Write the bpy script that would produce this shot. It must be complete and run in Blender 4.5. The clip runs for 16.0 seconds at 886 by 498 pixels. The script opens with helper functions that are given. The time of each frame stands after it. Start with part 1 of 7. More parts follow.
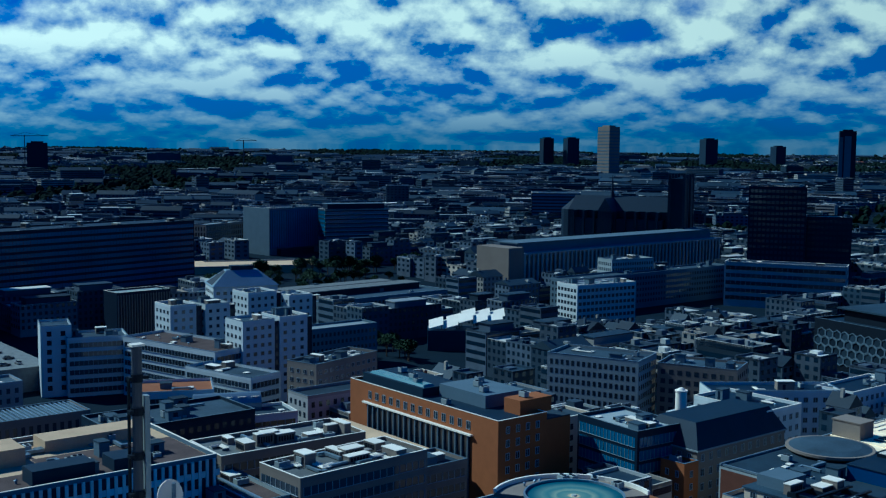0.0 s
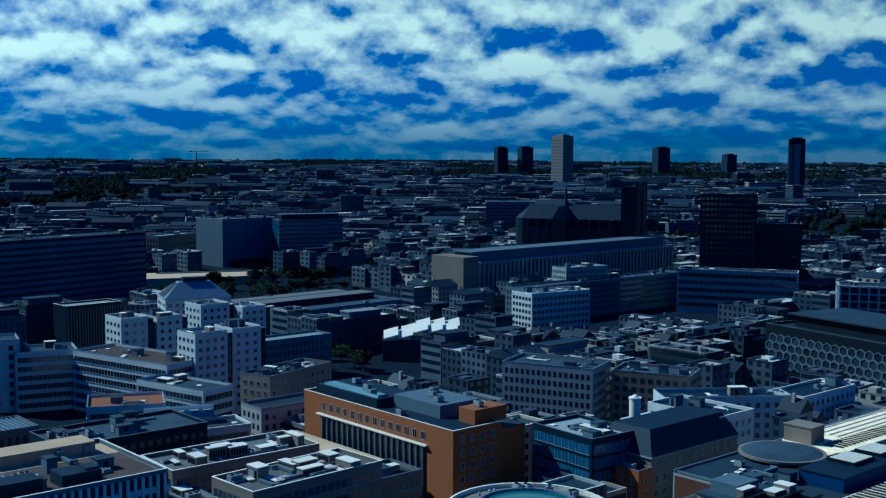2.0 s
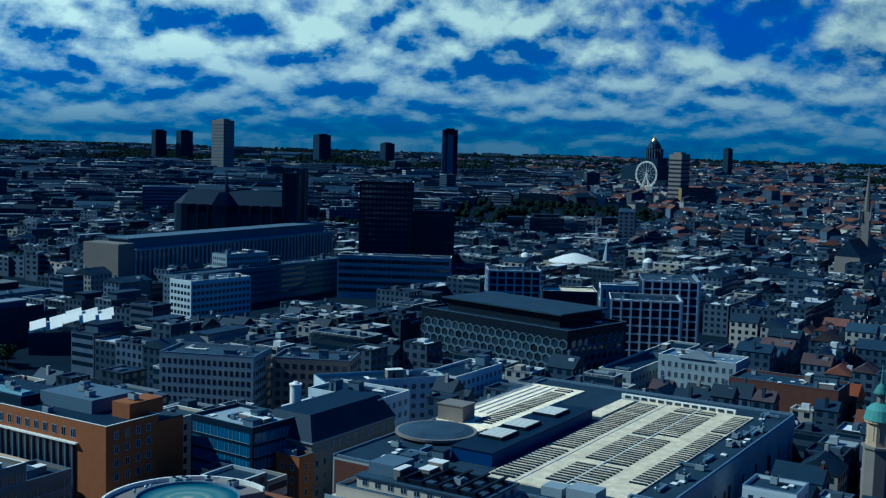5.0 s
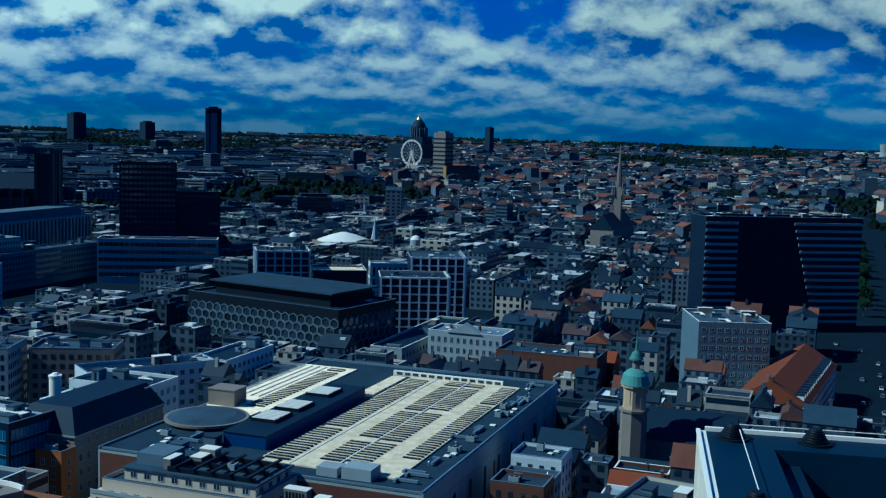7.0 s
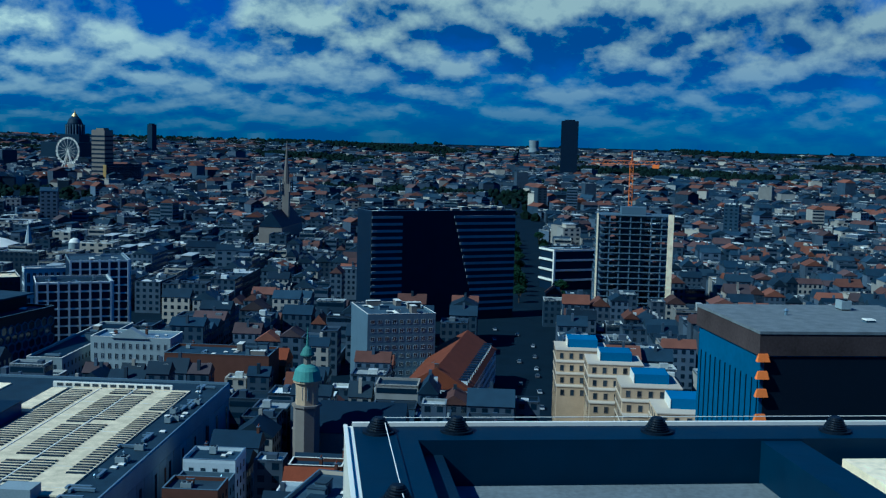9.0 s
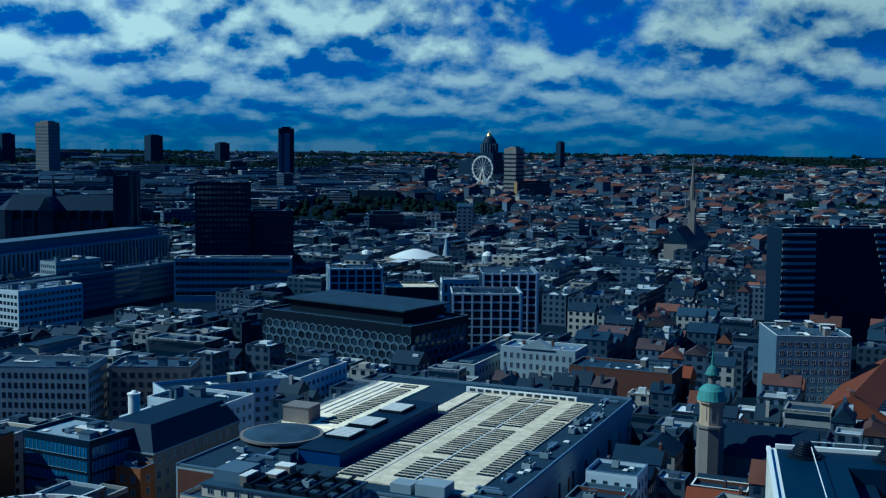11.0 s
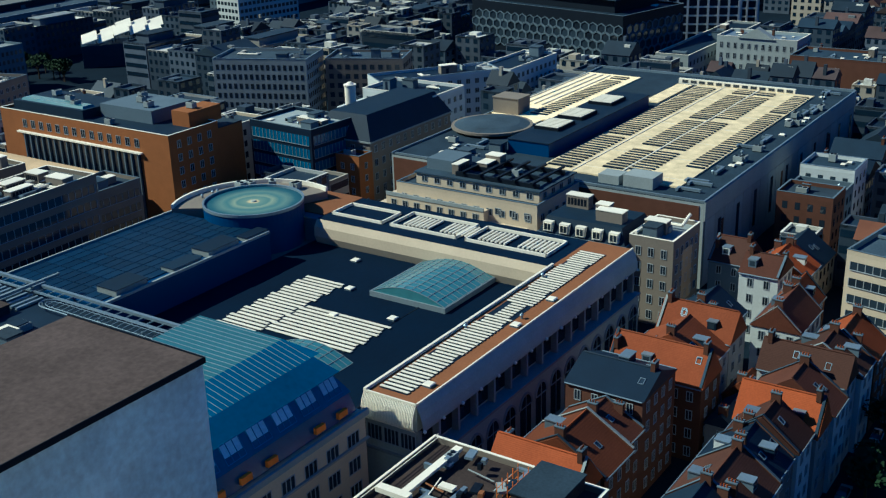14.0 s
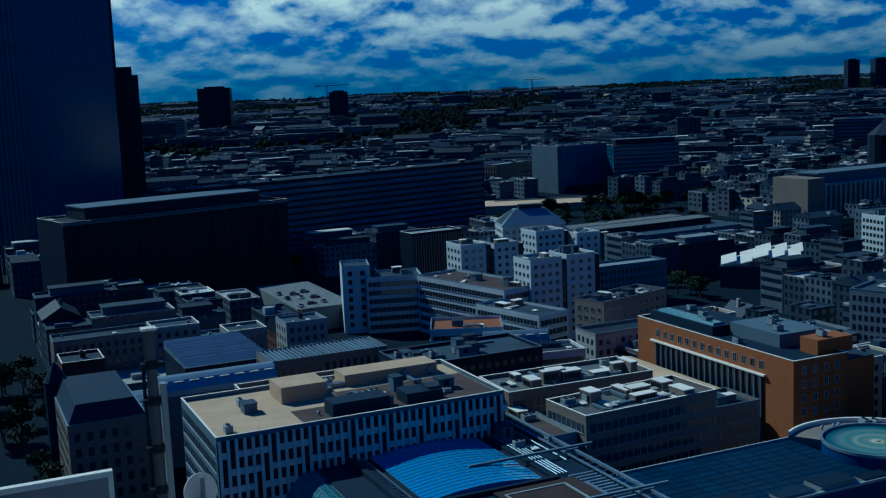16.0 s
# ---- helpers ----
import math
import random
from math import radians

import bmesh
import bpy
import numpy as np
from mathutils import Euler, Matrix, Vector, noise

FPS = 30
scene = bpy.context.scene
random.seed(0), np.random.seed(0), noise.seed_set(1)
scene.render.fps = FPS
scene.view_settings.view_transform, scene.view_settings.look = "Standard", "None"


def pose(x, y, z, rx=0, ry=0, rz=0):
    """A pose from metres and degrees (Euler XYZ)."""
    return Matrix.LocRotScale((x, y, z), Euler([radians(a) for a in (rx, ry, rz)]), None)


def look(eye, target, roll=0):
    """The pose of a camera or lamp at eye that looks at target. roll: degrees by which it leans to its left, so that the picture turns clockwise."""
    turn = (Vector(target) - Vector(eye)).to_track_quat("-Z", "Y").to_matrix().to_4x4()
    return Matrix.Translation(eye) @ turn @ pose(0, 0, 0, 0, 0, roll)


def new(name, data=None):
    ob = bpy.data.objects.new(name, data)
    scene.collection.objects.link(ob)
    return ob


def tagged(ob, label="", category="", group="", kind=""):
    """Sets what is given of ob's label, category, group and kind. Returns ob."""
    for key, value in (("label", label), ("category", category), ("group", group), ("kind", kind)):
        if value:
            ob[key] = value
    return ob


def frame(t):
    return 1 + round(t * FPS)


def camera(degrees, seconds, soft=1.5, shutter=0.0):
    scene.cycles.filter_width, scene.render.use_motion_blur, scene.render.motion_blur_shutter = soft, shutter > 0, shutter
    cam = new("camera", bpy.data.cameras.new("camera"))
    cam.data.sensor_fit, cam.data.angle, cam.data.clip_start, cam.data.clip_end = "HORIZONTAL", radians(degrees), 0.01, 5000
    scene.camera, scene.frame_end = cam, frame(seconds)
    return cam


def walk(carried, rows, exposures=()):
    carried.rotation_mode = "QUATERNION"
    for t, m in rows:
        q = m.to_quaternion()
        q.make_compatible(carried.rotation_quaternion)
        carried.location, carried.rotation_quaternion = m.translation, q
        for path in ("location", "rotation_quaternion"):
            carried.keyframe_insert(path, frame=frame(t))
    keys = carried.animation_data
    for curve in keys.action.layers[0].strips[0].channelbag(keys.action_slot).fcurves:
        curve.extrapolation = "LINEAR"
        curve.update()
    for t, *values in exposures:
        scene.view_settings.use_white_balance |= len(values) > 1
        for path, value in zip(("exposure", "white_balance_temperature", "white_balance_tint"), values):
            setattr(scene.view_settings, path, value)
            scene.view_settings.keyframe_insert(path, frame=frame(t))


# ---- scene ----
cam = camera(43.0, 16.0, soft=1.25)
PATH = [
    (0.00, (-1.425, -1.932, 94.989), (-1.379, 97.647, 85.814), 0.59),
    (0.50, (-1.314, -1.884, 94.995), (2.394, 97.664, 86.252), 0.08),
    (1.00, (-1.144, -1.678, 94.993), (3.113, 97.866, 86.454), 0.36),
    (1.50, (-0.957, -1.459, 94.972), (3.016, 98.122, 86.732), 0.36),
    (2.00, (-0.776, -1.130, 94.945), (3.204, 98.446, 86.642), 0.29),
    (2.50, (-0.611, -0.803, 94.992), (3.550, 98.762, 86.662), 0.40),
    (3.00, (-0.247, -0.348, 95.008), (9.718, 98.792, 86.526), 0.46),
    (3.50, (-0.010, -0.019, 95.007), (17.700, 97.993, 86.053), 0.77),
    (4.00, (0.094, 0.186, 95.008), (24.872, 96.645, 85.974), 1.37),
    (4.20, (0.094, 0.186, 95.008), (27.787, 95.856, 86.052), 1.52),
    (6.30, (-0.395, 1.006, 94.905), (39.293, 92.248, 84.915), 1.39),
    (6.50, (-0.395, 1.006, 94.905), (42.203, 90.912, 84.784), 1.41),
    (7.00, (-0.129, 1.522, 95.026), (51.578, 86.495, 84.723), 1.63),
    (7.50, (0.553, 1.517, 95.063), (61.694, 79.926, 84.397), 2.02),
    (8.00, (0.855, 1.489, 95.059), (70.671, 72.348, 84.819), 1.96),
    (8.20, (0.855, 1.489, 95.059), (72.614, 70.379, 84.818), 1.76),
    (8.80, (0.701, 1.531, 95.031), (75.004, 67.733, 85.219), 1.56),
    (9.55, (0.521, 1.580, 95.000), (71.170, 71.738, 85.686), 1.32),
    (10.30, (0.342, 1.630, 94.968), (56.860, 83.654, 86.153), 1.07),
    (10.50, (0.342, 1.630, 94.968), (51.861, 86.874, 86.075), 0.82),
    (11.00, (0.155, 1.544, 95.019), (46.335, 89.784, 86.017), 0.57),
    (11.50, (0.359, 1.488, 94.916), (44.246, 90.557, 83.056), 0.72),
    (12.00, (0.428, 1.546, 94.898), (42.751, 90.269, 76.538), 0.97),
    (12.50, (0.384, 1.657, 94.983), (41.386, 88.747, 67.887), 1.19),
    (13.00, (0.321, 1.542, 95.055), (38.716, 86.158, 58.095), 0.38),
    (13.50, (0.339, 1.246, 94.999), (34.602, 87.022, 56.677), -0.76),
    (14.00, (0.296, 0.973, 95.032), (26.992, 90.651, 59.747), -1.78),
    (14.50, (0.436, 0.653, 95.048), (19.366, 95.257, 68.747), -2.42),
    (15.00, (0.402, 0.201, 95.046), (7.759, 98.048, 75.762), -2.52),
    (15.50, (0.393, -0.145, 95.027), (-8.362, 98.023, 78.108), -2.51),
    (16.00, (0.494, -0.112, 95.045), (-24.978, 95.522, 80.712), -2.42),
]
walk(cam, [(t, look(eye, target, roll)) for t, eye, target, roll in PATH],
     exposures=[(0, -0.02, 3550, -5), (0.5, 0.2, 3650, -5), (1.0, 0.08, 3600, -5), (1.7, -0.05, 3500, -5), (8, -0.03, 3480, -5), (11, -0.1, 3400, -5), (12, 0.02, 3850, -5), (13, 0.46, 4350, -5), (14.0, 0.42, 4250, -5), (15, -0.2, 3500, -5), (16, -0.45, 3550, -5)])

# ---- light ----
SUN_YAW, SUN_HIGH = 68, 42
world = bpy.data.worlds.new("sky")
scene.world = world
world.use_nodes = True
wn, wl = world.node_tree.nodes, world.node_tree.links


def wnode(kind, **values):
    n = wn.new(kind)
    for key, value in values.items():
        if key in n.inputs:
            n.inputs[key].default_value = value
    return n


def wmath(op, a, b=None, clamp=False):
    n = wn.new("ShaderNodeMath")
    n.operation, n.use_clamp = op, clamp
    for i, v in enumerate((a, b)):
        if v is None:
            continue
        if isinstance(v, (int, float)):
            n.inputs[i].default_value = v
        else:
            wl.new(v, n.inputs[i])
    return n.outputs[0]


def wmix(fac, a, b, blend="MIX"):
    n = wn.new("ShaderNodeMix")
    n.data_type, n.blend_type = "RGBA", blend
    for i, v in ((0, fac), (6, a), (7, b)):
        if isinstance(v, (int, float, tuple)):
            n.inputs[i].default_value = v
        else:
            wl.new(v, n.inputs[i])
    return n.outputs[2]


sky = wn.new("ShaderNodeTexSky")
sky.sky_type, sky.sun_disc = "NISHITA", False
sky.sun_elevation, sky.sun_rotation = radians(SUN_HIGH), radians(-SUN_YAW)
sky.air_density, sky.dust_density, sky.ozone_density = 1.4, 0.2, 4.0
place = wn.new("ShaderNodeTexCoord")
parts_of = wn.new("ShaderNodeSeparateXYZ")
wl.new(place.outputs["Generated"], parts_of.inputs[0])
up = wmath("MAXIMUM", parts_of.outputs[2], 0.0)
tier = wmath("MULTIPLY", wmath("LOGARITHM", wmath("ADD", up, 0.08), math.e), 0.27)
layer = wn.new("ShaderNodeCombineXYZ")
wl.new(parts_of.outputs[0], layer.inputs[0])
wl.new(parts_of.outputs[1], layer.inputs[1])
wl.new(tier, layer.inputs[2])


def cloud_noise(scale, detail, rough, offset, warp=0.0):
    m = wn.new("ShaderNodeMapping")
    m.inputs["Location"].default_value = offset
    wl.new(layer.outputs[0], m.inputs[0])
    n = wnode("ShaderNodeTexNoise", Scale=scale, Detail=detail, Roughness=rough, Distortion=warp)
    wl.new(m.outputs[0], n.inputs["Vector"])
    return n.outputs[0]


def cloud_cells(scale, offset):
    """Rounded heads of cloud: high in the middle of each cell."""
    m = wn.new("ShaderNodeMapping")
    m.inputs["Location"].default_value = offset
    wl.new(layer.outputs[0], m.inputs[0])
    v = wn.new("ShaderNodeTexVoronoi")
    v.feature = "SMOOTH_F1"
    v.inputs["Scale"].default_value, v.inputs["Smoothness"].default_value = scale, 0.35
    wl.new(m.outputs[0], v.inputs["Vector"])
    return wmath("SUBTRACT", 1.0, v.outputs["Distance"])


def cover(rise_):
    """How thick the broken cloud layer is, a little higher up by rise_."""
    big = cloud_noise(5.0, 2, 0.5, (3.1, 1.7, rise_), 0.1)
    puff = cloud_noise(12.0, 10, 0.57, (9.2, 4.4, 2 + rise_), 0.0)
    heads = wmath("ADD", wmath("MULTIPLY", cloud_cells(17, (1.3, 2.2, rise_)), 0.7), wmath("MULTIPLY", cloud_cells(37, (4.3, 0.2, rise_)), 0.3))
    return wmath("ADD", wmath("MULTIPLY", big, 0.34), wmath("ADD", wmath("MULTIPLY", puff, 0.5), wmath("MULTIPLY", heads, 0.16)))


here = cover(0)
thick = wmath("MULTIPLY", wmath("SUBTRACT", here, 0.375), 8.0, True)
relief_ = wmath("MULTIPLY", wmath("SUBTRACT", here, cover(0.02)), 10.0)
lit = wmath("ADD", relief_, wmath("ADD", wmath("MULTIPLY", wmath("SUBTRACT", here, 0.5), -1.2), 0.5), True)
# clouds glow towards the sun and grey away from it
sunward = wmath("ADD", wmath("MULTIPLY", parts_of.outputs[0], -math.sin(radians(SUN_YAW))), wmath("MULTIPLY", parts_of.outputs[1], math.cos(radians(SUN_YAW))))
glow = wmath("ADD", wmath("MULTIPLY", wmath("MAXIMUM", sunward, -0.4), 0.5), 0.86)
shine = wn.new("ShaderNodeVectorMath")
shine.operation = "SCALE"
wl.new(wmix(lit, (0.018, 0.2, 0.42, 1), (1.78, 1.44, 0.76, 1)), shine.inputs[0])
wl.new(glow, shine.inputs["Scale"])
# unseen side behind the camera painted dark blue to lower the fill light
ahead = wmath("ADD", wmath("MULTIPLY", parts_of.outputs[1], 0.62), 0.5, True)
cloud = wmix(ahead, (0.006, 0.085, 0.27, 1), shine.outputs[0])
clear = wmix(1.0, sky.outputs[0], (0.0003, 0.029, 0.08, 1), "MULTIPLY")
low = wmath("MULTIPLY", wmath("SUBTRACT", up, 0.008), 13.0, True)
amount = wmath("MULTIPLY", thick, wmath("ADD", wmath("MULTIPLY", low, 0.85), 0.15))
# out of view overhead, an added deep blue tints the shade light
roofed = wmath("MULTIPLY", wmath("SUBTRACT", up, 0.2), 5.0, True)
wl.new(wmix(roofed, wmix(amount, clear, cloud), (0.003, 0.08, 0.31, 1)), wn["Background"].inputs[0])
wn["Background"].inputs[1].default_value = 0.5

sun = new("sun", bpy.data.lights.new("sun", "SUN"))
sun.data.energy, sun.data.angle, sun.data.color = 5.0, radians(0.6), (1.0, 0.76, 0.44)
a, e = radians(SUN_YAW), radians(SUN_HIGH)
sun.matrix_world = look((0, 0, 0), (math.sin(a) * math.cos(e), -math.cos(a) * math.cos(e), -math.sin(e)))


# ---- materials ----
def surf(name, colour, rough=0.8, vary=0.25, scale=0.6, relief=0.15, metal=0.0, by="object", other=None, spec=0.13):
    """A worn surface: one colour, or two that alternate from thing to thing, with blotches, grain and relief."""
    m = bpy.data.materials.new(name)
    m.use_nodes = True
    n, l = m.node_tree.nodes, m.node_tree.links
    b = n["Principled BSDF"]
    b.inputs["Roughness"].default_value = rough
    b.inputs["Metallic"].default_value = metal
    b.inputs["Specular IOR Level"].default_value = spec
    co = n.new("ShaderNodeTexCoord")
    blot = n.new("ShaderNodeTexNoise")
    blot.inputs["Scale"].default_value, blot.inputs["Detail"].default_value = scale * 0.25, 4
    grain = n.new("ShaderNodeTexNoise")
    grain.inputs["Scale"].default_value, grain.inputs["Detail"].default_value = scale * 4, 5
    for t in (blot, grain):
        l.new(co.outputs["Object"], t.inputs["Vector"])
    if by == "island":
        chance = n.new("ShaderNodeNewGeometry").outputs["Random Per Island"]
    else:
        chance = n.new("ShaderNodeObjectInfo").outputs["Random"]

    def math_node(op, x, y):
        k = n.new("ShaderNodeMath")
        k.operation = op
        for i, v in enumerate((x, y)):
            if isinstance(v, (int, float)):
                k.inputs[i].default_value = v
            else:
                l.new(v, k.inputs[i])
        return k.outputs[0]

    base = n.new("ShaderNodeMix")
    base.data_type = "RGBA"
    base.inputs[6].default_value = (*colour, 1)
    base.inputs[7].default_value = (*(other or colour), 1)
    l.new(chance, base.inputs[0])
    dim = math_node("ADD", math_node("MULTIPLY", blot.outputs[0], vary * 1.6), math_node("MULTIPLY", grain.outputs[0], vary * 1.2))
    dim = math_node("ADD", dim, 1.0 - vary * 1.4)
    dim = math_node("MULTIPLY", dim, math_node("ADD", math_node("MULTIPLY", math_node("FRACT", math_node("MULTIPLY", chance, 7.31), 0), vary), 1 - vary * 0.5))
    tone = n.new("ShaderNodeVectorMath")
    tone.operation = "SCALE"
    l.new(base.outputs[2], tone.inputs[0])
    l.new(dim, tone.inputs["Scale"])
    l.new(tone.outputs[0], b.inputs["Base Color"])
    if relief:
        bump = n.new("ShaderNodeBump")
        bump.inputs["Strength"].default_value, bump.inputs["Distance"].default_value = relief, 0.05
        l.new(grain.outputs[0], bump.inputs["Height"])
        l.new(bump.outputs[0], b.inputs["Normal"])
    return m


def tiled(name, colour, other, by="object", pitch=0.35):
    """Clay roof tiles: courses across the slope, each tile a little different."""
    m = surf(name, colour, 0.75, 0.35, 0.8, 0.0, by=by, other=other)
    n, l = m.node_tree.nodes, m.node_tree.links
    co = n.new("ShaderNodeTexCoord")
    w = n.new("ShaderNodeTexWave")
    w.wave_type, w.bands_direction = "BANDS", "Z"
    w.inputs["Scale"].default_value, w.inputs["Distortion"].default_value = 0.31 / pitch, 0.6
    l.new(co.outputs["Object"], w.inputs["Vector"])
    bump = n.new("ShaderNodeBump")
    bump.inputs["Strength"].default_value, bump.inputs["Distance"].default_value = 0.3, 0.03
    l.new(w.outputs[1], bump.inputs["Height"])
    l.new(bump.outputs[0], n["Principled BSDF"].inputs["Normal"])
    return m


M = {
    "ground": surf("asphalt", (0.01, 0.018, 0.03), 0.95, 0.4, 0.3, spec=0.03),
    "leaf": surf("leaves", (0.008, 0.024, 0.01), 0.8, 0.5, 2, by="island", other=(0.014, 0.034, 0.012)),
    "bark": surf("bark", (0.07, 0.05, 0.035), 0.9),
    "white": surf("white render", (0.52, 0.55, 0.54), 0.8, 0.22),
    "cream": surf("cream stone", (0.5, 0.42, 0.3), 0.8, 0.16),
    "sand": surf("sandstone", (0.19, 0.165, 0.135), 0.85, 0.2),
    "grey": surf("grey concrete", (0.1, 0.135, 0.17), 0.85, 0.22),
    "pale": surf("pale concrete", (0.26, 0.29, 0.29), 0.8, 0.28),
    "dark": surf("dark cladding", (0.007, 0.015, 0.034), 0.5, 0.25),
    "brick": surf("orange brick", (0.24, 0.095, 0.03), 0.85, 0.18, 1.5),
    "redbrick": surf("red brick", (0.085, 0.04, 0.026), 0.85, 0.25, 1.5),
    "brown": surf("brown roofing", (0.058, 0.044, 0.04), 0.9, 0.75, 0.7),
    "rust": surf("brown decking", (0.2, 0.085, 0.035), 0.9, 0.3, 0.6),
    "gravel": surf("gravel", (0.13, 0.14, 0.14), 0.95, 0.6, 2.0, 0.4),
    "tan": surf("tan roofing", (0.46, 0.34, 0.2), 0.9, 0.3, 0.8),
    "membrane": surf("dark roofing sheet", (0.0015, 0.009, 0.027), 0.9, 0.35, 0.3, spec=0.08),
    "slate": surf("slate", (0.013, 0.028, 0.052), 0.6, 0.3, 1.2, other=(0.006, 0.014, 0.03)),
    "bitumen": surf("bitumen roofing", (0.02, 0.036, 0.058), 0.85, 0.6, 0.6, other=(0.045, 0.065, 0.088)),
    "coping": surf("blue-grey metal coping", (0.006, 0.019, 0.042), 0.55, 0.3, 0.5),
    "zinc": surf("zinc", (0.22, 0.28, 0.33), 0.4, 0.3, 0.5, metal=0.5),
    "mast": surf("dull mast steel", (0.07, 0.075, 0.085), 0.5, 0.2),
    "steel": surf("painted steel", (0.17, 0.21, 0.24), 0.45, 0.2),
    "black": surf("black metal", (0.006, 0.01, 0.018), 0.5, 0.2),
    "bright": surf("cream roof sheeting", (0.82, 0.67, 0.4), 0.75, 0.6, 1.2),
    "slat": surf("white slats", (0.76, 0.71, 0.58), 0.6, 0.15),
    "frame": surf("window frames", (0.3, 0.33, 0.35), 0.5, 0.1),
    "copper": surf("green copper", (0.1, 0.2, 0.165), 0.6, 0.45, 0.8),
    "gold": surf("gilding", (0.75, 0.5, 0.15), 0.35, 0.2, metal=0.8),
    "orange": surf("orange fabric", (0.75, 0.2, 0.02), 0.7, 0.15),
    "blueroof": surf("blue roofing", (0.03, 0.12, 0.26), 0.45, 0.25, 0.4),
    # navy base colour paints the shade on the drum and wing walls
    "bluepaint": surf("blue cladding", (0.004, 0.035, 0.12), 0.5, 0.2, 0.4),
    "disc": surf("weathered green disc", (0.06, 0.14, 0.16), 0.6, 0.6, 0.5),
    "tile": tiled("orange clay tiles", (0.27, 0.062, 0.014), (0.11, 0.036, 0.015), pitch=0.2),
    "browntile": tiled("brown clay tiles", (0.085, 0.03, 0.017), (0.05, 0.025, 0.018), pitch=0.2),
    "glass": surf("window glass", (0.012, 0.018, 0.028), 0.08, 0.3, 0.1, 0, by="object", other=(0.03, 0.045, 0.065), spec=0.6),
    "paint": surf("weathered white paint", (0.62, 0.74, 0.78), 0.7, 0.55, 0.5),
    "arcade": surf("weathered grey stone", (0.36, 0.39, 0.34), 0.85, 0.3, 0.8),
    # pale blue base colour stands in for the sky mirrored in the panes
    "paleglass": surf("sky-lit panes", (0.36, 0.54, 0.68), 0.12, 0.4, 0.5, 0, spec=0.7),
    "panel": surf("navy roof panels", (0.006, 0.024, 0.06), 0.5, 0.4, 0.3, 0, spec=0.12),
    "blueglass": surf("blue glazing", (0.014, 0.085, 0.18), 0.16, 0.35, 0.3, 0, spec=0.55),
    "tealglass": surf("teal glazing", (0.06, 0.16, 0.19), 0.15, 0.3, 0.2, 0, spec=0.7),
    "skyglass": surf("bright blue glazing", (0.03, 0.22, 0.5), 0.12, 0.25, 0.35, 0, spec=0.7),
    "house": surf("house render", (0.34, 0.34, 0.33), 0.85, 0.35, other=(0.09, 0.095, 0.1)),
    "office": surf("office cladding", (0.22, 0.24, 0.26), 0.8, 0.35, other=(0.08, 0.1, 0.12)),
    # far walls and roofs coloured darker and bluer to paint distance haze
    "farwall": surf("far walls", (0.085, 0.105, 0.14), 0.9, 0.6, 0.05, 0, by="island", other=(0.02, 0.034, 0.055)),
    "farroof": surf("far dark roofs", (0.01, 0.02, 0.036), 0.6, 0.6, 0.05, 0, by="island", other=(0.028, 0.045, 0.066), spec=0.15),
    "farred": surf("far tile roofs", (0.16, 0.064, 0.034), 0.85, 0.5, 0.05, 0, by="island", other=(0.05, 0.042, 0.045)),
    # pale roofs and cream walls also paint distant sun glints
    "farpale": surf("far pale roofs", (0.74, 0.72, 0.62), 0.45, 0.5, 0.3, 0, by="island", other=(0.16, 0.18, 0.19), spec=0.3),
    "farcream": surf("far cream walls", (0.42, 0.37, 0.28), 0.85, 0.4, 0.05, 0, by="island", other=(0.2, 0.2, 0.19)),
    "wood": surf("far tree crowns", (0.006, 0.011, 0.011), 0.95, 0.6, 0.4, 0, by="island", other=(0.009, 0.016, 0.011), spec=0.02),
    "farglass": surf("far windows", (0.008, 0.018, 0.035), 0.15, 0.4, 0.1, 0, by="island", spec=0.6),
    "car": surf("car paint", (0.6, 0.6, 0.6), 0.3, 0.2, other=(0.05, 0.05, 0.06)),
    "rubber": surf("rubber", (0.015, 0.015, 0.015), 0.8),
}

def ringed(name, centre, bands_):
    """A weathered disc: stains in rings round its centre."""
    m = surf(name, (0.1, 0.1, 0.1), 0.6, 0.3, 0.5, 0.0)
    n, l = m.node_tree.nodes, m.node_tree.links
    co, mp_, gr_, ramp = n.new("ShaderNodeTexCoord"), n.new("ShaderNodeMapping"), n.new("ShaderNodeVectorMath"), n.new("ShaderNodeValToRGB")
    mp_.inputs["Location"].default_value = (-centre[0], -centre[1], -centre[2])
    gr_.operation = "LENGTH"
    l.new(co.outputs["Object"], mp_.inputs[0])
    l.new(mp_.outputs[0], gr_.inputs[0])
    far_ = n.new("ShaderNodeMath")
    far_.operation = "MULTIPLY_ADD"
    far_.inputs[1].default_value = 0.092
    wob = n.new("ShaderNodeTexNoise")
    wob.inputs["Scale"].default_value = 0.5
    l.new(co.outputs["Object"], wob.inputs["Vector"])
    add_ = n.new("ShaderNodeMath")
    add_.operation = "MULTIPLY_ADD"
    add_.inputs[1].default_value, add_.inputs[2].default_value = 0.1, -0.05
    l.new(wob.outputs[0], add_.inputs[0])
    l.new(gr_.outputs["Value"], far_.inputs[0])
    l.new(add_.outputs[0], far_.inputs[2])
    e = ramp.color_ramp.elements
    for k, (at_, c) in enumerate(bands_):
        el = e[k] if k < 2 else e.new(at_)
        el.position, el.color = at_, (*c, 1)
    l.new(far_.outputs[0], ramp.inputs[0])
    l.new(ramp.outputs[0], n["Principled BSDF"].inputs["Base Color"])
    return m


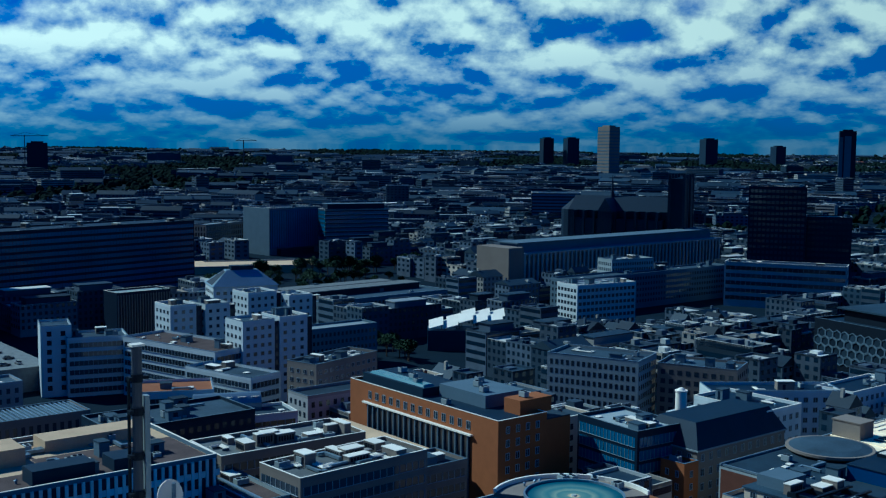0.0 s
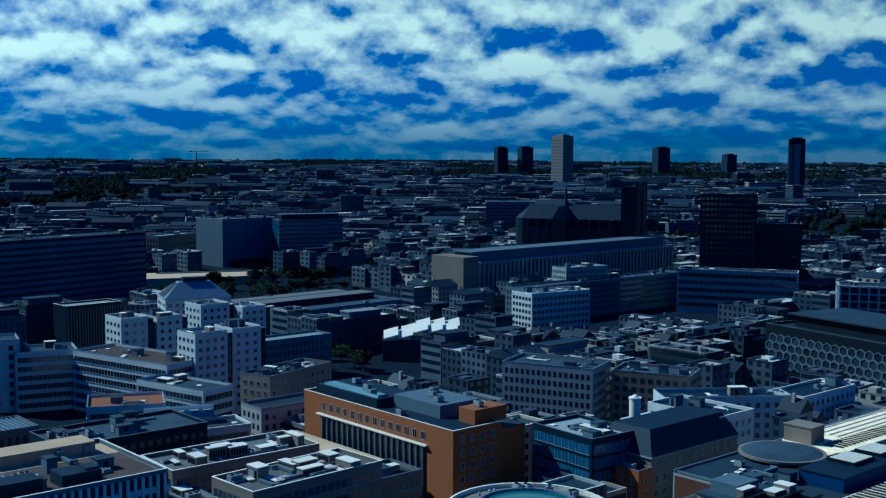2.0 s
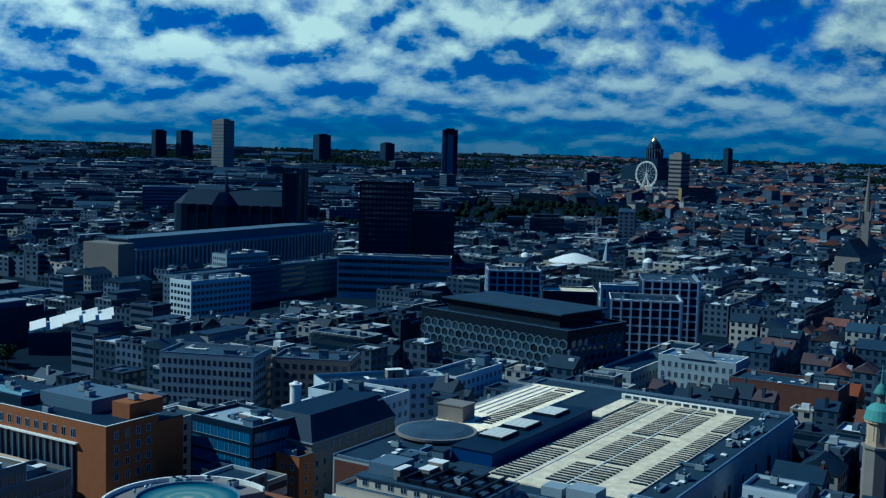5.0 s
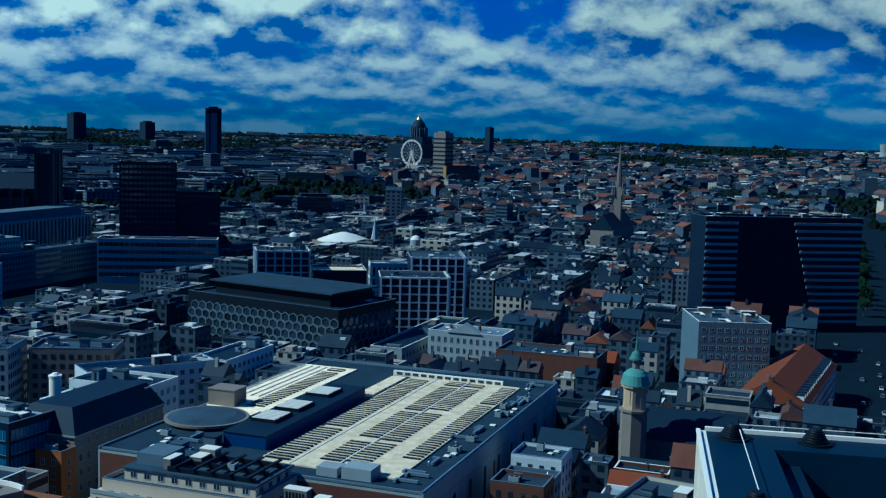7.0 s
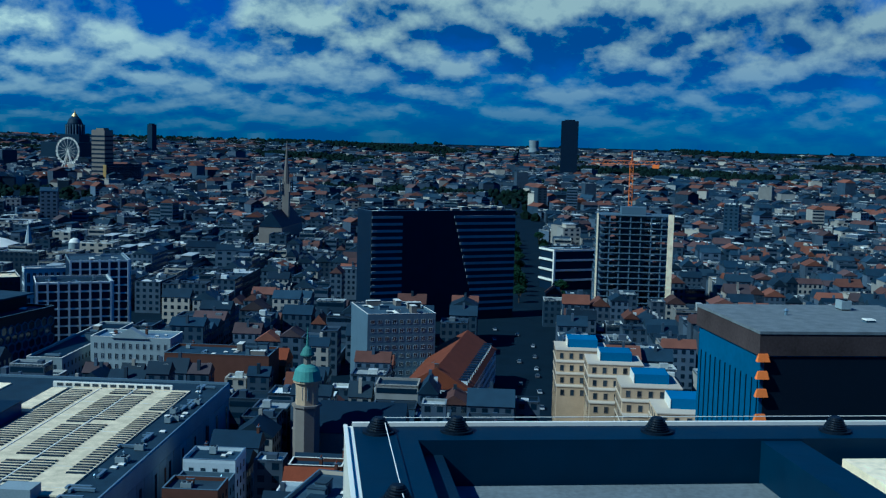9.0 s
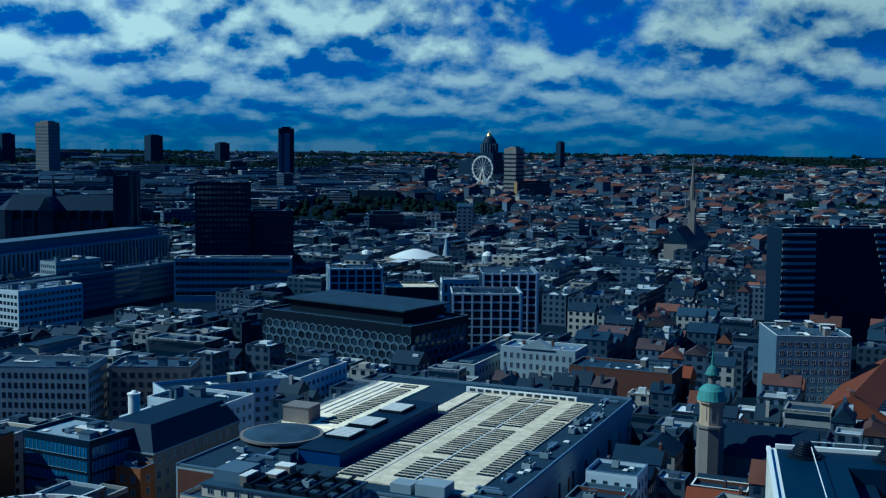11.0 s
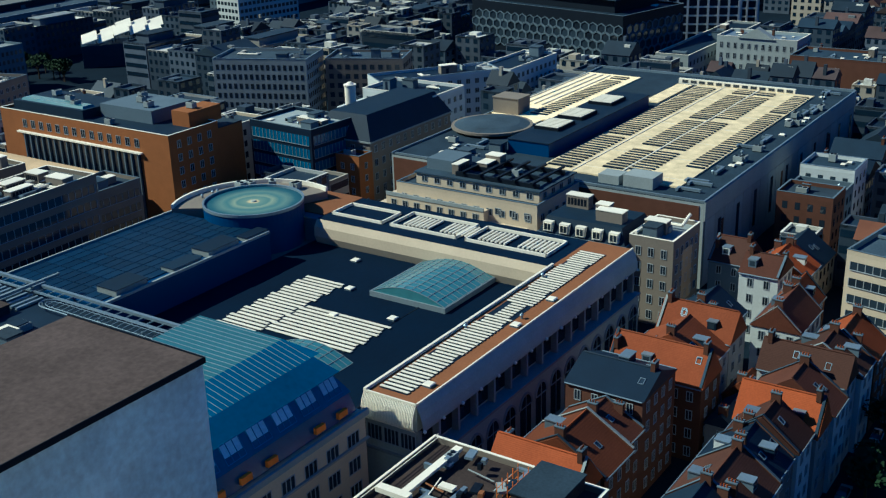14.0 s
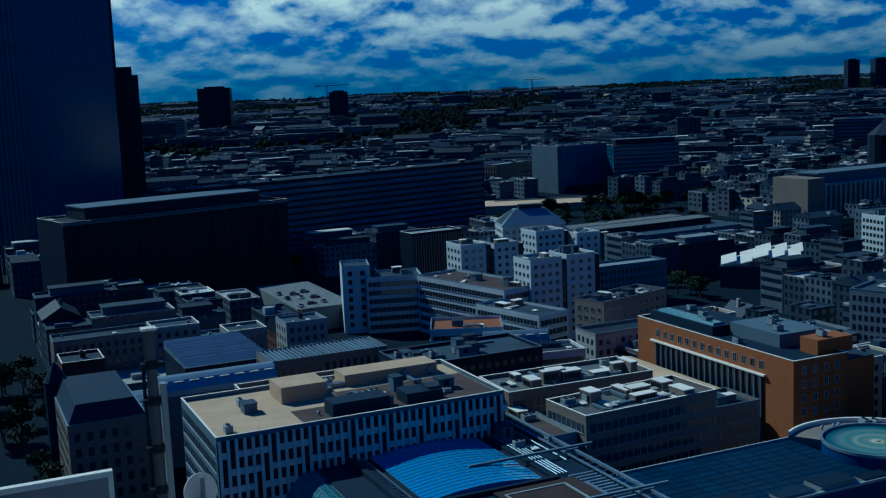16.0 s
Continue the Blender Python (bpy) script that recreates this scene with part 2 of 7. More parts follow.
M["disc"] = ringed("weathered green disc", (50.5, 76.8, 22.7), ((0.0, (0.62, 0.5, 0.26)), (0.98, (0.01, 0.05, 0.09)), (0.09, (0.5, 0.42, 0.24)), (0.14, (0.16, 0.24, 0.2)), (0.3, (0.1, 0.19, 0.18)), (0.36, (0.24, 0.3, 0.22)), (0.5, (0.07, 0.16, 0.17)), (0.62, (0.13, 0.21, 0.19)), (0.8, (0.035, 0.1, 0.13))))

# ---- building blocks ----
TURN = 39          # the street grid
CT, ST = math.cos(radians(TURN)), math.sin(radians(TURN))


def at(p, q, z=0, turn=0):
    """The pose at p along and q across the street grid."""
    return pose(p * CT - q * ST, p * ST + q * CT, z, 0, 0, TURN + turn)


def rise(x, y):
    """Height of the land: flat in the valley, climbing to the hills."""
    r = math.hypot(x, y)
    yaw = math.degrees(math.atan2(-x, y))
    k = min(1, max(0, (yaw + 47) / 22))
    start, power = 900 + (1 - k) * 1500, 1.0 + (1 - k) * 0.9
    s = min(1.06, max(0, (r - start) / (4700 - start)))
    return 63 * s ** power


class Shape:
    """Gathers faces for one mesh."""

    def __init__(self):
        self.v, self.f, self.m = [], [], []

    def face(self, *points, mat=0):
        i = len(self.v)
        self.v += points
        self.f.append(tuple(range(i, i + len(points))))
        self.m.append(mat)
        return self

    def solid(self, bottom, top, mat=0, lid=True, base=True):
        """A closed body between two rings of the same count, bottom ring counter-clockwise from above."""
        i, n = len(self.v), len(bottom)
        self.v += list(bottom) + list(top)
        for k in range(n):
            j = (k + 1) % n
            self.f.append((i + k, i + j, i + n + j, i + n + k))
            self.m.append(mat)
        if lid:
            self.f.append(tuple(range(i + n, i + 2 * n)))
            self.m.append(mat)
        if base:
            self.f.append(tuple(range(i + n - 1, i - 1, -1)))
            self.m.append(mat)
        return self

    def box(self, x0, y0, z0, x1, y1, z1, mat=0, inset=0.0):
        b = [(x0, y0, z0), (x1, y0, z0), (x1, y1, z0), (x0, y1, z0)]
        t = [(x0 + inset, y0 + inset, z1), (x1 - inset, y0 + inset, z1), (x1 - inset, y1 - inset, z1), (x0 + inset, y1 - inset, z1)]
        return self.solid(b, t, mat)

    def prism(self, ring, z0, z1, mat=0, scale=1.0):
        cx, cy = sum(p[0] for p in ring) / len(ring), sum(p[1] for p in ring) / len(ring)
        return self.solid([(x, y, z0) for x, y in ring], [(cx + (x - cx) * scale, cy + (y - cy) * scale, z1) for x, y in ring], mat)

    def drum(self, x, y, z0, z1, r0, r1=None, n=20, mat=0):
        r1 = r0 if r1 is None else r1
        c = [(math.cos(2 * math.pi * k / n), math.sin(2 * math.pi * k / n)) for k in range(n)]
        return self.solid([(x + a * r0, y + b * r0, z0) for a, b in c], [(x + a * r1, y + b * r1, z1) for a, b in c], mat)

    def gable(self, x0, y0, x1, y1, z0, z1, along="x", over=0.25, mat=0, hip=0.0):
        """A pitched roof, with its underside; hip pulls the ridge's ends in."""
        x0, y0, x1, y1 = x0 - over, y0 - over, x1 + over, y1 + over
        if along == "x":
            m = (y0 + y1) / 2
            a, b = (x0 + hip, m, z1), (x1 - hip, m, z1)
            p = [(x0, y0, z0), (x1, y0, z0), (x1, y1, z0), (x0, y1, z0)]
            faces = [(p[0], p[1], b, a), (p[1], p[2], b), (p[2], p[3], a, b), (p[3], p[0], a)]
        else:
            m = (x0 + x1) / 2
            a, b = (m, y0 + hip, z1), (m, y1 - hip, z1)
            p = [(x0, y0, z0), (x1, y0, z0), (x1, y1, z0), (x0, y1, z0)]
            faces = [(p[0], p[1], a), (p[1], p[2], b, a), (p[2], p[3], b), (p[3], p[0], a, b)]
        i = len(self.v)
        pts = p + [a, b]
        self.v += pts
        for fc in faces + [tuple(reversed(p))]:
            self.f.append(tuple(i + pts.index(k) for k in fc))
            self.m.append(mat)
        return self

    def tube(self, a, b, r, n=6, mat=0):
        a, b = Vector(a), Vector(b)
        w = (b - a).normalized()
        s = w.orthogonal().normalized()
        t = w.cross(s)
        ring = [s * math.cos(2 * math.pi * k / n) * r + t * math.sin(2 * math.pi * k / n) * r for k in range(n)]
        return self.solid([tuple(a + k) for k in ring], [tuple(b + k) for k in ring], mat)

    def mesh(self, name, mats):
        me = bpy.data.meshes.new(name)
        me.from_pydata(self.v, [], self.f)
        for m in mats:
            me.materials.append(M[m])
        me.polygons.foreach_set("material_index", self.m)
        me.update()
        return me


def thing(name, p, q, label, category, z=0, turn=0, group="", kind=""):
    ob = new(name)
    ob.matrix_world = at(p, q, z, turn)
    return tagged(ob, label, category, group, kind)


def part(name, shape, mats, parent, label="", kind=""):
    """Links a shape, or a mesh already made, as one mesh under a thing or a part."""
    me = shape if isinstance(shape, bpy.types.Mesh) else shape.mesh(name, mats if isinstance(mats, (list, tuple)) else [mats])
    ob = new(name, me)
    ob.parent = parent
    return tagged(ob, label, kind=kind)


WINDOWS = {}


def window_mesh(w, h, frame_mat="frame", glass="glass", split=1, sill=True):
    """One window: a frame proud of the wall, its mullion, its pane and its sill; it looks along -y."""
    key = (round(w, 2), round(h, 2), frame_mat, glass, split, sill)
    if key not in WINDOWS:
        s, t = Shape(), 0.1
        xs = [0.0, t]
        for k in range(1, split):
            xs += [w * k / split - 0.045, w * k / split + 0.045]
        xs += [w - t, w]
        zs = [0.0, t, h - t, h]
        index = {}

        def vert(x, y, z):
            key_ = (round(x, 4), round(y, 4), round(z, 4))
            if key_ not in index:
                index[key_] = len(s.v)
                s.v.append(key_)
            return index[key_]

        def face(mat, *pts):
            s.f.append(tuple(vert(*pt) for pt in pts))
            s.m.append(mat)

        fy, gy = -0.1, -0.015
        for i in range(len(xs) - 1):
            for j in range(3):
                x0, x1, z0, z1 = xs[i], xs[i + 1], zs[j], zs[j + 1]
                if j == 1 and i % 2:
                    face(1, (x0, gy, z0), (x1, gy, z0), (x1, gy, z1), (x0, gy, z1))
                    face(0, (x0, fy, z0), (x1, fy, z0), (x1, gy, z0), (x0, gy, z0))
                    face(0, (x1, fy, z1), (x0, fy, z1), (x0, gy, z1), (x1, gy, z1))
                    face(0, (x0, fy, z1), (x0, fy, z0), (x0, gy, z0), (x0, gy, z1))
                    face(0, (x1, fy, z0), (x1, fy, z1), (x1, gy, z1), (x1, gy, z0))
                else:
                    face(0, (x0, fy, z0), (x1, fy, z0), (x1, fy, z1), (x0, fy, z1))
        face(0, (0, fy, 0), (0, 0.02, 0), (w, 0.02, 0), (w, fy, 0))
        face(0, (0, fy, h), (w, fy, h), (w, 0.02, h), (0, 0.02, h))
        face(0, (0, fy, 0), (0, fy, h), (0, 0.02, h), (0, 0.02, 0))
        face(0, (w, fy, 0), (w, 0.02, 0), (w, 0.02, h), (w, fy, h))
        WINDOWS[key] = s.mesh("window", [frame_mat, glass])
    return WINDOWS[key]


def sides(w, d):
    """The four walls of a w x d body: start, run, and turn of the wall, seen from outside."""
    return [((0, 0), w, 0), ((w, 0), d, 90), ((w, d), w, 180), ((0, d), d, 270)]


def put(me, name, parent, start, turn, u, z, out=0.0):
    """A mesh on a wall: u along it, z up, out from it."""
    a = radians(turn)
    c, s = math.cos(a), math.sin(a)
    ob = new(name, me)
    ob.parent = parent
    ob.matrix_basis = pose(start[0] + c * u + s * out, start[1] + s * u - c * out, z, 0, 0, turn)
    return ob


def windows(parent, w, d, z0, floors, storey, bay, size, walls=(0, 1, 2, 3), frame_mat="frame", glass="glass", split=1, joined=False, margin=0.6, offset=(0, 0)):
    """Rows of windows on the walls of a body, each one a mesh of its own, or past counting joined into one."""
    ww, wh = size
    if joined:
        s = Shape()
    for k, (start, run, turn) in enumerate(sides(w, d)):
        if k not in walls:
            continue
        start = (start[0] + offset[0], start[1] + offset[1])
        n = max(1, int((run - 2 * margin) / bay))
        gap = (run - 2 * margin) / n
        for fl in range(floors):
            z = z0 + fl * storey + (storey - wh) * 0.45
            for i in range(n):
                u = margin + gap * i + (gap - ww) / 2
                if joined:
                    a = radians(turn)
                    c, sn = math.cos(a), math.sin(a)
                    pt = lambda uu, zz, o=0.03: (start[0] + c * uu + sn * o, start[1] + sn * uu - c * o, zz)
                    s.face(pt(u, z), pt(u + ww, z), pt(u + ww, z + wh), pt(u, z + wh))
                else:
                    put(window_mesh(ww, wh, frame_mat, glass, split), "window", parent, start, turn, u, z)
    if joined:
        part("glazing", s, glass, parent, kind="stuff")


def bands(parent, w, d, z0, floors, storey, height, walls=(0, 1, 2, 3), glass="glass", pitch=1.5, frame_mat="frame", offset=(0, 0), margin=0.8):
    """Ribbon windows: one strip of glazing a storey on each wall, with mullions."""
    for k, (start, run, turn) in enumerate(sides(w, d)):
        if k not in walls:
            continue
        s = Shape()
        length = run - 2 * margin
        s.box(0, -0.03, 0, length, 0.02, height, 1)
        for i in range(int(length / pitch) + 1):
            s.box(i * pitch - 0.06, -0.12, 0, i * pitch + 0.06, -0.03, height)
        s.box(0, -0.2, -0.1, length, -0.03, 0)
        me = s.mesh("ribbon_window", [frame_mat, glass])
        for fl in range(floors):
            put(me, "ribbon_window", parent, (start[0] + offset[0], start[1] + offset[1]), turn, margin, z0 + fl * storey + (storey - height) * 0.5)


UNIT = {}


def unit_mesh(kind):
    """Plant on roofs: fan units, hatches, chimneys, ducts, vents."""
    if kind in UNIT:
        return UNIT[kind]
    s = Shape()
    if kind == "fan_unit":
        s.box(-1.1, -0.8, 0.2, 1.1, 0.8, 1.5).drum(-0.5, 0, 1.5, 1.65, 0.42, n=10, mat=1).drum(0.5, 0, 1.5, 1.65, 0.42, n=10, mat=1)
        s.box(-1, -0.7, 0, -0.8, 0.7, 0.2, 1).box(0.8, -0.7, 0, 1, 0.7, 0.2, 1)
        mats = ["pale", "black"]
    elif kind == "roof_hatch":
        s.box(-0.7, -0.7, 0, 0.7, 0.7, 0.35, 1).box(-0.8, -0.8, 0.35, 0.8, 0.8, 0.5, 0, 0.15)
        mats = ["slat", "grey"]
    elif kind == "chimney":
        s.box(-0.7, -0.35, 0, 0.7, 0.35, 1.8).box(-0.78, -0.43, 1.8, 0.78, 0.43, 1.95, 1)
        for x in (-0.4, 0, 0.4):
            s.drum(x, 0, 1.95, 2.35, 0.13, 0.1, 8, 2)
        mats = ["redbrick", "grey", "tile"]
    elif kind == "duct":
        s.box(-2.6, -0.35, 0.25, 2.6, 0.35, 0.85).box(2.0, -0.35, 0.25, 2.6, 1.6, 0.85).box(-2.4, -0.2, 0, -2.2, 0.2, 0.25).box(1.6, -0.2, 0, 1.8, 0.2, 0.25)
        mats = ["zinc"]
    elif kind == "pipe_run":
        for k in range(3):
            s.tube((-3, k * 0.5, 0.5), (2.2 - k * 0.5, k * 0.5, 0.5), 0.16, 6).tube((2.2 - k * 0.5, k * 0.5, 0.5), (2.2 - k * 0.5, 3, 0.5), 0.16, 6)
        s.box(-2.4, -0.3, 0, -2.2, 1.4, 0.4, 1).box(1.8, -0.3, 0, 2.0, 2.4, 0.4, 1)
        mats = ["slat", "grey"]
    elif kind == "plant_cabin":
        s.box(-2.2, -1.2, 0, 2.2, 1.2, 2.1).box(-2.3, -1.3, 2.1, 2.3, 1.3, 2.25, 1)
        for k in range(6):
            s.box(-1.9 + k * 0.65, -1.25, 0.5, -1.45 + k * 0.65, -1.2, 1.7, 2)
        mats = ["sand", "slat", "black"]
    elif kind == "roof_vent":
        s.drum(0, 0, 0, 0.7, 0.22, n=10).drum(0, 0, 0.7, 1.0, 0.4, 0.12, 10)
        mats = ["zinc"]
    else:
        s.box(-1.6, -1.6, 0, 1.6, 1.6, 2.4).box(-1.75, -1.75, 2.4, 1.75, 1.75, 2.6, 1)
        s.box(-0.5, -1.66, 0.05, 0.5, -1.6, 2.05, 2)
        mats = ["grey", "bitumen", "dark"]
    UNIT[kind] = s.mesh(kind, mats)
    return UNIT[kind]


def clutter(parent, x0, y0, x1, y1, z, count, rng, kinds=("fan_unit", "roof_hatch", "duct", "roof_vent", "stair_head", "pipe_run", "plant_cabin")):
    for _ in range(count):
        kind = rng.choice(kinds)
        m = min(2.4, (x1 - x0) * 0.3, (y1 - y0) * 0.3)
        ob = new(kind, unit_mesh(kind))
        ob.parent = parent
        k = rng.uniform(0.65, 1.35)
        ob.matrix_basis = pose(rng.uniform(x0 + m, x1 - m), rng.uniform(y0 + m, y1 - m), z, 0, 0, rng.choice((0, 90, 180, 270))) @ Matrix.Diagonal((k, rng.uniform(0.7, 1.2), rng.uniform(0.6, 1.3), 1))


def flat_roof(parent, x0, y0, x1, y1, z, roof="bitumen", rim="pale", high=0.7, thick=0.35):
    """A sunk flat roof with its parapet and a light coping."""
    s = Shape()
    for a in ((x0, y0, x1, y0 + thick), (x0, y1 - thick, x1, y1), (x0, y0 + thick, x0 + thick, y1 - thick), (x1 - thick, y0 + thick, x1, y1 - thick)):
        s.box(a[0], a[1], z, a[2], a[3], z + high)
    part("parapet", s, rim, parent)
    c, o = Shape(), 0.06
    c.box(x0 - o, y0 - o, z + high, x1 + o, y0 + thick, z + high + 0.08).box(x0 - o, y1 - thick, z + high, x1 + o, y1 + o, z + high + 0.08)
    c.box(x0 - o, y0 + thick, z + high, x0 + thick, y1 - thick, z + high + 0.08).box(x1 - thick, y0 + thick, z + high, x1 + o, y1 - thick, z + high + 0.08)
    part("coping", c, ("slat", "zinc", "slat", "grey")[int(x1 * 3 + y1 * 5 + z) % 4], parent)
    part("roof", Shape().box(x0 + thick, y0 + thick, z - 0.2, x1 - thick, y1 - thick, z + 0.05), roof, parent)


def block(name, label, category, p0, p1, q0, q1, h, wall="office", roof="bitumen", storey=3.4, bay=3.0, size=(1.5, 1.7), style="windows",
          turn=0, z=0, walls=None, ground=1, rim=None, units=4, seed=1, joined=False, glass="glass", frame_mat="frame", split=2, group="", kinds=None):
    """A flat-roofed building: p0, q0 is the corner about which it turns."""
    w, d = p1 - p0, q1 - q0
    walls = walls or ((0, 3) if q1 > 0 else (2, 3))
    ob = thing(name, p0, q0, label, category, z, turn, group)
    h -= 0.78
    part("wall", Shape().box(0, 0, 0, w, d, h - 0.2), wall, ob)
    flat_roof(ob, 0, 0, w, d, h - 0.2, roof, rim or wall, 0.9)
    floors = max(1, int((h - 0.8) / storey))
    low = h - 0.6 - floors * storey
    if style == "windows":
        windows(ob, w, d, low, floors, storey, bay, size, walls, frame_mat, glass, split, joined)
    elif style == "bands":
        bands(ob, w, d, low, floors, storey, size[1], walls, glass, bay, frame_mat)
    rng = random.Random(seed)
    clutter(ob, 0.5, 0.5, w - 0.5, d - 0.5, h - 0.15, units, rng, kinds or ("fan_unit", "roof_hatch", "duct", "roof_vent", "stair_head", "pipe_run", "plant_cabin"))
    return ob


def house(p0, p1, q0, q1, eave, ridge, wall="house", roof="tile", along="x", turn=0, z=0, seed=0, name="row_house", label="", joined=False, walls=(0, 3), storey=3.2, group="row houses"):
    """A pitched-roof town house with windows, chimney and roof lights."""
    w, d = p1 - p0, q1 - q0
    colour = {"tile": "orange clay tile", "browntile": "brown clay tile", "slate": "dark slate"}.get(roof, "grey")
    face = {"white": "white rendered", "redbrick": "red brick", "cream": "cream"}.get(wall, "plain rendered")
    ob = thing(name, p0, q0, label or f"{face} town house with a pitched {colour} roof", "house", z, turn, group)
    s = Shape().box(0, 0, 0, w, d, eave)
    if along == "x":
        s.solid([(0, 0, eave), (w, 0, eave), (w, d, eave), (0, d, eave)], [(0, d / 2 - .01, ridge - .12), (w, d / 2 - .01, ridge - .12), (w, d / 2 + .01, ridge - .12), (0, d / 2 + .01, ridge - .12)])
    else:
        s.solid([(0, 0, eave), (w, 0, eave), (w, d, eave), (0, d, eave)], [(w / 2 - .01, 0, ridge - .12), (w / 2 + .01, 0, ridge - .12), (w / 2 + .01, d, ridge - .12), (w / 2 - .01, d, ridge - .12)])
    part("wall", s, wall, ob)
    part("roof", Shape().gable(0, 0, w, d, eave - 0.05, ridge, along), roof, ob)
    windows(ob, w, d, eave - int(eave / storey) * storey, int(eave / storey), storey, 2.3, (1.1, 1.75), walls, split=2, joined=joined)
    rng = random.Random(seed)
    x, y = (rng.choice((0.9, w - 0.9)), d / 2) if along == "x" else (w / 2, rng.choice((0.9, d - 0.9)))
    c = new("chimney", unit_mesh("chimney"))
    c.parent = ob
    c.matrix_basis = pose(x, y, ridge - 0.7, 0, 0, 90 if along == "x" else 0)
    # roof lights on both slopes
    run, span = (w, d) if along == "x" else (d, w)
    slope = math.degrees(math.atan2(ridge - eave, span / 2))
    for k in range(rng.choice((1, 2, 2, 3))):
        u, side = rng.uniform(1.2, run - 1.2), rng.choice((-1, 1))
        f = rng.uniform(0.35, 0.6)
        zz = eave + (ridge - eave) * f
        dist = span / 2 * f
        r = new("roof_window", window_mesh(0.9, 1.2, "zinc", "glass", 1, False))
        r.parent = ob
        if along == "x":
            y = dist if side < 0 else d - dist
            r.matrix_basis = pose(u, y, zz + 0.05, slope - 90, 0, 0) if side < 0 else pose(u, y, zz + 0.05, slope - 90, 0, 180)
        else:
            x = dist if side < 0 else w - dist
            r.matrix_basis = pose(x, u, zz + 0.05, slope - 90, 0, 270) if side < 0 else pose(x, u, zz + 0.05, slope - 90, 0, 90)
    if group == "row houses":
        age_house(ob, w, d, eave, ridge, along, roof, rng)
    return ob


def age_house(ob, w, d, eave, ridge, along, roof, rng):
    """Fire walls with stone caps, a second stack, a dormer, ridge tiles and a gutter."""
    run, span = (w, d) if along == "x" else (d, w)
    turn = (lambda u, v, z: (u, v, z)) if along == "x" else (lambda u, v, z: (w - v, u, z))
    for u in (0.0, run - 0.32):
        if rng.random() < 0.7:
            s = Shape()
            for lift, mat, a0, a1 in ((0.28, 0, u, u + 0.32), (0.38, 1, u - 0.05, u + 0.37)):
                for v0, z0, v1, z1 in ((-0.1, eave, span / 2, ridge), (span / 2, ridge, span + 0.1, eave)):
                    b0, b1 = (eave - 0.3, eave - 0.3) if mat == 0 else (z0 + 0.28, z1 + 0.28)
                    c = [turn(a0, v0, b0), turn(a1, v0, b0), turn(a1, v1, b1), turn(a0, v1, b1)]
                    t = [turn(a0, v0, z0 + lift), turn(a1, v0, z0 + lift), turn(a1, v1, z1 + lift), turn(a0, v1, z1 + lift)]
                    s.solid(c, t, mat)
            part("fire_wall", s, ["redbrick", rng.choice(("grey", "pale", "bitumen"))], ob)
    s = Shape()
    s.tube(turn(0, span / 2, ridge + 0.02), turn(run, span / 2, ridge + 0.02), 0.16, 6)
    part("ridge", s, roof, ob)
    for v in (-0.3, span + 0.3):
        part("gutter", Shape().tube(turn(0, v, eave - 0.05), turn(run, v, eave - 0.05), 0.12, 5), "zinc", ob)
    if rng.random() < 0.75:
        c = new("chimney", unit_mesh("chimney"))
        c.parent = ob
        v = span * rng.choice((0.3, 0.7))
        c.matrix_basis = pose(*turn(rng.choice((0.7, run - 0.7)), v, eave + (ridge - eave) * 0.6 - 0.4), 0, 0, 90 if along == "x" else 0)
    for side in (0, 1):
        if rng.random() < 0.55:
            u, f = rng.uniform(1.5, run - 1.5), 0.28
            v0, v1 = span / 2 * f, span / 2 * 0.75
            z0, z1 = eave + (ridge - eave) * f - 0.1, eave + (ridge - eave) * f + 1.5
            if side:
                v0, v1 = span - v0, span - v1
            s = Shape()
            for half, zb, zt, mat in ((0.75, z0, z1, 0), (0.9, z1, z1 + 0.16, 1)):
                c = [turn(u - half, min(v0, v1), zb), turn(u + half, min(v0, v1), zb), turn(u + half, max(v0, v1), zb), turn(u - half, max(v0, v1), zb)]
                s.solid(c, [(x_, y_, zt) for x_, y_, _ in c], mat)
            e_ = -0.03 if not side else 0.03
            s.face(*[turn(u + du, v0 + e_, zz) for du, zz in ((-0.5, z0 + 0.5), (0.5, z0 + 0.5), (0.5, z1 - 0.15), (-0.5, z1 - 0.15))], mat=2)
            part("dormer", s, [rng.choice(("white", "slate", "grey")), "zinc", "glass"], ob)


USED = []


def keep(p0, p1, q0, q1):
    """Marks ground that is taken."""
    USED.append((p0, p1, q0, q1))


def free(p0, p1, q0, q1):
    return all(p1 <= a or p0 >= b or q1 <= c or q0 >= d for a, b, c, d in USED)

# ---- ground ----
g = Shape()
rings = [0, 60, 150, 300, 500, 700, 900, 1100, 1300, 1500, 1750, 2000, 2300, 2600, 2900, 3200, 3500, 3800, 4100, 4400, 4700, 4950]
SPOKES = 96
for r in rings:
    for k in range(SPOKES):
        x, y = r * math.sin(2 * math.pi * k / SPOKES), r * math.cos(2 * math.pi * k / SPOKES)
        g.v.append((x, y, rise(x, y) if r else 0))
for i in range(len(rings) - 1):
    for k in range(SPOKES):
        j = (k + 1) % SPOKES
        g.f.append((i * SPOKES + j, i * SPOKES + k, (i + 1) * SPOKES + k, (i + 1) * SPOKES + j))
        g.m.append(0)
tagged(new("ground", g.mesh("ground", ["ground"])), "dark asphalt streets and far hillsides", kind="structure")

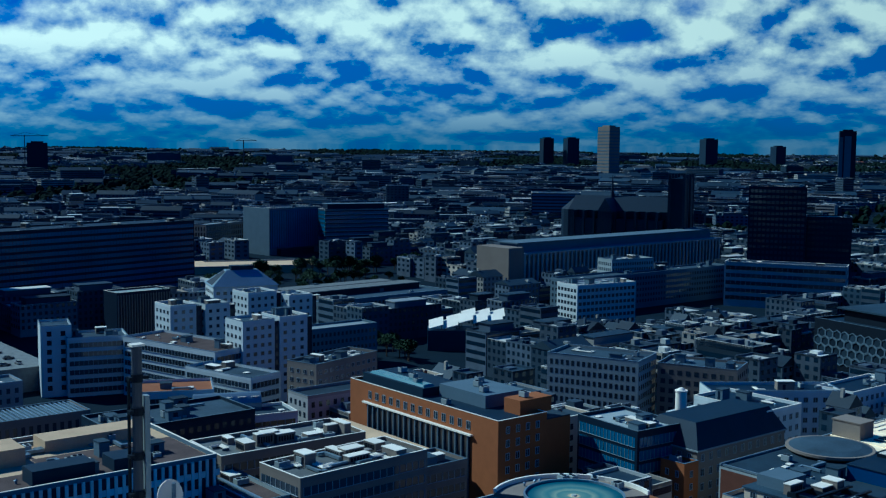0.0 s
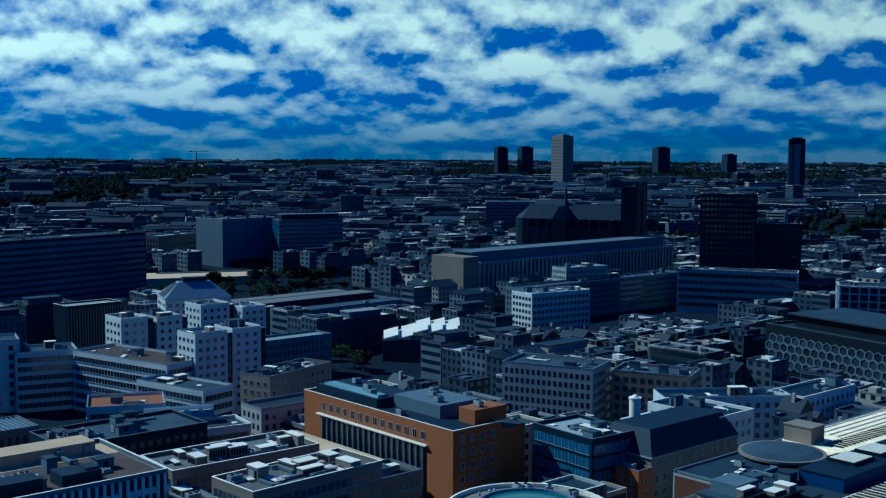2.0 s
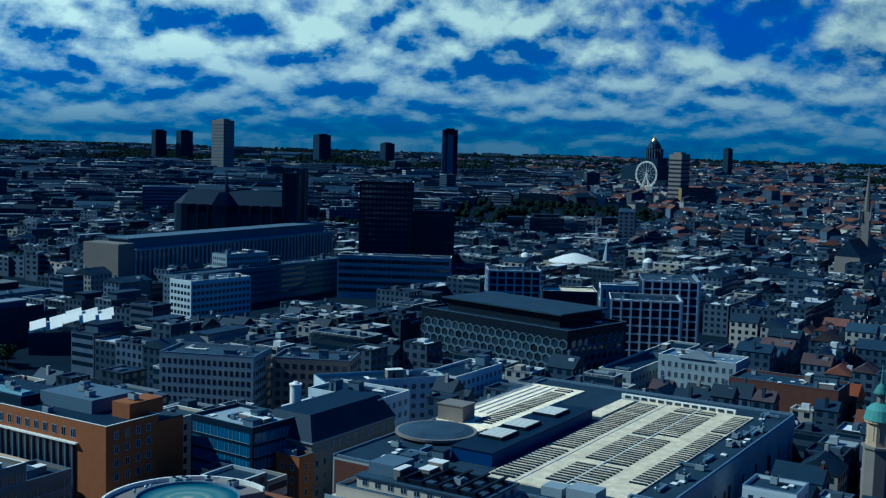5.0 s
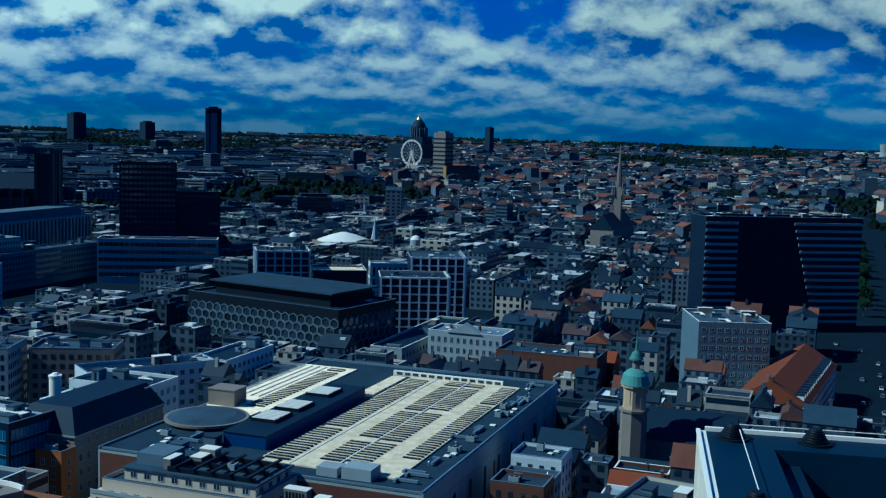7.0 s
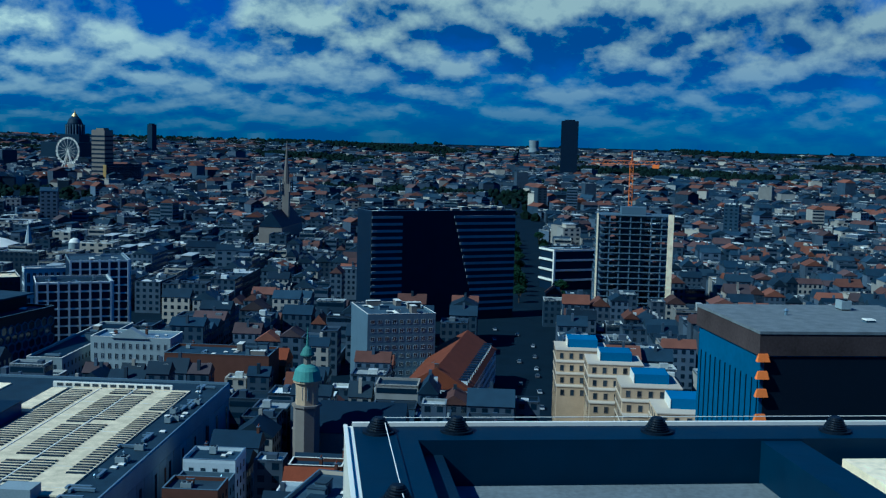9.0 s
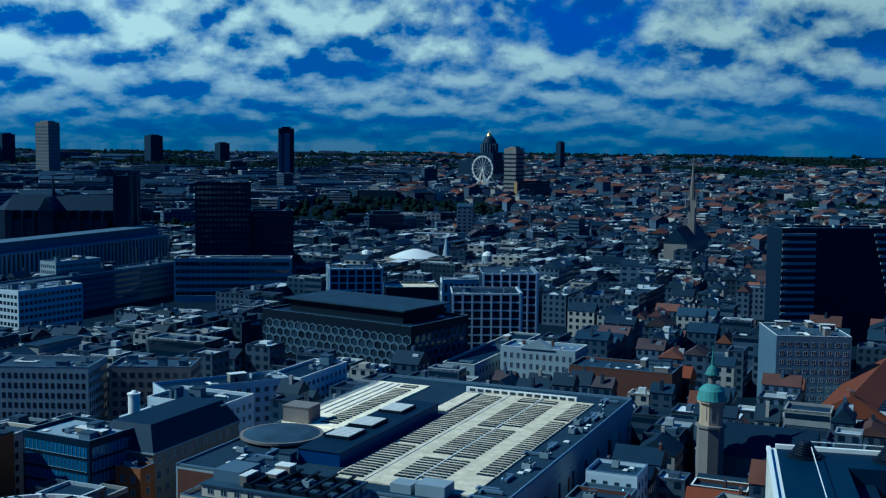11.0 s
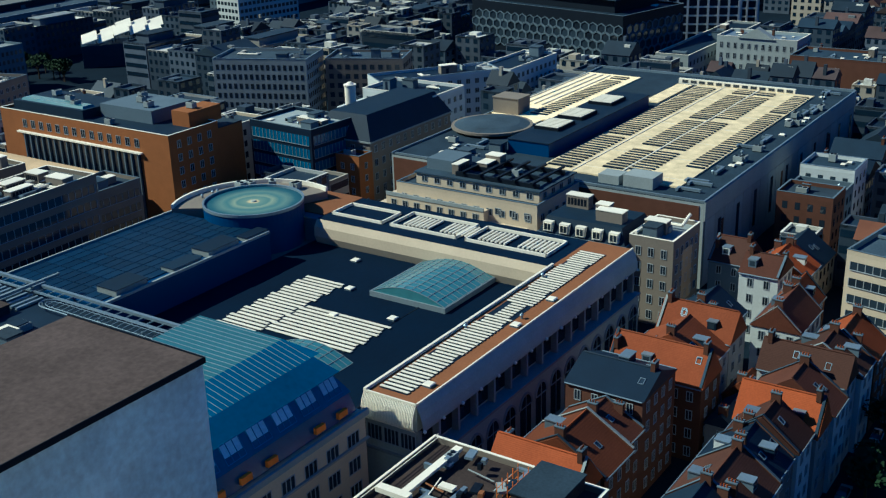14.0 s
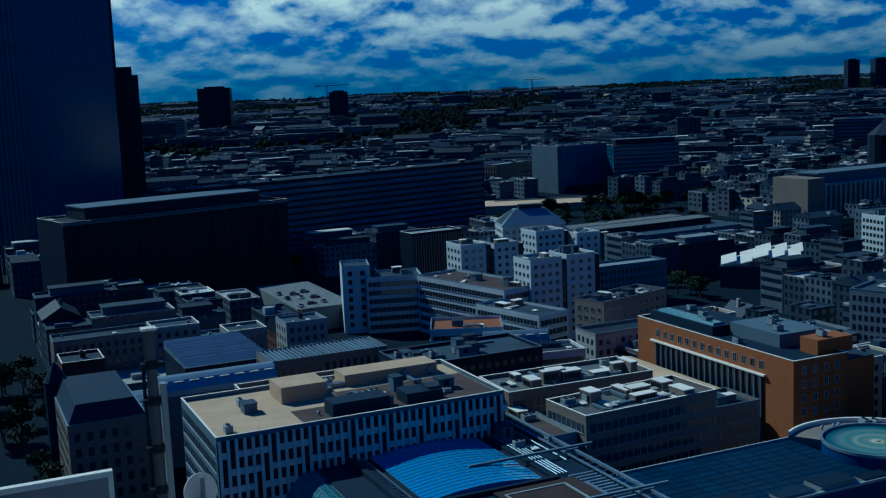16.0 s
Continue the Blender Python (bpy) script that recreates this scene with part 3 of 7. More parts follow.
# ---- the camera's own tower: lower roof, coping, parapet ----
tower = thing("tower_roof", 24.2, 3.72, "flat rooftop of the tower with blue metal coping and pale ribbed side", "rooftop", 0, 9.6)
part("wall", Shape().box(-46, -44, 0, 0, -0.35, 86.9), "pale", tower)
part("roof", Shape().box(-45, -43, 86.9, -1.3, -1.6, 88.15), "gravel", tower, "grey gravel roof with puddles of dust")
s = Shape()
s.box(-1.15, -44, 86.9, 0, 0, 89.05).box(-46, -1.25, 86.9, -1.15, 0, 89.05)
part("parapet", s, "coping", tower, "dark blue metal parapet")
part("inner_ledge", Shape().box(-46, -1.75, 86.9, -1.15, -1.25, 88.75), "slate", tower)
s = Shape().box(-0.08, -44, 89.05, 0.02, 0.02, 89.13).box(-46, 0.12, 89.04, -0.08, 0.2, 89.1)
part("coping", s, "slat", tower, "thin white edge strip")
part("side_cladding", Shape().box(-46, 0.0, 30, 0.0, 0.12, 89.04), "slat", tower, "white ribbed side cladding")
rib = Shape().box(0, -0.05, 0, 0.09, 0.03, 59, 0, 0.01).mesh("cladding_rib", ["slat"])
for k in range(150):
    ob = new("cladding_rib", rib)
    ob.parent = tower
    ob.matrix_basis = pose(-0.12 - k * 0.24, 0.16, 30)
s = Shape().drum(0, 0, 0, 0.06, 0.42, n=20).drum(0, 0, 0.06, 0.36, 0.3, 0.15, 20)
for k in range(5):
    s.drum(0, 0, 0.08 + 0.055 * k, 0.1 + 0.055 * k, 0.325 - 0.03 * k, n=20)
cowl = s.drum(0, 0, 0.36, 0.4, 0.17, 0.13, 20).mesh("roof_cowl", ["black"])
for x, y in ((-0.55, -0.5), (-0.5, -2.1), (-0.6, -6.3), (-0.6, -10.2), (-5.0, -0.55), (-9.4, -0.55), (-13.6, -0.55), (-0.6, -14.4)):
    ob = new("roof_cowl", cowl)
    ob.parent = tower
    ob.matrix_basis = pose(x, y, 89.05) @ Matrix.Scale(0.8, 4)
wire = Shape().tube((-0.25, -0.62, 89.28), (-0.25, -30, 89.32), 0.011).tube((-0.25, -0.62, 89.28), (-40, -0.66, 89.12), 0.011).tube((-0.25, -0.62, 89.05), (-0.25, -0.62, 89.3), 0.014)
part("lightning_wire", wire, "slat", tower, "thin pale wire along the roof edge")
part("cross_wall", Shape().box(-14, -9.2, 86.9, -1.15, -8.35, 89.0), "coping", tower, "blue cross parapet")
part("step_wall", Shape().box(-14, -9.9, 86.9, -2.1, -9.2, 88.5), "slate", tower)
part("plant_box", Shape().box(-14, -16, 86.9, -1.6, -9.9, 88.75), "bright", tower, "cream sunlit plant housing")
part("scrap", Shape().solid([(-3.2, -3.9, 88.15), (-3.0, -4.0, 88.15), (-3.1, -3.75, 88.15)], [(-3.1, -3.9, 88.3), (-3.09, -3.9, 88.3), (-3.1, -3.89, 88.3)]), "orange", tower, "small orange cone")
deck = thing("roof_deck", -14, 4.2, "narrow grey roof deck that carries an antenna", "rooftop", 0, 9.6)
part("wall", Shape().box(-8, 0, 0, 12.5, 7.4, 88.0), "pale", deck)
keep(-60, 30, -60, 14)

# ---- antenna mast on the deck ----
mast = thing("antenna_mast", 1.75, 8.7, "grey steel antenna mast with brackets and white dishes", "antenna", 0)
s = Shape()
s.tube((0, 0, 88), (0, 0, 93.2), 0.045, 10)
part("pole", s, "mast", mast)
part("panel_antenna", Shape().box(0.055, -0.035, 91.7, 0.105, 0.035, 92.75), "pale", mast)
for k, z in enumerate((90.6, 91.1, 91.5, 91.85, 92.2, 92.6, 92.9)):
    part("bracket", Shape().box(-0.085, -0.03, z, 0.1, 0.03, z + 0.03).drum(0, 0, z - 0.02, z + 0.05, 0.055, n=10), "black", mast)
part("cable", Shape().tube((-0.06, 0.05, 88), (-0.06, 0.04, 92.9), 0.015), "black", mast)
part("cap", Shape().box(-0.06, -0.05, 93.2, 0.06, 0.05, 93.22), "slat", mast)
def dish(parent, c, r, yaw):
    s = Shape()
    prof = [(0.0, 0.0), (0.5, 0.05), (0.85, 0.14), (1.0, 0.24)]
    ringsd = [[(math.cos(2 * math.pi * k / 18) * a * r, math.sin(2 * math.pi * k / 18) * a * r, b * r) for k in range(18)] for a, b in prof[1:]]
    for ra, rb in zip(ringsd, ringsd[1:]):
        s.solid(ra, rb, lid=False, base=False)
    s.v.append((0, 0, 0))
    z = len(s.v) - 1
    for k in range(18):
        s.f.append((z, (k + 1) % 18, k))
        s.m.append(0)
    s.drum(0, 0, -0.35 * r, 0.1 * r, 0.22 * r, n=10, mat=1).drum(0, 0, 0.2 * r, 0.26 * r, r, n=18)
    ob = part("dish", s, ["slat", "steel"], parent, "white microwave dish")
    ob.matrix_basis = pose(*c, 80, 0, yaw)
dish(mast, (0.32, 0.1, 91.75), 0.16, 20)
dish(mast, (0.2, -0.12, 91.62), 0.11, -60)
dish(mast, (0.36, -0.05, 91.45), 0.14, 0)
part("arm", Shape().tube((0, 0, 91.6), (0.34, 0, 91.6), 0.02).tube((0.34, 0, 91.3), (0.34, 0, 91.9), 0.02), "steel", mast)
pav = thing("glass_screen", -20, 76.8, "tall glass screen with a white edge", "screen")
part("body", Shape().box(0, 0, 0, 29.2, 0.3, 69.6), "blueglass", pav)
part("edge", Shape().box(-0.1, -0.15, 69.6, 29.35, 0.4, 70.0).box(29.0, -0.2, 40, 29.35, 0.2, 69.6), "slat", pav, "white roof edge")
keep(-30, 14, 70, 100)

# ---- grey block with the brown roof ----
ob = thing("service_tower", 20, 53, "pale painted tower block with a flat brown roof", "building")
part("wall", Shape().box(2, 0.3, 0, 28.4, 14.2, 61.4), "paint", ob, "blank weathered pale wall")
part("roof", Shape().box(1.9, 0.2, 61.4, 28.5, 14.3, 61.6), "brown", ob, "brown stained roofing felt")
part("edge_strip", Shape().box(1.9, 0.12, 61.25, 28.58, 0.2, 61.72).box(28.5, 0.2, 61.25, 28.58, 14.4, 61.72), "black", ob)
part("vent_housing", Shape().box(9.5, 7.2, 61.6, 15.6, 14.0, 62.3, 0, 0.1), "slat", ob, "low white vent housing on the roof")
part("vent_cluster", Shape().drum(15.2, 9.4, 62.2, 63.3, 0.07, n=8).drum(15.0, 9.1, 63.0, 63.35, 0.26, n=10).drum(15.5, 9.5, 63.1, 63.45, 0.26, n=10).drum(15.1, 9.8, 63.35, 63.7, 0.26, n=10), "black", ob, "small cluster of black vents")
keep(15, 52, 48, 80)

# ---- shopping gallery ----
gal = thing("shopping_gallery", 112.5, 82.4, "large shopping gallery with sunk dark roof and arcaded stone side", "building")
# long wing over the street: shallow curved upper wall, glazed band, arcade
s = Shape()
prof = [(0.0, 19.6), (-0.5, 18.6), (-0.85, 17.4), (-1.0, 16.2), (-0.9, 15.6)]
for (y0, z0), (y1, z1) in zip(prof, prof[1:]):
    s.face((0, y1, z1), (70.8, y1, z1), (70.8, y0, z0), (0, y0, z0))
s.box(0, 0, 15.6, 70.8, 9.2, 19.4)
part("upper_wall", s, "arcade", gal, "smooth grey curved upper wall")
part("wall", Shape().box(0, 0.9, 0, 70.8, 9.2, 15.6), "arcade", gal)
part("window_band", Shape().box(0.5, 0.8, 11.4, 70.6, 0.9, 15.5), "glass", gal)
post = Shape().box(-0.25, -0.35, 11.0, 0.25, 0.85, 15.6).mesh("pilaster", ["pale"])
ball = Shape().drum(0, 0, 15.5, 15.75, 0.12, 0.3, 10).drum(0, 0, 15.75, 16.05, 0.3, 0.12, 10).mesh("ball_lamp", ["slat"])
n_arch = 14
step = 70.8 / n_arch
for k in range(n_arch + 1):
    for me, nm, y in ((post, "pilaster", 0), (ball, "ball_lamp", -1.1)):
        o = new(nm, me)
        o.parent = gal
        o.matrix_basis = pose(min(70.5, max(0.3, k * step)), y, 0)
part("ledge", Shape().box(-0.4, -1.6, 10.6, 71.2, 0.9, 11.0), "pale", gal)
s = Shape().box(0, -1.4, 0, 70.8, 0.9, 10.6)
part("arcade_wall", s, "arcade", gal, "sandstone arcade wall")
arch = Shape()
pts = [(-1.7, 1.0), (1.7, 1.0)] + [(1.7 * math.cos(a_), 7.0 + 2.1 * math.sin(a_)) for a_ in [math.pi * i / 10 for i in range(11)]]
arch.solid([(x, 0.05, z) for x, z in pts], [(x, -0.06, z) for x, z in pts], 1)
outer = [(2.1 * math.cos(math.pi * i / 10), 7.0 + 2.5 * math.sin(math.pi * i / 10)) for i in range(11)]
inner = [(1.7 * math.cos(math.pi * i / 10), 7.0 + 2.1 * math.sin(math.pi * i / 10)) for i in range(11)]
for i in range(10):
    (xa, za), (xb, zb), (xc, zc), (xd, zd) = outer[i], outer[i + 1], inner[i + 1], inner[i]
    arch.solid([(xd, 0, zd), (xa, 0, za), (xb, 0, zb), (xc, 0, zc)], [(xd, -0.22, zd), (xa, -0.22, za), (xb, -0.22, zb), (xc, -0.22, zc)])
arch.box(-0.06, -0.14, 1, 0.06, -0.04, 9).box(-1.7, -0.14, 6.9, 1.7, -0.04, 7.05)
arch = arch.mesh("arched_window", ["pale", "glass"])
for k in range(n_arch):
    o = new("arched_window", arch)
    o.parent = gal
    o.matrix_basis = pose((k + 0.5) * step, -1.42, 0)
# end wall of the wing: ribbed white metal over a glazed band
s = Shape()
for k in range(34):
    y = 9.2 * k / 34
    for (x0, z0), (x1, z1) in zip([(0, 19.6), (-0.6, 18.6), (-0.9, 17.3), (-0.85, 16.2)], [(-0.6, 18.6), (-0.9, 17.3), (-0.85, 16.2), (-0.4, 15.6)]):
        s.face((x0, y + 0.05, z0), (x1, y + 0.05, z1), (x1 - 0.1, y + 0.13, z1), (x0 - 0.1, y + 0.13, z0))
        s.face((x0 - 0.1, y + 0.13, z0), (x1 - 0.1, y + 0.13, z1), (x1, y + 0.27, z1), (x0, y + 0.27, z0))
part("ribbed_cladding", s, "slat", gal, "white ribbed metal end wall")
for k in range(3):
    put(window_mesh(2.7, 2.6, "frame", "glass", 4), "window", gal, (0, 9.2), 270, 0.3 + k * 2.95, 12.2)
part("end_band", Shape().box(-0.5, 0, 15.1, 0, 9.2, 15.6), "pale", gal)
part("end_band", Shape().box(-0.3, -0.2, 10.6, 0, 9.4, 11.0), "pale", gal)
# roof of the wing: rust decking, white slats, light edge lines
part("wing_roof", Shape().box(0, 0, 19.4, 70.8, 9.2, 19.6), "rust", gal, "rust-brown wing roof")
part("roof_edge", Shape().box(0, -0.05, 19.6, 70.8, 0.2, 19.9).box(-0.05, 0, 19.6, 0.2, 9.2, 19.9).box(0, 8.8, 19.6, 56, 9.25, 20.1), "slat", gal, "white roof edge")
# slate sheet laid over the decking to darken the gaps like shade
part("slat_bed", Shape().box(2, 3, 19.6, 65.5, 8, 19.64), "slate", gal, "dark bed under the roof slats")
slat = Shape().box(0, 0, 0, 0.56, 5.0, 0.1, 0, 0.02).mesh("roof_slat", ["slat"])
rng = random.Random(4)
for k in range(62):
    o = new("roof_slat", slat)
    o.parent = gal
    short = 0.55 if 28 < k < 35 else 0.8 if k % 14 > 11 else 1.0
    o.matrix_basis = pose(2.2 + k * 1.02, 3.0 + (1 - short) * 2, 19.78, 0, 6, 0) @ Matrix.Diagonal((1, short, 1, 1))
for x, y, k in ((6, 2.0, "roof_hatch"), (30, 1.6, "roof_hatch"), (33, 2.2, "roof_vent"), (42, 1.6, "roof_hatch"), (50, 7.8, "roof_vent"), (25, 7.9, "roof_vent")):
    o = new(k, unit_mesh(k))
    o.parent = gal
    o.matrix_basis = pose(x, y, 19.6)
# sunk roof
part("sunk_roof", Shape().box(0, 9.2, 14.3, 56, 65, 14.6), "membrane", gal, "dark blue-black roofing sheet")
part("lower_wall", Shape().box(0, 9.2, 0, 70.8, 92, 14.3), "sand", gal)
part("sheet_seam", Shape().box(0, 12.6, 14.6, 56, 12.9, 14.72).box(0, 26, 14.6, 44, 26.15, 14.66), "black", gal)
for x0, x1, y0, y1 in ((12, 40.5, 43.8, 52.8), (16.5, 29.5, 25, 43.6)):
    n = int((x1 - x0) / 1.2)
    sl = Shape().box(0, 0, 0, 0.74, y1 - y0, 0.12, 0, 0.02).mesh("roof_slat", ["slat"])
    for k in range(n):
        o = new("roof_slat", sl)
        o.parent = gal
        o.matrix_basis = pose(x0 + k * 1.2, y0 + 0.35 * ((k * 7) % 3), 14.78, 0, 7, 0)
for x, y in ((27, 37), (38, 42), (31, 27), (20, 13.6), (33, 13.8), (7, 13.5), (45, 13.6), (44, 36), (50, 50)):
    o = new("roof_hatch", unit_mesh("roof_hatch"))
    o.parent = gal
    o.matrix_basis = pose(x, y, 14.6)
def vault(name, parent, x0, x1, y0, y1, z, high, mat, nx, ny, label, along="x"):
    """A glazed barrel with its bars."""
    bars, glassy = Shape(), Shape()
    n = ny
    def pt(u, k, lift=0.0):
        a_ = math.pi * (0.14 + 0.72 * k / n)
        top = (math.sin(a_) - math.sin(math.pi * 0.14)) / (1 - math.sin(math.pi * 0.14))
        if along == "x":
            return (x0 + (x1 - x0) * u, y0 + (y1 - y0) * k / n, z + high * top + lift)
        return (x0 + (x1 - x0) * k / n, y0 + (y1 - y0) * u, z + high * top + lift)
    for k in range(n):
        quad = [pt(0, k), pt(1, k), pt(1, k + 1), pt(0, k + 1)]
        glassy.face(*(quad if along == "x" else quad[::-1]))
        for i in range(nx + 1):
            bars.tube(pt(i / nx, k, 0.03), pt(i / nx, k + 1, 0.03), 0.07, 4)
    for k in range(n + 1):
        bars.tube(pt(0, k, 0.03), pt(1, k, 0.03), 0.06, 4)
    for u in (0, 1):
        glassy.face(*[pt(u, k) for k in range(n + 1)])
    v = part(name, glassy, mat, parent, label)
    part("glazing_lattice", bars, "steel", v)
    return v
part("skylight_kerb", Shape().box(37.5, 20.4, 14.6, 60, 37, 15.6), "steel", gal)
vault("skylight", gal, 37.8, 59.7, 20.7, 36.7, 15.6, 1.9, "tealglass", 14, 9, "low curved teal glass skylight")
vault("small_skylight", gal, 4, 14, 22.5, 38, 14.6, 2.0, "tealglass", 8, 8, "small curved glass skylight")
# back wing with light curved inner wall
s = Shape()
prof = [(54.8, 14.6), (54.2, 16.2), (54.4, 18.2), (55.4, 19.6)]
for (x0, z0), (x1, z1) in zip(prof, prof[1:]):
    s.face((x0, 64, z0), (x0, 9.2, z0), (x1, 9.2, z1), (x1, 64, z1))
part("inner_wall", s, "cream", gal, "pale weathered concrete inner wall")
part("back_wing", Shape().box(55.4, 9.2, 14.3, 70.8, 92, 19.4), "grey", gal)
part("back_roof", Shape().box(55.4, 9.2, 19.4, 70.8, 64, 19.6), "membrane", gal)
part("deck_strip", Shape().box(58, 64, 19.4, 71, 77, 19.7), "rust", gal, "rust-brown deck")
frames = Shape()
for x0, x1, y0, y1 in ((59, 67.5, 12, 30), (59, 67.5, 32, 48), (59, 66, 50, 63)):
    for a_ in ((x0, y0, x1, y0 + .3), (x0, y1 - .3, x1, y1), (x0, y0, x0 + .3, y1), (x1 - .3, y0, x1, y1)):
        frames.box(a_[0], a_[1], 19.6, a_[2], a_[3], 20.2)
part("roof_frames", frames, "slat", gal, "white roof light frames")
lv = Shape().box(0, 0, 0, 5.5, 0.45, 0.3, 0, 0.04).mesh("roof_louvre", ["slat"])
for k in range(28):
    o = new("roof_louvre", lv)
    o.parent = gal
    o.matrix_basis = pose(60.5, 13 + k * 0.95 + (k // 7) * 2.2, 19.75, 10, 0, 0)
# drum with the disc
drum = part("drum", Shape().drum(50.5, 76.8, 14.3, 22.6, 10.4, n=56), "bluepaint", gal, "round blue drum")
rim_ = Shape()
for k in range(56):
    a0, a1 = 2 * math.pi * k / 56, 2 * math.pi * (k + 1) / 56
    c = [(50.5 + rr * math.cos(a_), 76.8 + rr * math.sin(a_)) for rr, a_ in ((10.15, a0), (10.55, a0), (10.55, a1), (10.15, a1))]
    rim_.solid([(x, y, 22.6) for x, y in c], [(x, y, 23.2) for x, y in c])
part("drum_rim", rim_, "zinc", drum, "thin grey metal rim")
part("disc", Shape().drum(50.5, 76.8, 22.6, 22.7, 10.15, n=56), "disc", drum, "weathered green roof disc with faint rings")
part("hub", Shape().drum(50.5, 76.8, 22.7, 22.95, 0.7, 0.5, 16), "arcade", drum)
terr = Shape()
for k in range(20):
    a0, a1 = math.radians(-22 + 7.2 * k), math.radians(-22 + 7.2 * (k + 1))
    c = [(50.5 + rr * math.cos(a_), 76.8 + rr * math.sin(a_)) for rr, a_ in ((11, a0), (17.4, a0), (17.4, a1), (11, a1))]
    terr.solid([(x, y, 14.3) for x, y in c], [(x, y, 21.4) for x, y in c])
    c = [(50.5 + rr * math.cos(a_), 76.8 + rr * math.sin(a_)) for rr, a_ in ((17.0, a0), (17.5, a0), (17.5, a1), (17.0, a1))]
    terr.solid([(x, y, 21.4) for x, y in c], [(x, y, 22.3) for x, y in c], 1)
part("round_terrace", terr, ["sand", "slat"], gal, "curved terrace round the drum")
rng = random.Random(8)
for k in range(9):
    a_ = math.radians(rng.uniform(0, 115))
    o = new("roof_vent", unit_mesh(rng.choice(("roof_vent", "fan_unit"))))
    o.parent = gal
    o.matrix_basis = pose(50.5 + 14.2 * math.cos(a_), 76.8 + 14.2 * math.sin(a_), 21.4, 0, 0, rng.uniform(0, 360))
# panelled wing
part("panel_wing", Shape().box(0, 65, 14.3, 42, 92, 20.4), "bluepaint", gal, "dark blue clad wing")
pan = Shape().box(0, 0, 0, 3.9, 2.05, 0.12, 0, 0.03).mesh("roof_panel", ["panel"])
for i in range(10):
    for j in range(11):
        o = new("roof_panel", pan)
        o.parent = gal
        o.matrix_basis = pose(0.8 + i * 4.1, 67.2 + j * 2.2, 20.45)
part("panel_kerb", Shape().box(0, 64.9, 20.4, 42, 65.4, 20.9).box(0, 91.6, 20.4, 50, 92, 21.0), "pale", gal)
for x, y, w_, d_, hh in ((26, 65.6, 8, 4.5, 1.2), (17, 65.6, 7, 3.2, 0.8), (4, 65.8, 7, 5, 1.3), (36, 65.5, 6, 2.5, 0.7)):
    part("roof_box", Shape().box(x, y, 20.4, x + w_, y + d_, 20.4 + hh).box(x - .1, y - .1, 20.4 + hh, x + w_ + .1, y + d_ + .1, 20.5 + hh, 1), ["pale", "slate"], gal)
keep(108, 185, 79, 178)

# ---- atrium block: steel gantry, blue vault, mansard of blue glass over a stone front ----
atr = thing("atrium_block", 62, 88, "stone-fronted block with blue glass mansard and glazed vaults", "building")
part("wall", Shape().box(0, 0, 0, 46, 122, 19.5), "cream", atr, "cream stone front")
part("flat_roof", Shape().box(0, 28, 19.5, 46, 122, 22.6), "slate", atr)
windows(atr, 46, 122, 2.4, 4, 4.0, 4.4, (2.6, 2.3), (0, 3), split=3)
part("cornice", Shape().box(-0.4, -0.5, 19.0, 46.4, 0, 19.9).box(-0.3, -0.4, 15.2, 46.3, 0, 15.5), "pale", atr)
s = Shape()
mp = [(0.6, 19.9), (1.4, 22.6), (3.2, 25.2), (6.5, 27.2), (12, 28.6)]
for i, ((y0, z0), (y1, z1)) in enumerate(zip(mp, mp[1:])):
    s.face((0, y0, z0), (45, y0, z0), (45 - (1.4 if i else 0.5), y1, z1), (0, y1, z1), mat=0)
s.face((45, 0.6, 19.9), (45, 28, 19.9), (43.6, 28, 28.6), (43.6, 12, 28.6), (43.6, 6.5, 27.2), (43.6, 3.2, 25.2), (44.5, 1.4, 22.6))
part("glass_mansard", s, "blueglass", atr, "steep blue glass mansard")
part("mansard_top", Shape().box(0, 12, 28.4, 43.6, 28, 28.6), "tealglass", atr, "pale green ribbed glass top")
bar = Shape()
for k in range(44):
    bar.tube((k, 12, 28.62), (k, 28, 28.62), 0.06, 4).tube((k, 6.5, 27.22), (k, 12, 28.62), 0.05, 4)
part("glazing_lattice", bar, "steel", atr)
mw = window_mesh(3.4, 2.7, "blueroof", "paleglass", 3)
blind = Shape().box(0, -0.5, 0, 1.9, 0.05, 0.9, 0, 0.03).mesh("awning", ["orange"])
for k in range(9):
    o = new("mansard_window", mw)
    o.parent = atr
    o.matrix_basis = pose(2.6 + k * 4.7, 1.75, 23.0, -32, 0, 0)
    if k % 4 != 2:
        o = new("awning", blind)
        o.parent = atr
        o.matrix_basis = pose(3.2 + k * 4.7, 0.7, 20.5)
# gantry and frames
gan = Shape()
gan.box(46.4, 25, 23.4, 47.0, 123, 23.9).box(44.6, 25, 23.2, 45.0, 123, 23.5)
for k in range(41):
    y = 25 + k * 2.4
    gan.box(45.0, y, 23.3, 46.4, y + 0.12, 23.5)
for y in (25, 72, 97, 122):
    gan.box(46.5, y, 19.5, 46.9, y + 0.4, 23.4)
part("gantry", gan, "zinc", atr, "pale steel maintenance gantry")
part("roof_deck", Shape().box(23, 66, 22.6, 35, 79, 23.9).box(23.4, 66.4, 23.9, 34.6, 78.6, 23.95, 1), ["slate", "brown"], atr, "raised brown roof deck")
for x0, y0, x1, y1 in ((22.9, 65.9, 35.1, 66.3), (22.9, 78.7, 35.1, 79.1), (22.9, 66.3, 23.3, 78.7), (34.7, 66.3, 35.1, 78.7)):
    part("deck_rim", Shape().box(x0, y0, 23.9, x1, y1, 24.3), "pale", atr)
loop = Shape()
ring = []
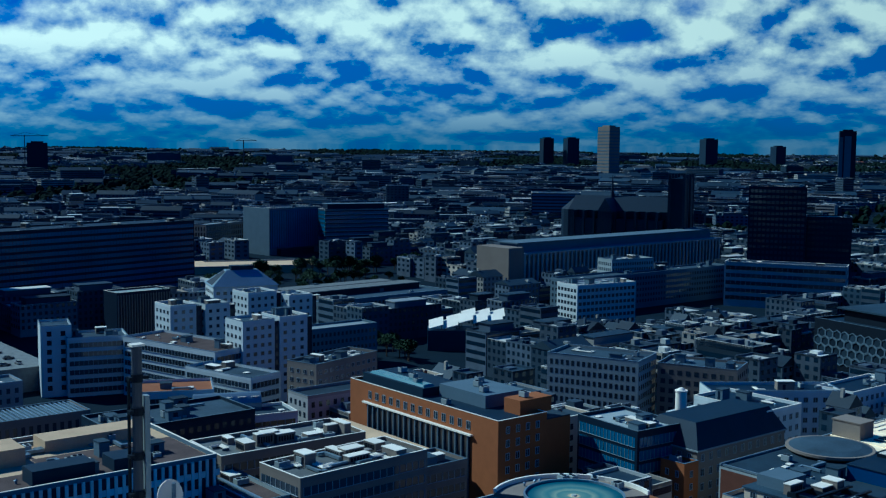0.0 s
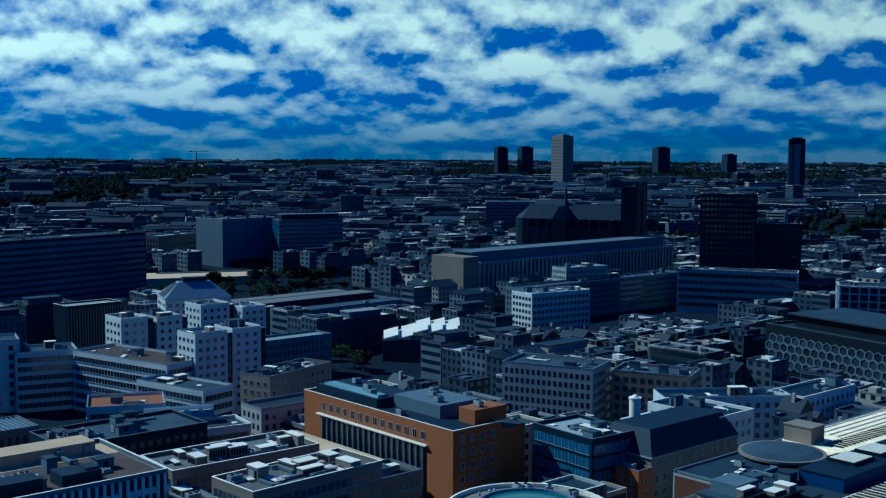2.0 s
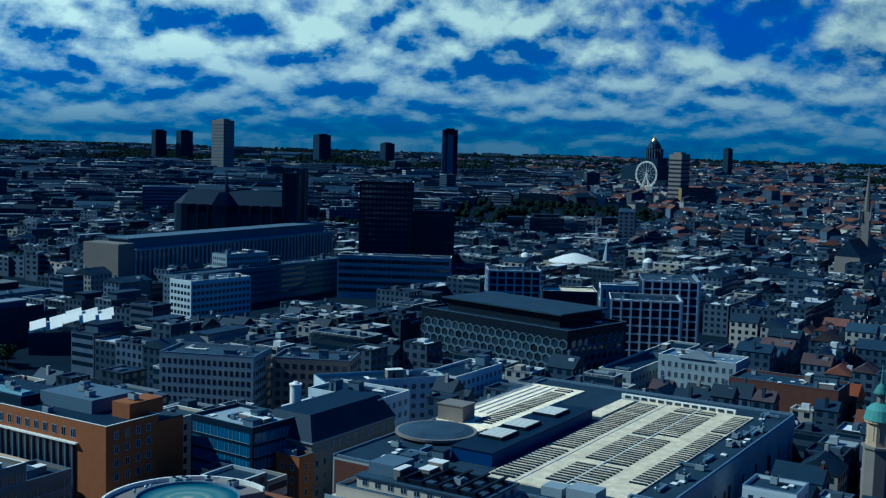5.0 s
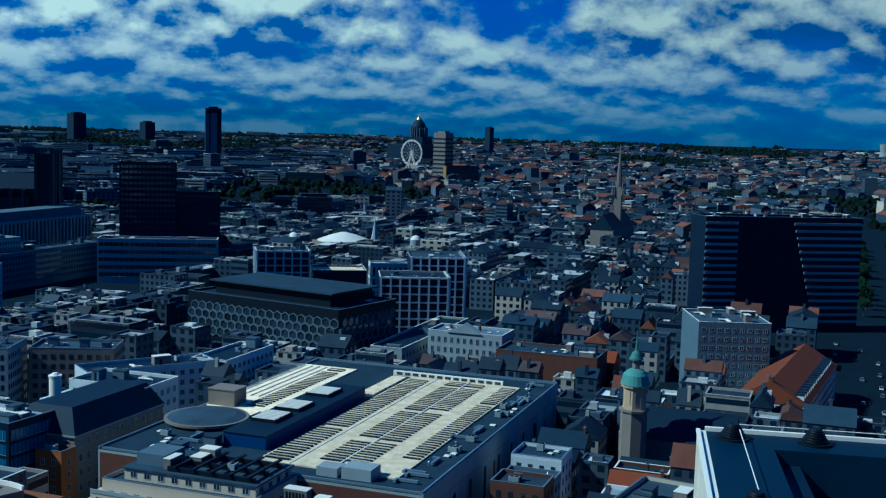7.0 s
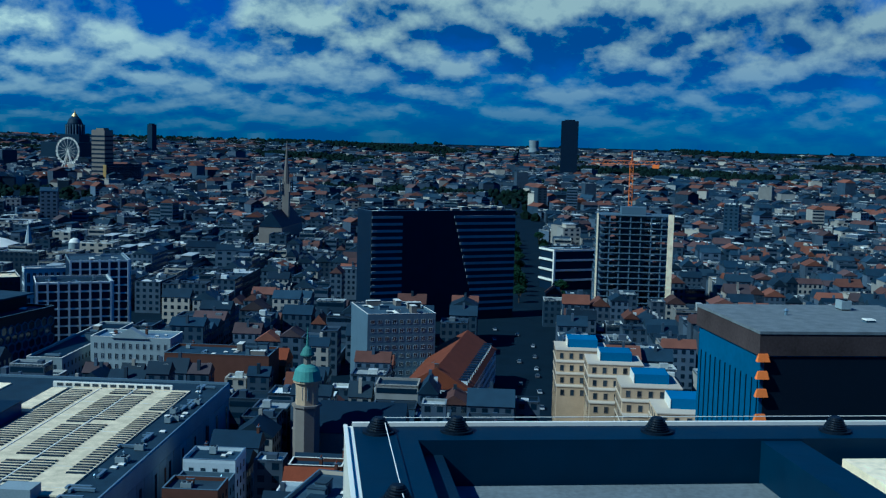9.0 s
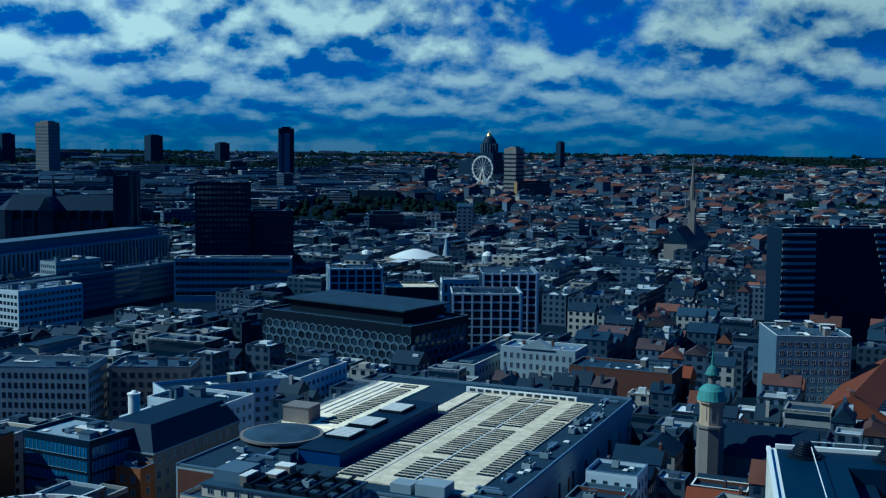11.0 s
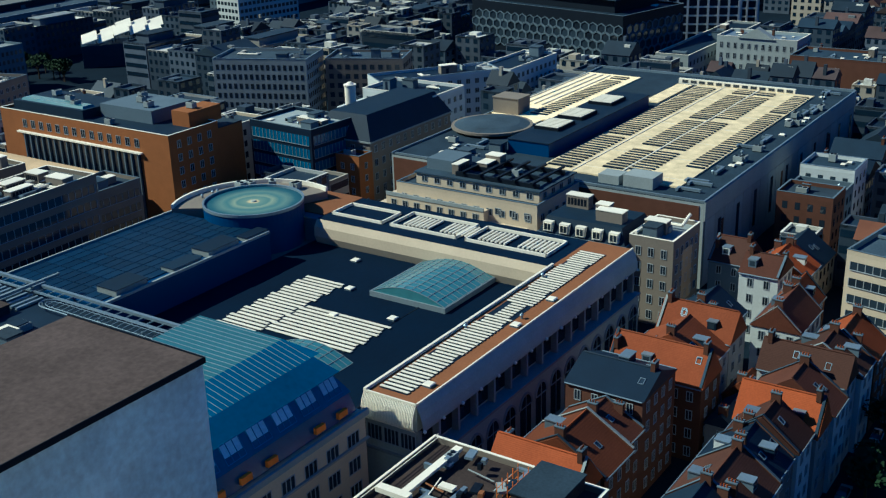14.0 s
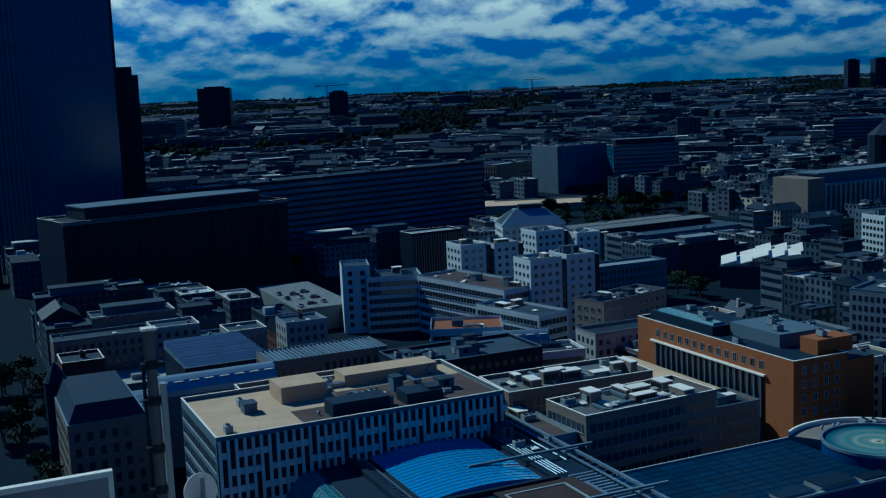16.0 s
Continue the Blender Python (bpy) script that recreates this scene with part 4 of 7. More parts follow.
for cx, cy, a0 in ((42.6, 61.8, 0), (42.6, 61.8, 90), (42.6, 32.2, 180), (42.6, 32.2, 270)):
    ring += [(cx + 1.7 * math.cos(radians(a0 + 18 * k)), cy + 2.2 * math.sin(radians(a0 + 18 * k))) for k in range(6)]
for (xa, ya), (xb, yb) in zip(ring, ring[1:] + ring[:1]):
    loop.tube((xa, ya, 23.5), (xb, yb, 23.5), 0.11, 5)
    loop.tube((42.6 + (xa - 42.6) * 0.6, ya + (1.1 if ya < 40 else -1.1), 23.5), (42.6 + (xb - 42.6) * 0.6, yb + (1.1 if yb < 40 else -1.1), 23.5), 0.07, 5)
for k in range(24):
    y = 32 + k * 1.3
    loop.tube((40.9, y, 23.5), (44.3, y + 0.3, 23.5), 0.06, 4)
for y in (30.2, 40, 50, 63.8):
    loop.box(42.4, y, 22.4, 42.7, y + 0.3, 23.5)
part("frame_loop", loop, "zinc", atr, "rounded pale steel lattice frame")
for x, y, w_, d_, hh, mm in ((12, 44, 6, 7, 1.4, "slate"), (21, 40, 5, 5, 1.0, "zinc"), (13, 58, 7, 4, 0.8, "pale"), (27, 58, 9, 3, 1.1, "slate"), (37, 70, 3, 9, 0.9, "zinc"), (26, 46, 4, 8, 0.6, "tan"), (14, 70, 6, 9, 0.9, "slate")):
    part("roof_plant", Shape().box(x, y, 22.6, x + w_, y + d_, 22.6 + hh, 0, 0.08).box(x + .3, y + .3, 22.6 + hh, x + w_ - .3, y + d_ - .3, 22.75 + hh, 1), ["pale" if mm == "slate" else "slate", mm], atr)
clutter(atr, 9, 34, 40, 66, 22.6, 14, random.Random(71), ("fan_unit", "duct", "roof_vent", "roof_hatch"))
for y in (70, 95.5):
    part("cross_beam", Shape().box(24, y, 23.9, 51, y + 0.5, 24.4).box(45, y - 0.6, 22.6, 47.5, y + 1.1, 24.1), "steel", atr)
part("vault_frame", Shape().box(6.4, 85, 22.6, 7.6, 121, 23.6).box(6.4, 120, 22.6, 46, 121.2, 23.6).box(36, 85, 22.6, 37, 121, 23.2).box(6.4, 84.4, 22.6, 37, 85.4, 23.4), "slate", atr)
rung = Shape()
for k in range(30):
    rung.box(7.7, 86 + k * 1.15, 23.0, 9.3, 86.15 + k * 1.15, 23.2)
rung.box(9.3, 85, 23.0, 9.5, 120, 23.25)
part("walkway", rung, "zinc", atr)
vault("blue_vault", atr, 11, 34.5, 86, 119.5, 22.9, 1.1, "skyglass", 22, 12, "bright blue glass vault", along="y")
vault("end_vault", atr, -9, 6.2, 75, 122, 13.5, 9.0, "tealglass", 34, 12, "curved glazed end vault with light ribs", along="y")
pipes = Shape()
for k in range(4):
    o_ = k * 0.7
    pipes.tube((37.5 + o_, 86, 23.2), (37.5 + o_, 118 - o_, 23.2), 0.12).tube((37.5 + o_, 118 - o_, 23.2), (43.5 - o_ * 0.4, 118 - o_, 23.2), 0.12)
pipes.tube((43, 92, 23.2), (43, 116, 23.2), 0.14)
part("pipe_run", pipes, "zinc", atr, "pale service pipes")
part("plant_deck", Shape().box(22, 66.5, 22.6, 38, 81, 24.0).box(21.8, 66.3, 24.0, 38.2, 81.2, 24.15, 1), ["slate", "brown"], atr, "brown roofed plant room")
gr = Shape()
for k in range(14):
    gr.box(39, 66 + k * 1.4, 22.7, 44.3, 66.5 + k * 1.4, 23.1)
part("roof_grille", gr, "zinc", atr)
clutter(atr, 8, 40, 44, 64, 22.6, 9, random.Random(3))
clutter(atr, 37, 98, 44, 120, 22.6, 4, random.Random(5))
keep(50, 112, 60, 212)

# ---- department store with the sunlit roof ----
sto = thing("department_store", 215.6, 81.2, "long department store with sunlit cream roof and panelled side", "building")
part("wall", Shape().box(0, 0, 0, 116, 81, 19.2), "pale", sto)
part("brick_end", Shape().box(-0.12, 1, 0, 0, 80.5, 18.6), "redbrick", sto, "rust-brown brick end wall")
part("grey_roof", Shape().box(0, 0, 19.2, 116, 81, 19.4), "bitumen", sto, "dark grey roof margin")
part("rim", Shape().box(0, -0.1, 19.2, 116, 0.3, 19.9).box(115.5, 0, 19.2, 116, 81, 20.1).box(0, 80.6, 19.2, 116, 81, 19.9).box(0, 0.3, 19.2, 0.4, 80, 19.9), "zinc", sto)
part("fascia", Shape().box(0, -0.35, 15.4, 116, -0.02, 19.6), "pale", sto, "pale grey metal fascia")
# sheeting stops at a cloud shadow's edge; the dark margin paints that shade
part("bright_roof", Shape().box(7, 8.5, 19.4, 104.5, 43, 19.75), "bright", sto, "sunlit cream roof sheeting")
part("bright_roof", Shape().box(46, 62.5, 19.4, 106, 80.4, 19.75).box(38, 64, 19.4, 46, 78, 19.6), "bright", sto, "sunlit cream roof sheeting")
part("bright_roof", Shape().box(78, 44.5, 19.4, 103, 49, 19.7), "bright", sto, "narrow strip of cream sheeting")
# sawtooth roof lights; their slate strips paint the shadow lines
ticks = {}
for y, long_, x0, x1 in ((36, 6.2, 9, 101), (24.6, 5.4, 13, 103), (18.4, 5.4, 14, 103), (8.9, 4.3, 22, 103), (65, 5.2, 50, 104)):
    if long_ not in ticks:
        ticks[long_] = Shape().box(0, 0, 0, 0.8, long_, 0.28, 0, 0.05).box(0.82, 0, 0, 0.98, long_, 0.45, 1).mesh("roof_light", ["slate", "bright"])
    for k in range(int((x1 - x0) / 2.0)):
        if (k * 5 + int(y)) % 37 == 0 or (y in (24.6, 18.4) and k % 16 == 9):
            continue
        o = new("roof_light", ticks[long_])
        o.parent = sto
        o.matrix_basis = pose(x0 + k * 2.0, y, 19.75)
part("ridge", Shape().box(12, 24.05, 19.75, 104, 24.4, 20.05), "slat", sto, "pale ridge strip")
part("seam", Shape().box(7, 34.6, 19.75, 104.5, 34.8, 19.9), "slat", sto)
for k in range(7):
    part("seam", Shape().box(12 + k * 15, 8.5, 19.75, 12.15 + k * 15, 43, 19.83), "slat", sto)
for y in (72, 74.5, 77, 79.5):
    part("seam", Shape().box(60, y, 19.75, 104, y + 0.3, 20.0), "slat", sto)
cs = Shape().box(104.6, 14, 19.4, 105.6, 49.5, 21.0)
for k in range(13):
    cs.box(104.5, 14.7 + k * 2.65, 19.9, 104.6, 16.5 + k * 2.65, 20.7, 1)
part("clerestory", cs, ["slat", "glass"], sto, "low white clerestory with small dark panes")
pw = part("penthouse", Shape().box(15, 45.2, 19.4, 73, 56.5, 22.6).box(14.8, 45, 22.6, 73.2, 56.7, 22.8, 1), ["bluepaint", "slate"], sto, "long blue clad plant storey")
for x in (26, 38.5, 56):
    lb = Shape().box(x, 48.5, 22.8, x + 9, 55.5, 23.6, 1)
    for k in range(7):
        lb.box(x + 0.3 + k * 1.25, 48.8, 23.6, x + 1.05 + k * 1.25, 55.2, 23.75)
    part("louvre_bank", lb, ["slat", "black"], pw, "dark roof plant with white louvres")
rng = random.Random(12)
for k in range(34):
    kind = rng.choice(("roof_hatch", "duct", "roof_vent", "fan_unit"))
    o = new(kind, unit_mesh(kind))
    o.parent = sto
    o.matrix_basis = pose(rng.uniform(3, 112), rng.uniform(2, 6.6), 19.4, 0, 0, rng.choice((0, 90)))
for k in range(12):
    kind = rng.choice(("roof_hatch", "duct", "fan_unit", "stair_head"))
    o = new(kind, unit_mesh(kind))
    o.parent = sto
    o.matrix_basis = pose(rng.uniform(2, 22), rng.uniform(58, 78), 19.4, 0, 0, rng.choice((0, 90)))
part("chiller", Shape().box(3.0, 13, 19.4, 8.5, 20, 22.0).box(2.9, 21, 19.4, 7.5, 26, 21.4), "pale", sto, "pale chiller housings")
part("round_roof", Shape().drum(32, 71.5, 19.4, 20.2, 9.2, 10.8, 40).drum(32, 71.5, 20.2, 20.8, 10.8, n=40).drum(32, 71.5, 20.8, 21.5, 10.0, 7.5, 40, 1).drum(32, 71.5, 21.5, 21.9, 7.5, 1.5, 40, 1), ["sand", "bitumen"], sto, "low round roof with a sandy rim")
part("lift_house", Shape().box(46.5, 72, 19.75, 53, 80, 24).box(46.3, 71.8, 24, 53.2, 80.2, 24.3), "sand", sto)
panel = Shape().box(0.08, -0.2, 0, 5.62, 0, 14.6).mesh("wall_panel", ["pale"])
slot = Shape().box(0, -0.26, 0, 1.7, -0.1, 9.0).mesh("tall_window", ["glass"])
for k in range(20):
    o = new("wall_panel", panel)
    o.parent = sto
    o.matrix_basis = pose(0.6 + k * 5.74, -0.05, 0.6)
    if k % 2:
        o = new("tall_window", slot)
        o.parent = sto
        o.matrix_basis = pose(2.4 + k * 5.74, -0.05, 4.6)
for k in (1, 8, 15):
    part("banner", Shape().box(4.4 + k * 5.74, -0.36, 6.6, 5.6 + k * 5.74, -0.27, 13), "redbrick", sto, "faded red hanging banner")
keep(188, 334, 76, 166)

# ---- stepped cream block, grey corner house, yellow corner house ----
art = thing("stepped_apartment_block", 192.5, 110.4, "cream stepped apartment block with terraces and dark roof", "building")
part("wall", Shape().box(4, 0, 0, 24.5, 36.5, 19), "cream", art)
part("lower_terrace", Shape().box(0, 2, 0, 4.2, 38.5, 14.4).box(0, 38.5, 0, 14, 41, 14.4), "cream", art)
part("upper_terrace", Shape().box(2.0, 12, 14.4, 4.2, 38, 17).box(4, 36.5, 0, 16, 38, 17), "cream", art)
part("terrace_wall", Shape().box(-0.15, 2, 14.4, 0.15, 38.5, 15.4).box(1.85, 12, 17, 2.15, 38, 17.8), "pale", art)
flat_roof(art, 4, 0, 24.5, 36.5, 19, "bitumen", "cream", 0.8)
windows(art, 20.5, 36.5, 5.4, 4, 3.2, 3.1, (1.5, 1.6), (0, 3), split=2, offset=(4, 0))
windows(art, 4.2, 36.5, 1.6, 4, 3.2, 3.1, (1.5, 1.6), (3,), split=2, offset=(0, 2))
windows(art, 2.2, 26, 14.3, 1, 2.6, 3.1, (1.5, 1.5), (3,), split=2, offset=(2.0, 12))
windows(art, 2.2, 12, 15.6, 1, 2.8, 3.1, (1.5, 1.5), (3,), split=2, offset=(4.0, 0))
part("top_storey", Shape().box(7, 1.2, 19.1, 23, 33, 21.6).box(6.6, 0.8, 21.6, 23.4, 33.4, 21.9, 1), ["cream", "bitumen"], art)
windows(art, 16, 31.8, 19.2, 1, 2.6, 3.1, (1.5, 1.4), (0, 3), split=2, offset=(7, 1.2))
for k in range(5):
    part("roof_beam", Shape().box(7.5, 3 + k * 4.4, 22.9, 22, 3.7 + k * 4.4, 23.3), "black", art, "dark roof beam")
for x in (8, 13.5, 19.5):
    part("beam_support", Shape().box(x, 2, 21.9, x + 0.7, 23, 22.9), "black", art)
part("stair_house", Shape().box(10, 25, 21.9, 18, 32, 24.4), "grey", art)
clutter(art, 8, 2, 22, 32, 21.9, 6, random.Random(6))
keep(186, 220, 105, 152)
crn = block("corner_house", "grey corner building with a dark mansard and white dormers", "building", 192, 206, 88, 108, 16, "sand", "slate", 3.2, 2.6, (1.3, 1.8), units=0, walls=(0, 3))
part("mansard", Shape().box(0.2, 0.2, 15.9, 13.8, 19.8, 19.3, 0, 1.4), "slate", crn, "dark slate mansard")
for k in range(5):
    o = put(Shape().box(0, -0.6, 0, 2.1, 1.4, 2.1).mesh("dormer", ["slat"]), "dormer", crn, (0, 20), 270, 1.5 + k * 3.7, 16.4, -0.6)
    put(window_mesh(1.7, 1.6, "slat", "glass", 2), "dormer_window", crn, (0, 20), 270, 1.7 + k * 3.7, 16.6, 0.02)
clutter(crn, 2, 2, 12, 18, 19.3, 5, random.Random(2))
yc = block("corner_house", "tall sand and yellow corner house with a flat roof", "building", 193.5, 207, 78.6, 87.9, 18.5, "sand", "pale", 3.3, 2.2, (1.2, 1.9), units=4, seed=3, walls=(0, 3))

part("mural", Shape().box(4.5, -0.08, 4, 9.5, -0.02, 15), "tan", yc, "faded yellow mural on the side wall")
pipe_ = Shape().tube((1, 8.4, 18.6), (9, 8.4, 18.6), 0.35, 8).tube((9, 8.4, 18.6), (9, 2, 18.6), 0.35, 8).tube((9, 2, 18.6), (13, 2, 19.8), 0.35, 8)
part("roof_duct", pipe_, "slat", yc, "bent white roof duct")

# ---- hotel with ribbon windows ----
hot = block("slab_hotel", "seven-storey cream slab with ribbon windows and grey roof plant", "building", 191.0, 236, 30.8, 46.5, 23, "cream", "bitumen", 3.1, 1.4, (1.4, 1.5), "bands", turn=-10, units=14, seed=9)
part("end_strip", Shape().box(-0.35, 0.2, 0, 0, 2.6, 22.6), "bright", hot, "blank cream end strip")
# slate sheet darkens the side turned away from the sun
part("dark_front", Shape().box(0.2, -0.3, 0, 44.8, -0.02, 22.0), "slate", hot, "dark street front")
bands(hot, 45, 15.7, 1, 7, 3.1, 1.5, (0,), "glass", 1.6, "steel", offset=(0, -0.32))
keep(188, 219, 24, 50)

# ---- old houses between gallery and street ----
house(112, 119.6, 57.5, 71, 12.6, 17.4, "house", "tile", "y", seed=1)
house(119.8, 129, 57, 71.5, 12.2, 16.6, "redbrick", "tile", "x", seed=26)
house(129.2, 134.5, 58, 70, 12.5, 16, "redbrick", "browntile", seed=2)
house(135, 147, 58.5, 71, 16.5, 19.0, "redbrick", "slate", "y", seed=4, label="tall brown brick house with a low slate roof")
house(149, 157, 55, 71, 13, 18, "redbrick", "tile", "y", seed=3)
house(157.2, 166, 57, 71, 12.5, 17, "house", "tile", seed=4)
house(166.3, 174, 57, 70, 13, 17.5, "house", "tile", "y", seed=5)
house(174.2, 183, 60, 71, 12, 16, "grey", "slate", seed=6)
house(120, 129.8, 36.5, 48, 13, 17.2, "cream", "browntile", seed=7)
house(130, 137, 37, 48, 13, 17, "house", "slate", seed=8)
house(137.2, 143.8, 36.5, 47, 13.5, 17.8, "white", "browntile", seed=9)
house(144, 150.8, 36, 48, 12.5, 17.6, "house", "tile", "y", seed=10)
house(151, 157.8, 35.5, 48.5, 13.0, 17.6, "white", "browntile", "x", seed=11)
house(158, 164.4, 36, 49.5, 14.2, 18.4, "house", "browntile", "y", seed=24)
house(164.6, 172, 35.2, 48, 13.2, 17.4, "white", "browntile", "x", seed=25)
house(172.2, 181.5, 35, 46, 12.5, 17, "redbrick", "tile", seed=12)
house(105, 119.5, 37, 48, 13, 17.5, "house", "slate", seed=13)
house(177, 189, 48.5, 57, 12.5, 16.5, "white", "browntile", "x", seed=14)
house(189.5, 196.5, 50, 57.5, 12, 16, "redbrick", "tile", seed=15)
house(195.5, 204, 58.5, 66, 14, 17, "white", "browntile", "y", seed=16)
house(205, 214, 56, 68, 11, 15, "house", "tile", seed=17)
house(206, 216, 68.5, 76, 11, 15, "grey", "browntile", "y", seed=18)
house(160, 166, 50, 55.5, 7, 10, "redbrick", "tile", seed=19, name="back_house", group="")
house(150, 159, 49.5, 54.5, 7, 9, "house", "slate", seed=20, name="back_house", group="")
yard = block("workshop_roof", "low building with a brown flat roof, pipes and debris", "building", 82, 110.5, 52, 78, 17.5, "sand", "brown", 3.4, 3.0, units=12, seed=21, kinds=("duct", "fan_unit", "roof_vent", "roof_hatch", "duct"))
part("scaffold", (lambda s: [s.tube((20 + (k % 5) * 1.3, 8 + (k // 5) * 1.5, 16.8), (20 + (k % 5) * 1.3, 8 + (k // 5) * 1.5, 19.4), 0.06) for k in range(15)] and [s.tube((20, 8 + j * 1.5, 17.6 + i), (25.2, 8 + j * 1.5, 17.6 + i), 0.05) for j in range(3) for i in range(2)] and s)(Shape()), "orange", yard, "orange scaffold poles")
part("yard_rail", Shape().box(0.2, 25.0, 17.6, 28, 25.1, 17.7).box(0.2, 25.0, 18.1, 28, 25.1, 18.2), "slat", yard)
rng = random.Random(31)
for k in range(26):
    w_, d_, hh = rng.choice(((3.2, 0.25, 0.12), (2.2, 1.2, 0.35), (0.9, 0.7, 0.6), (4.5, 0.2, 0.1), (1.4, 1.4, 0.25), (0.6, 0.6, 0.9)))
    o = part("debris", Shape().box(-w_ / 2, -d_ / 2, 0, w_ / 2, d_ / 2, hh, 0, 0.03), rng.choice(("slat", "pale", "rust", "tan", "black", "zinc", "slate")), yard)
    o.matrix_basis = pose(rng.uniform(9, 26.5), rng.uniform(3, 23), 17.52, 0, 0, rng.choice((0, 90, 12, 80, 40)))
part("white_walkway", Shape().box(14, 20.5, 17.55, 27, 21.6, 17.95).box(13, 19.6, 17.6, 14.2, 24.5, 18.3), "slat", yard, "white painted steel walkway")
part("roof_shed", Shape().box(19, 2.5, 17.5, 27, 8.5, 19.4).box(18.8, 2.3, 19.4, 27.2, 8.7, 19.6, 1), ["brown", "bitumen"], yard, "low brown roof shed")
keep(80, 205, 34, 80)
keep(204, 217, 55, 77)

# ---- offices towards the avenue ----
orb = thing("orange_office", 178.6, 200.4, "orange brick office block with dark roof and white ledges", "building")
part("wall", Shape().box(0, 0, 0, 16.5, 64, 27.2), "brick", orb)
part("recessed_front", Shape().box(-0.1, 10.5, 2, 0, 55, 22.2), "glass", orb, "tall glazed front")
flat_roof(orb, 0, 0, 16.5, 64, 27.2, "slate", "brick", 0.7)
part("ledge", Shape().box(-0.9, 9.5, 22.2, 0, 57, 22.6), "slat", orb, "white ledge")
fin = Shape().box(-0.5, -0.2, 2, 0, 0.2, 22.2).mesh("fin", ["grey"])
for k in range(19):
    o = new("fin", fin)
    o.parent = orb
    o.matrix_basis = pose(-0.1, 11 + k * 2.42, 0)
for k in range(14):
    put(window_mesh(1.6, 2.2, "frame", "glass", 2), "window", orb, (0, 64), 270, 9 + k * 3.3, 23.6)
windows(orb, 16.5, 64, 3.5, 7, 3.35, 3.0, (1.3, 1.9), (0,), split=2, margin=1.5)
part("stepped_top", Shape().box(3, 34, 27.2, 16.5, 62, 29.6, 0), "slate", orb)
part("penthouse", Shape().box(10, 3, 27.2, 21, 9, 31.0), "brick", orb, "orange brick penthouse")
part("penthouse", Shape().box(8, 14, 27.2, 22, 33, 30.6), "grey", orb)
part("rear_wing", Shape().box(16.5, 2, 0, 27, 62, 25.2), "brick", orb)
part("rear_roof", Shape().box(16.6, 2, 25.2, 27, 62, 25.5), "bitumen", orb)
for k, (x, y, z) in enumerate(((11, 18, 30.6), (14, 24, 30.6), (18, 28, 30.6), (14, 6, 31.0), (6, 40, 29.6), (9, 46, 29.6), (12, 55, 29.6), (3, 24, 27.2))):
    o = new("fan_unit", unit_mesh("fan_unit"))
    o.parent = orb
    o.matrix_basis = pose(x, y, z, 0, 0, 90 * (k % 2))
part("roof_light", Shape().box(4, 35, 29.6, 8, 60, 30.2, 0, 0.5), "tealglass", orb)
keep(174, 208, 196, 268)
block("glass_office", "dark blue glass office with a pale plant roof", "building", 207.5, 224, 181, 203, 25, "dark", "pale", 3.4, 1.3, (1.3, 2.4), "bands", turn=-4, glass="blueglass", frame_mat="steel", units=8, seed=31)
block("brick_shop", "narrow orange brick house with a flat roof", "house", 213.5, 219, 171, 178.5, 18, "brick", "bitumen", 3.2, 2.4, (1.1, 1.7), units=1, seed=32)
man = thing("mansard_building", 219.9, 172.2, "sand stone building with a steep dark mansard roof", "building")
part("wall", Shape().box(0, 0, 0, 37, 18, 20), "sand", man)
part("mansard", Shape().box(-0.3, -0.3, 20, 37.3, 18.3, 26, 0, 3.4), "slate", man, "steep dark slate mansard")
part("cornice", Shape().box(-0.5, -0.5, 19.6, 37.5, 18.5, 20), "pale", man)
windows(man, 37, 18, 1.2, 5, 3.7, 3.0, (1.3, 2.0), (0, 3), split=2)
part("arched_gate", Shape().box(12, -0.3, 0, 17, 0.0, 7), "dark", man)
keep(205, 258, 166, 206)
wb = block("white_apartment_house", "white apartment house with dark roof and round corner turret", "building", 252, 268, 174.5, 199, 25, "white", "slate", 3.3, 2.8, (1.4, 1.7), units=5, seed=33)
part("turret", Shape().drum(-12.5, 19, 0, 28.6, 1.55, n=24).drum(-12.5, 19, 28.6, 29.0, 1.75, n=24).drum(-12.5, 19, 29, 29.6, 1.2, 0.6, 24), "slat", wb, "round white turret")
part("low_wing", Shape().box(-12, 17, 0, 0, 24.5, 22), "white", wb)
keep(236, 270, 172, 200)
block("grid_office", "grey office with a dense grid of windows", "building", 281.3, 300.3, 245.3, 278.3, 24, "pale", "bitumen", 3.2, 1.9, (1.1, 1.8), turn=22, units=7, seed=34, split=1, joined=True)
block("stone_office", "brown stone office with dark windows", "building", 304.8, 321, 222.9, 250, 22, "sand", "bitumen", 3.2, 2.6, (1.6, 1.7), turn=24, units=6, seed=35, joined=True)
keep(255, 330, 212, 285)
block("white_terrace", "white apartment terrace with a dark mansard storey", "building", 313, 326, 189.5, 231, 20, "white", "slate", 3.2, 2.9, (1.5, 1.7), turn=54, units=6, seed=36)
block("white_terrace", "white apartment terrace with a dark mansard storey", "building", 313.5, 345, 186, 199, 20, "white", "slate", 3.2, 2.9, (1.5, 1.7), units=6, seed=37)
keep(275, 347, 183, 232)
block("dark_apartment_block", "brown apartment block with bright roof plant", "building", 194.8, 227, 308, 321, 23, "sand", "bitumen", 3.1, 2.7, (1.4, 1.5), turn=16, units=14, seed=38)
block("long_low_office", "low grey office with pale flat roof", "building", 247, 281, 394, 406, 18, "grey", "pale", 3.3, 2.0, (1.1, 1.6), units=0, seed=39, split=1, joined=True)
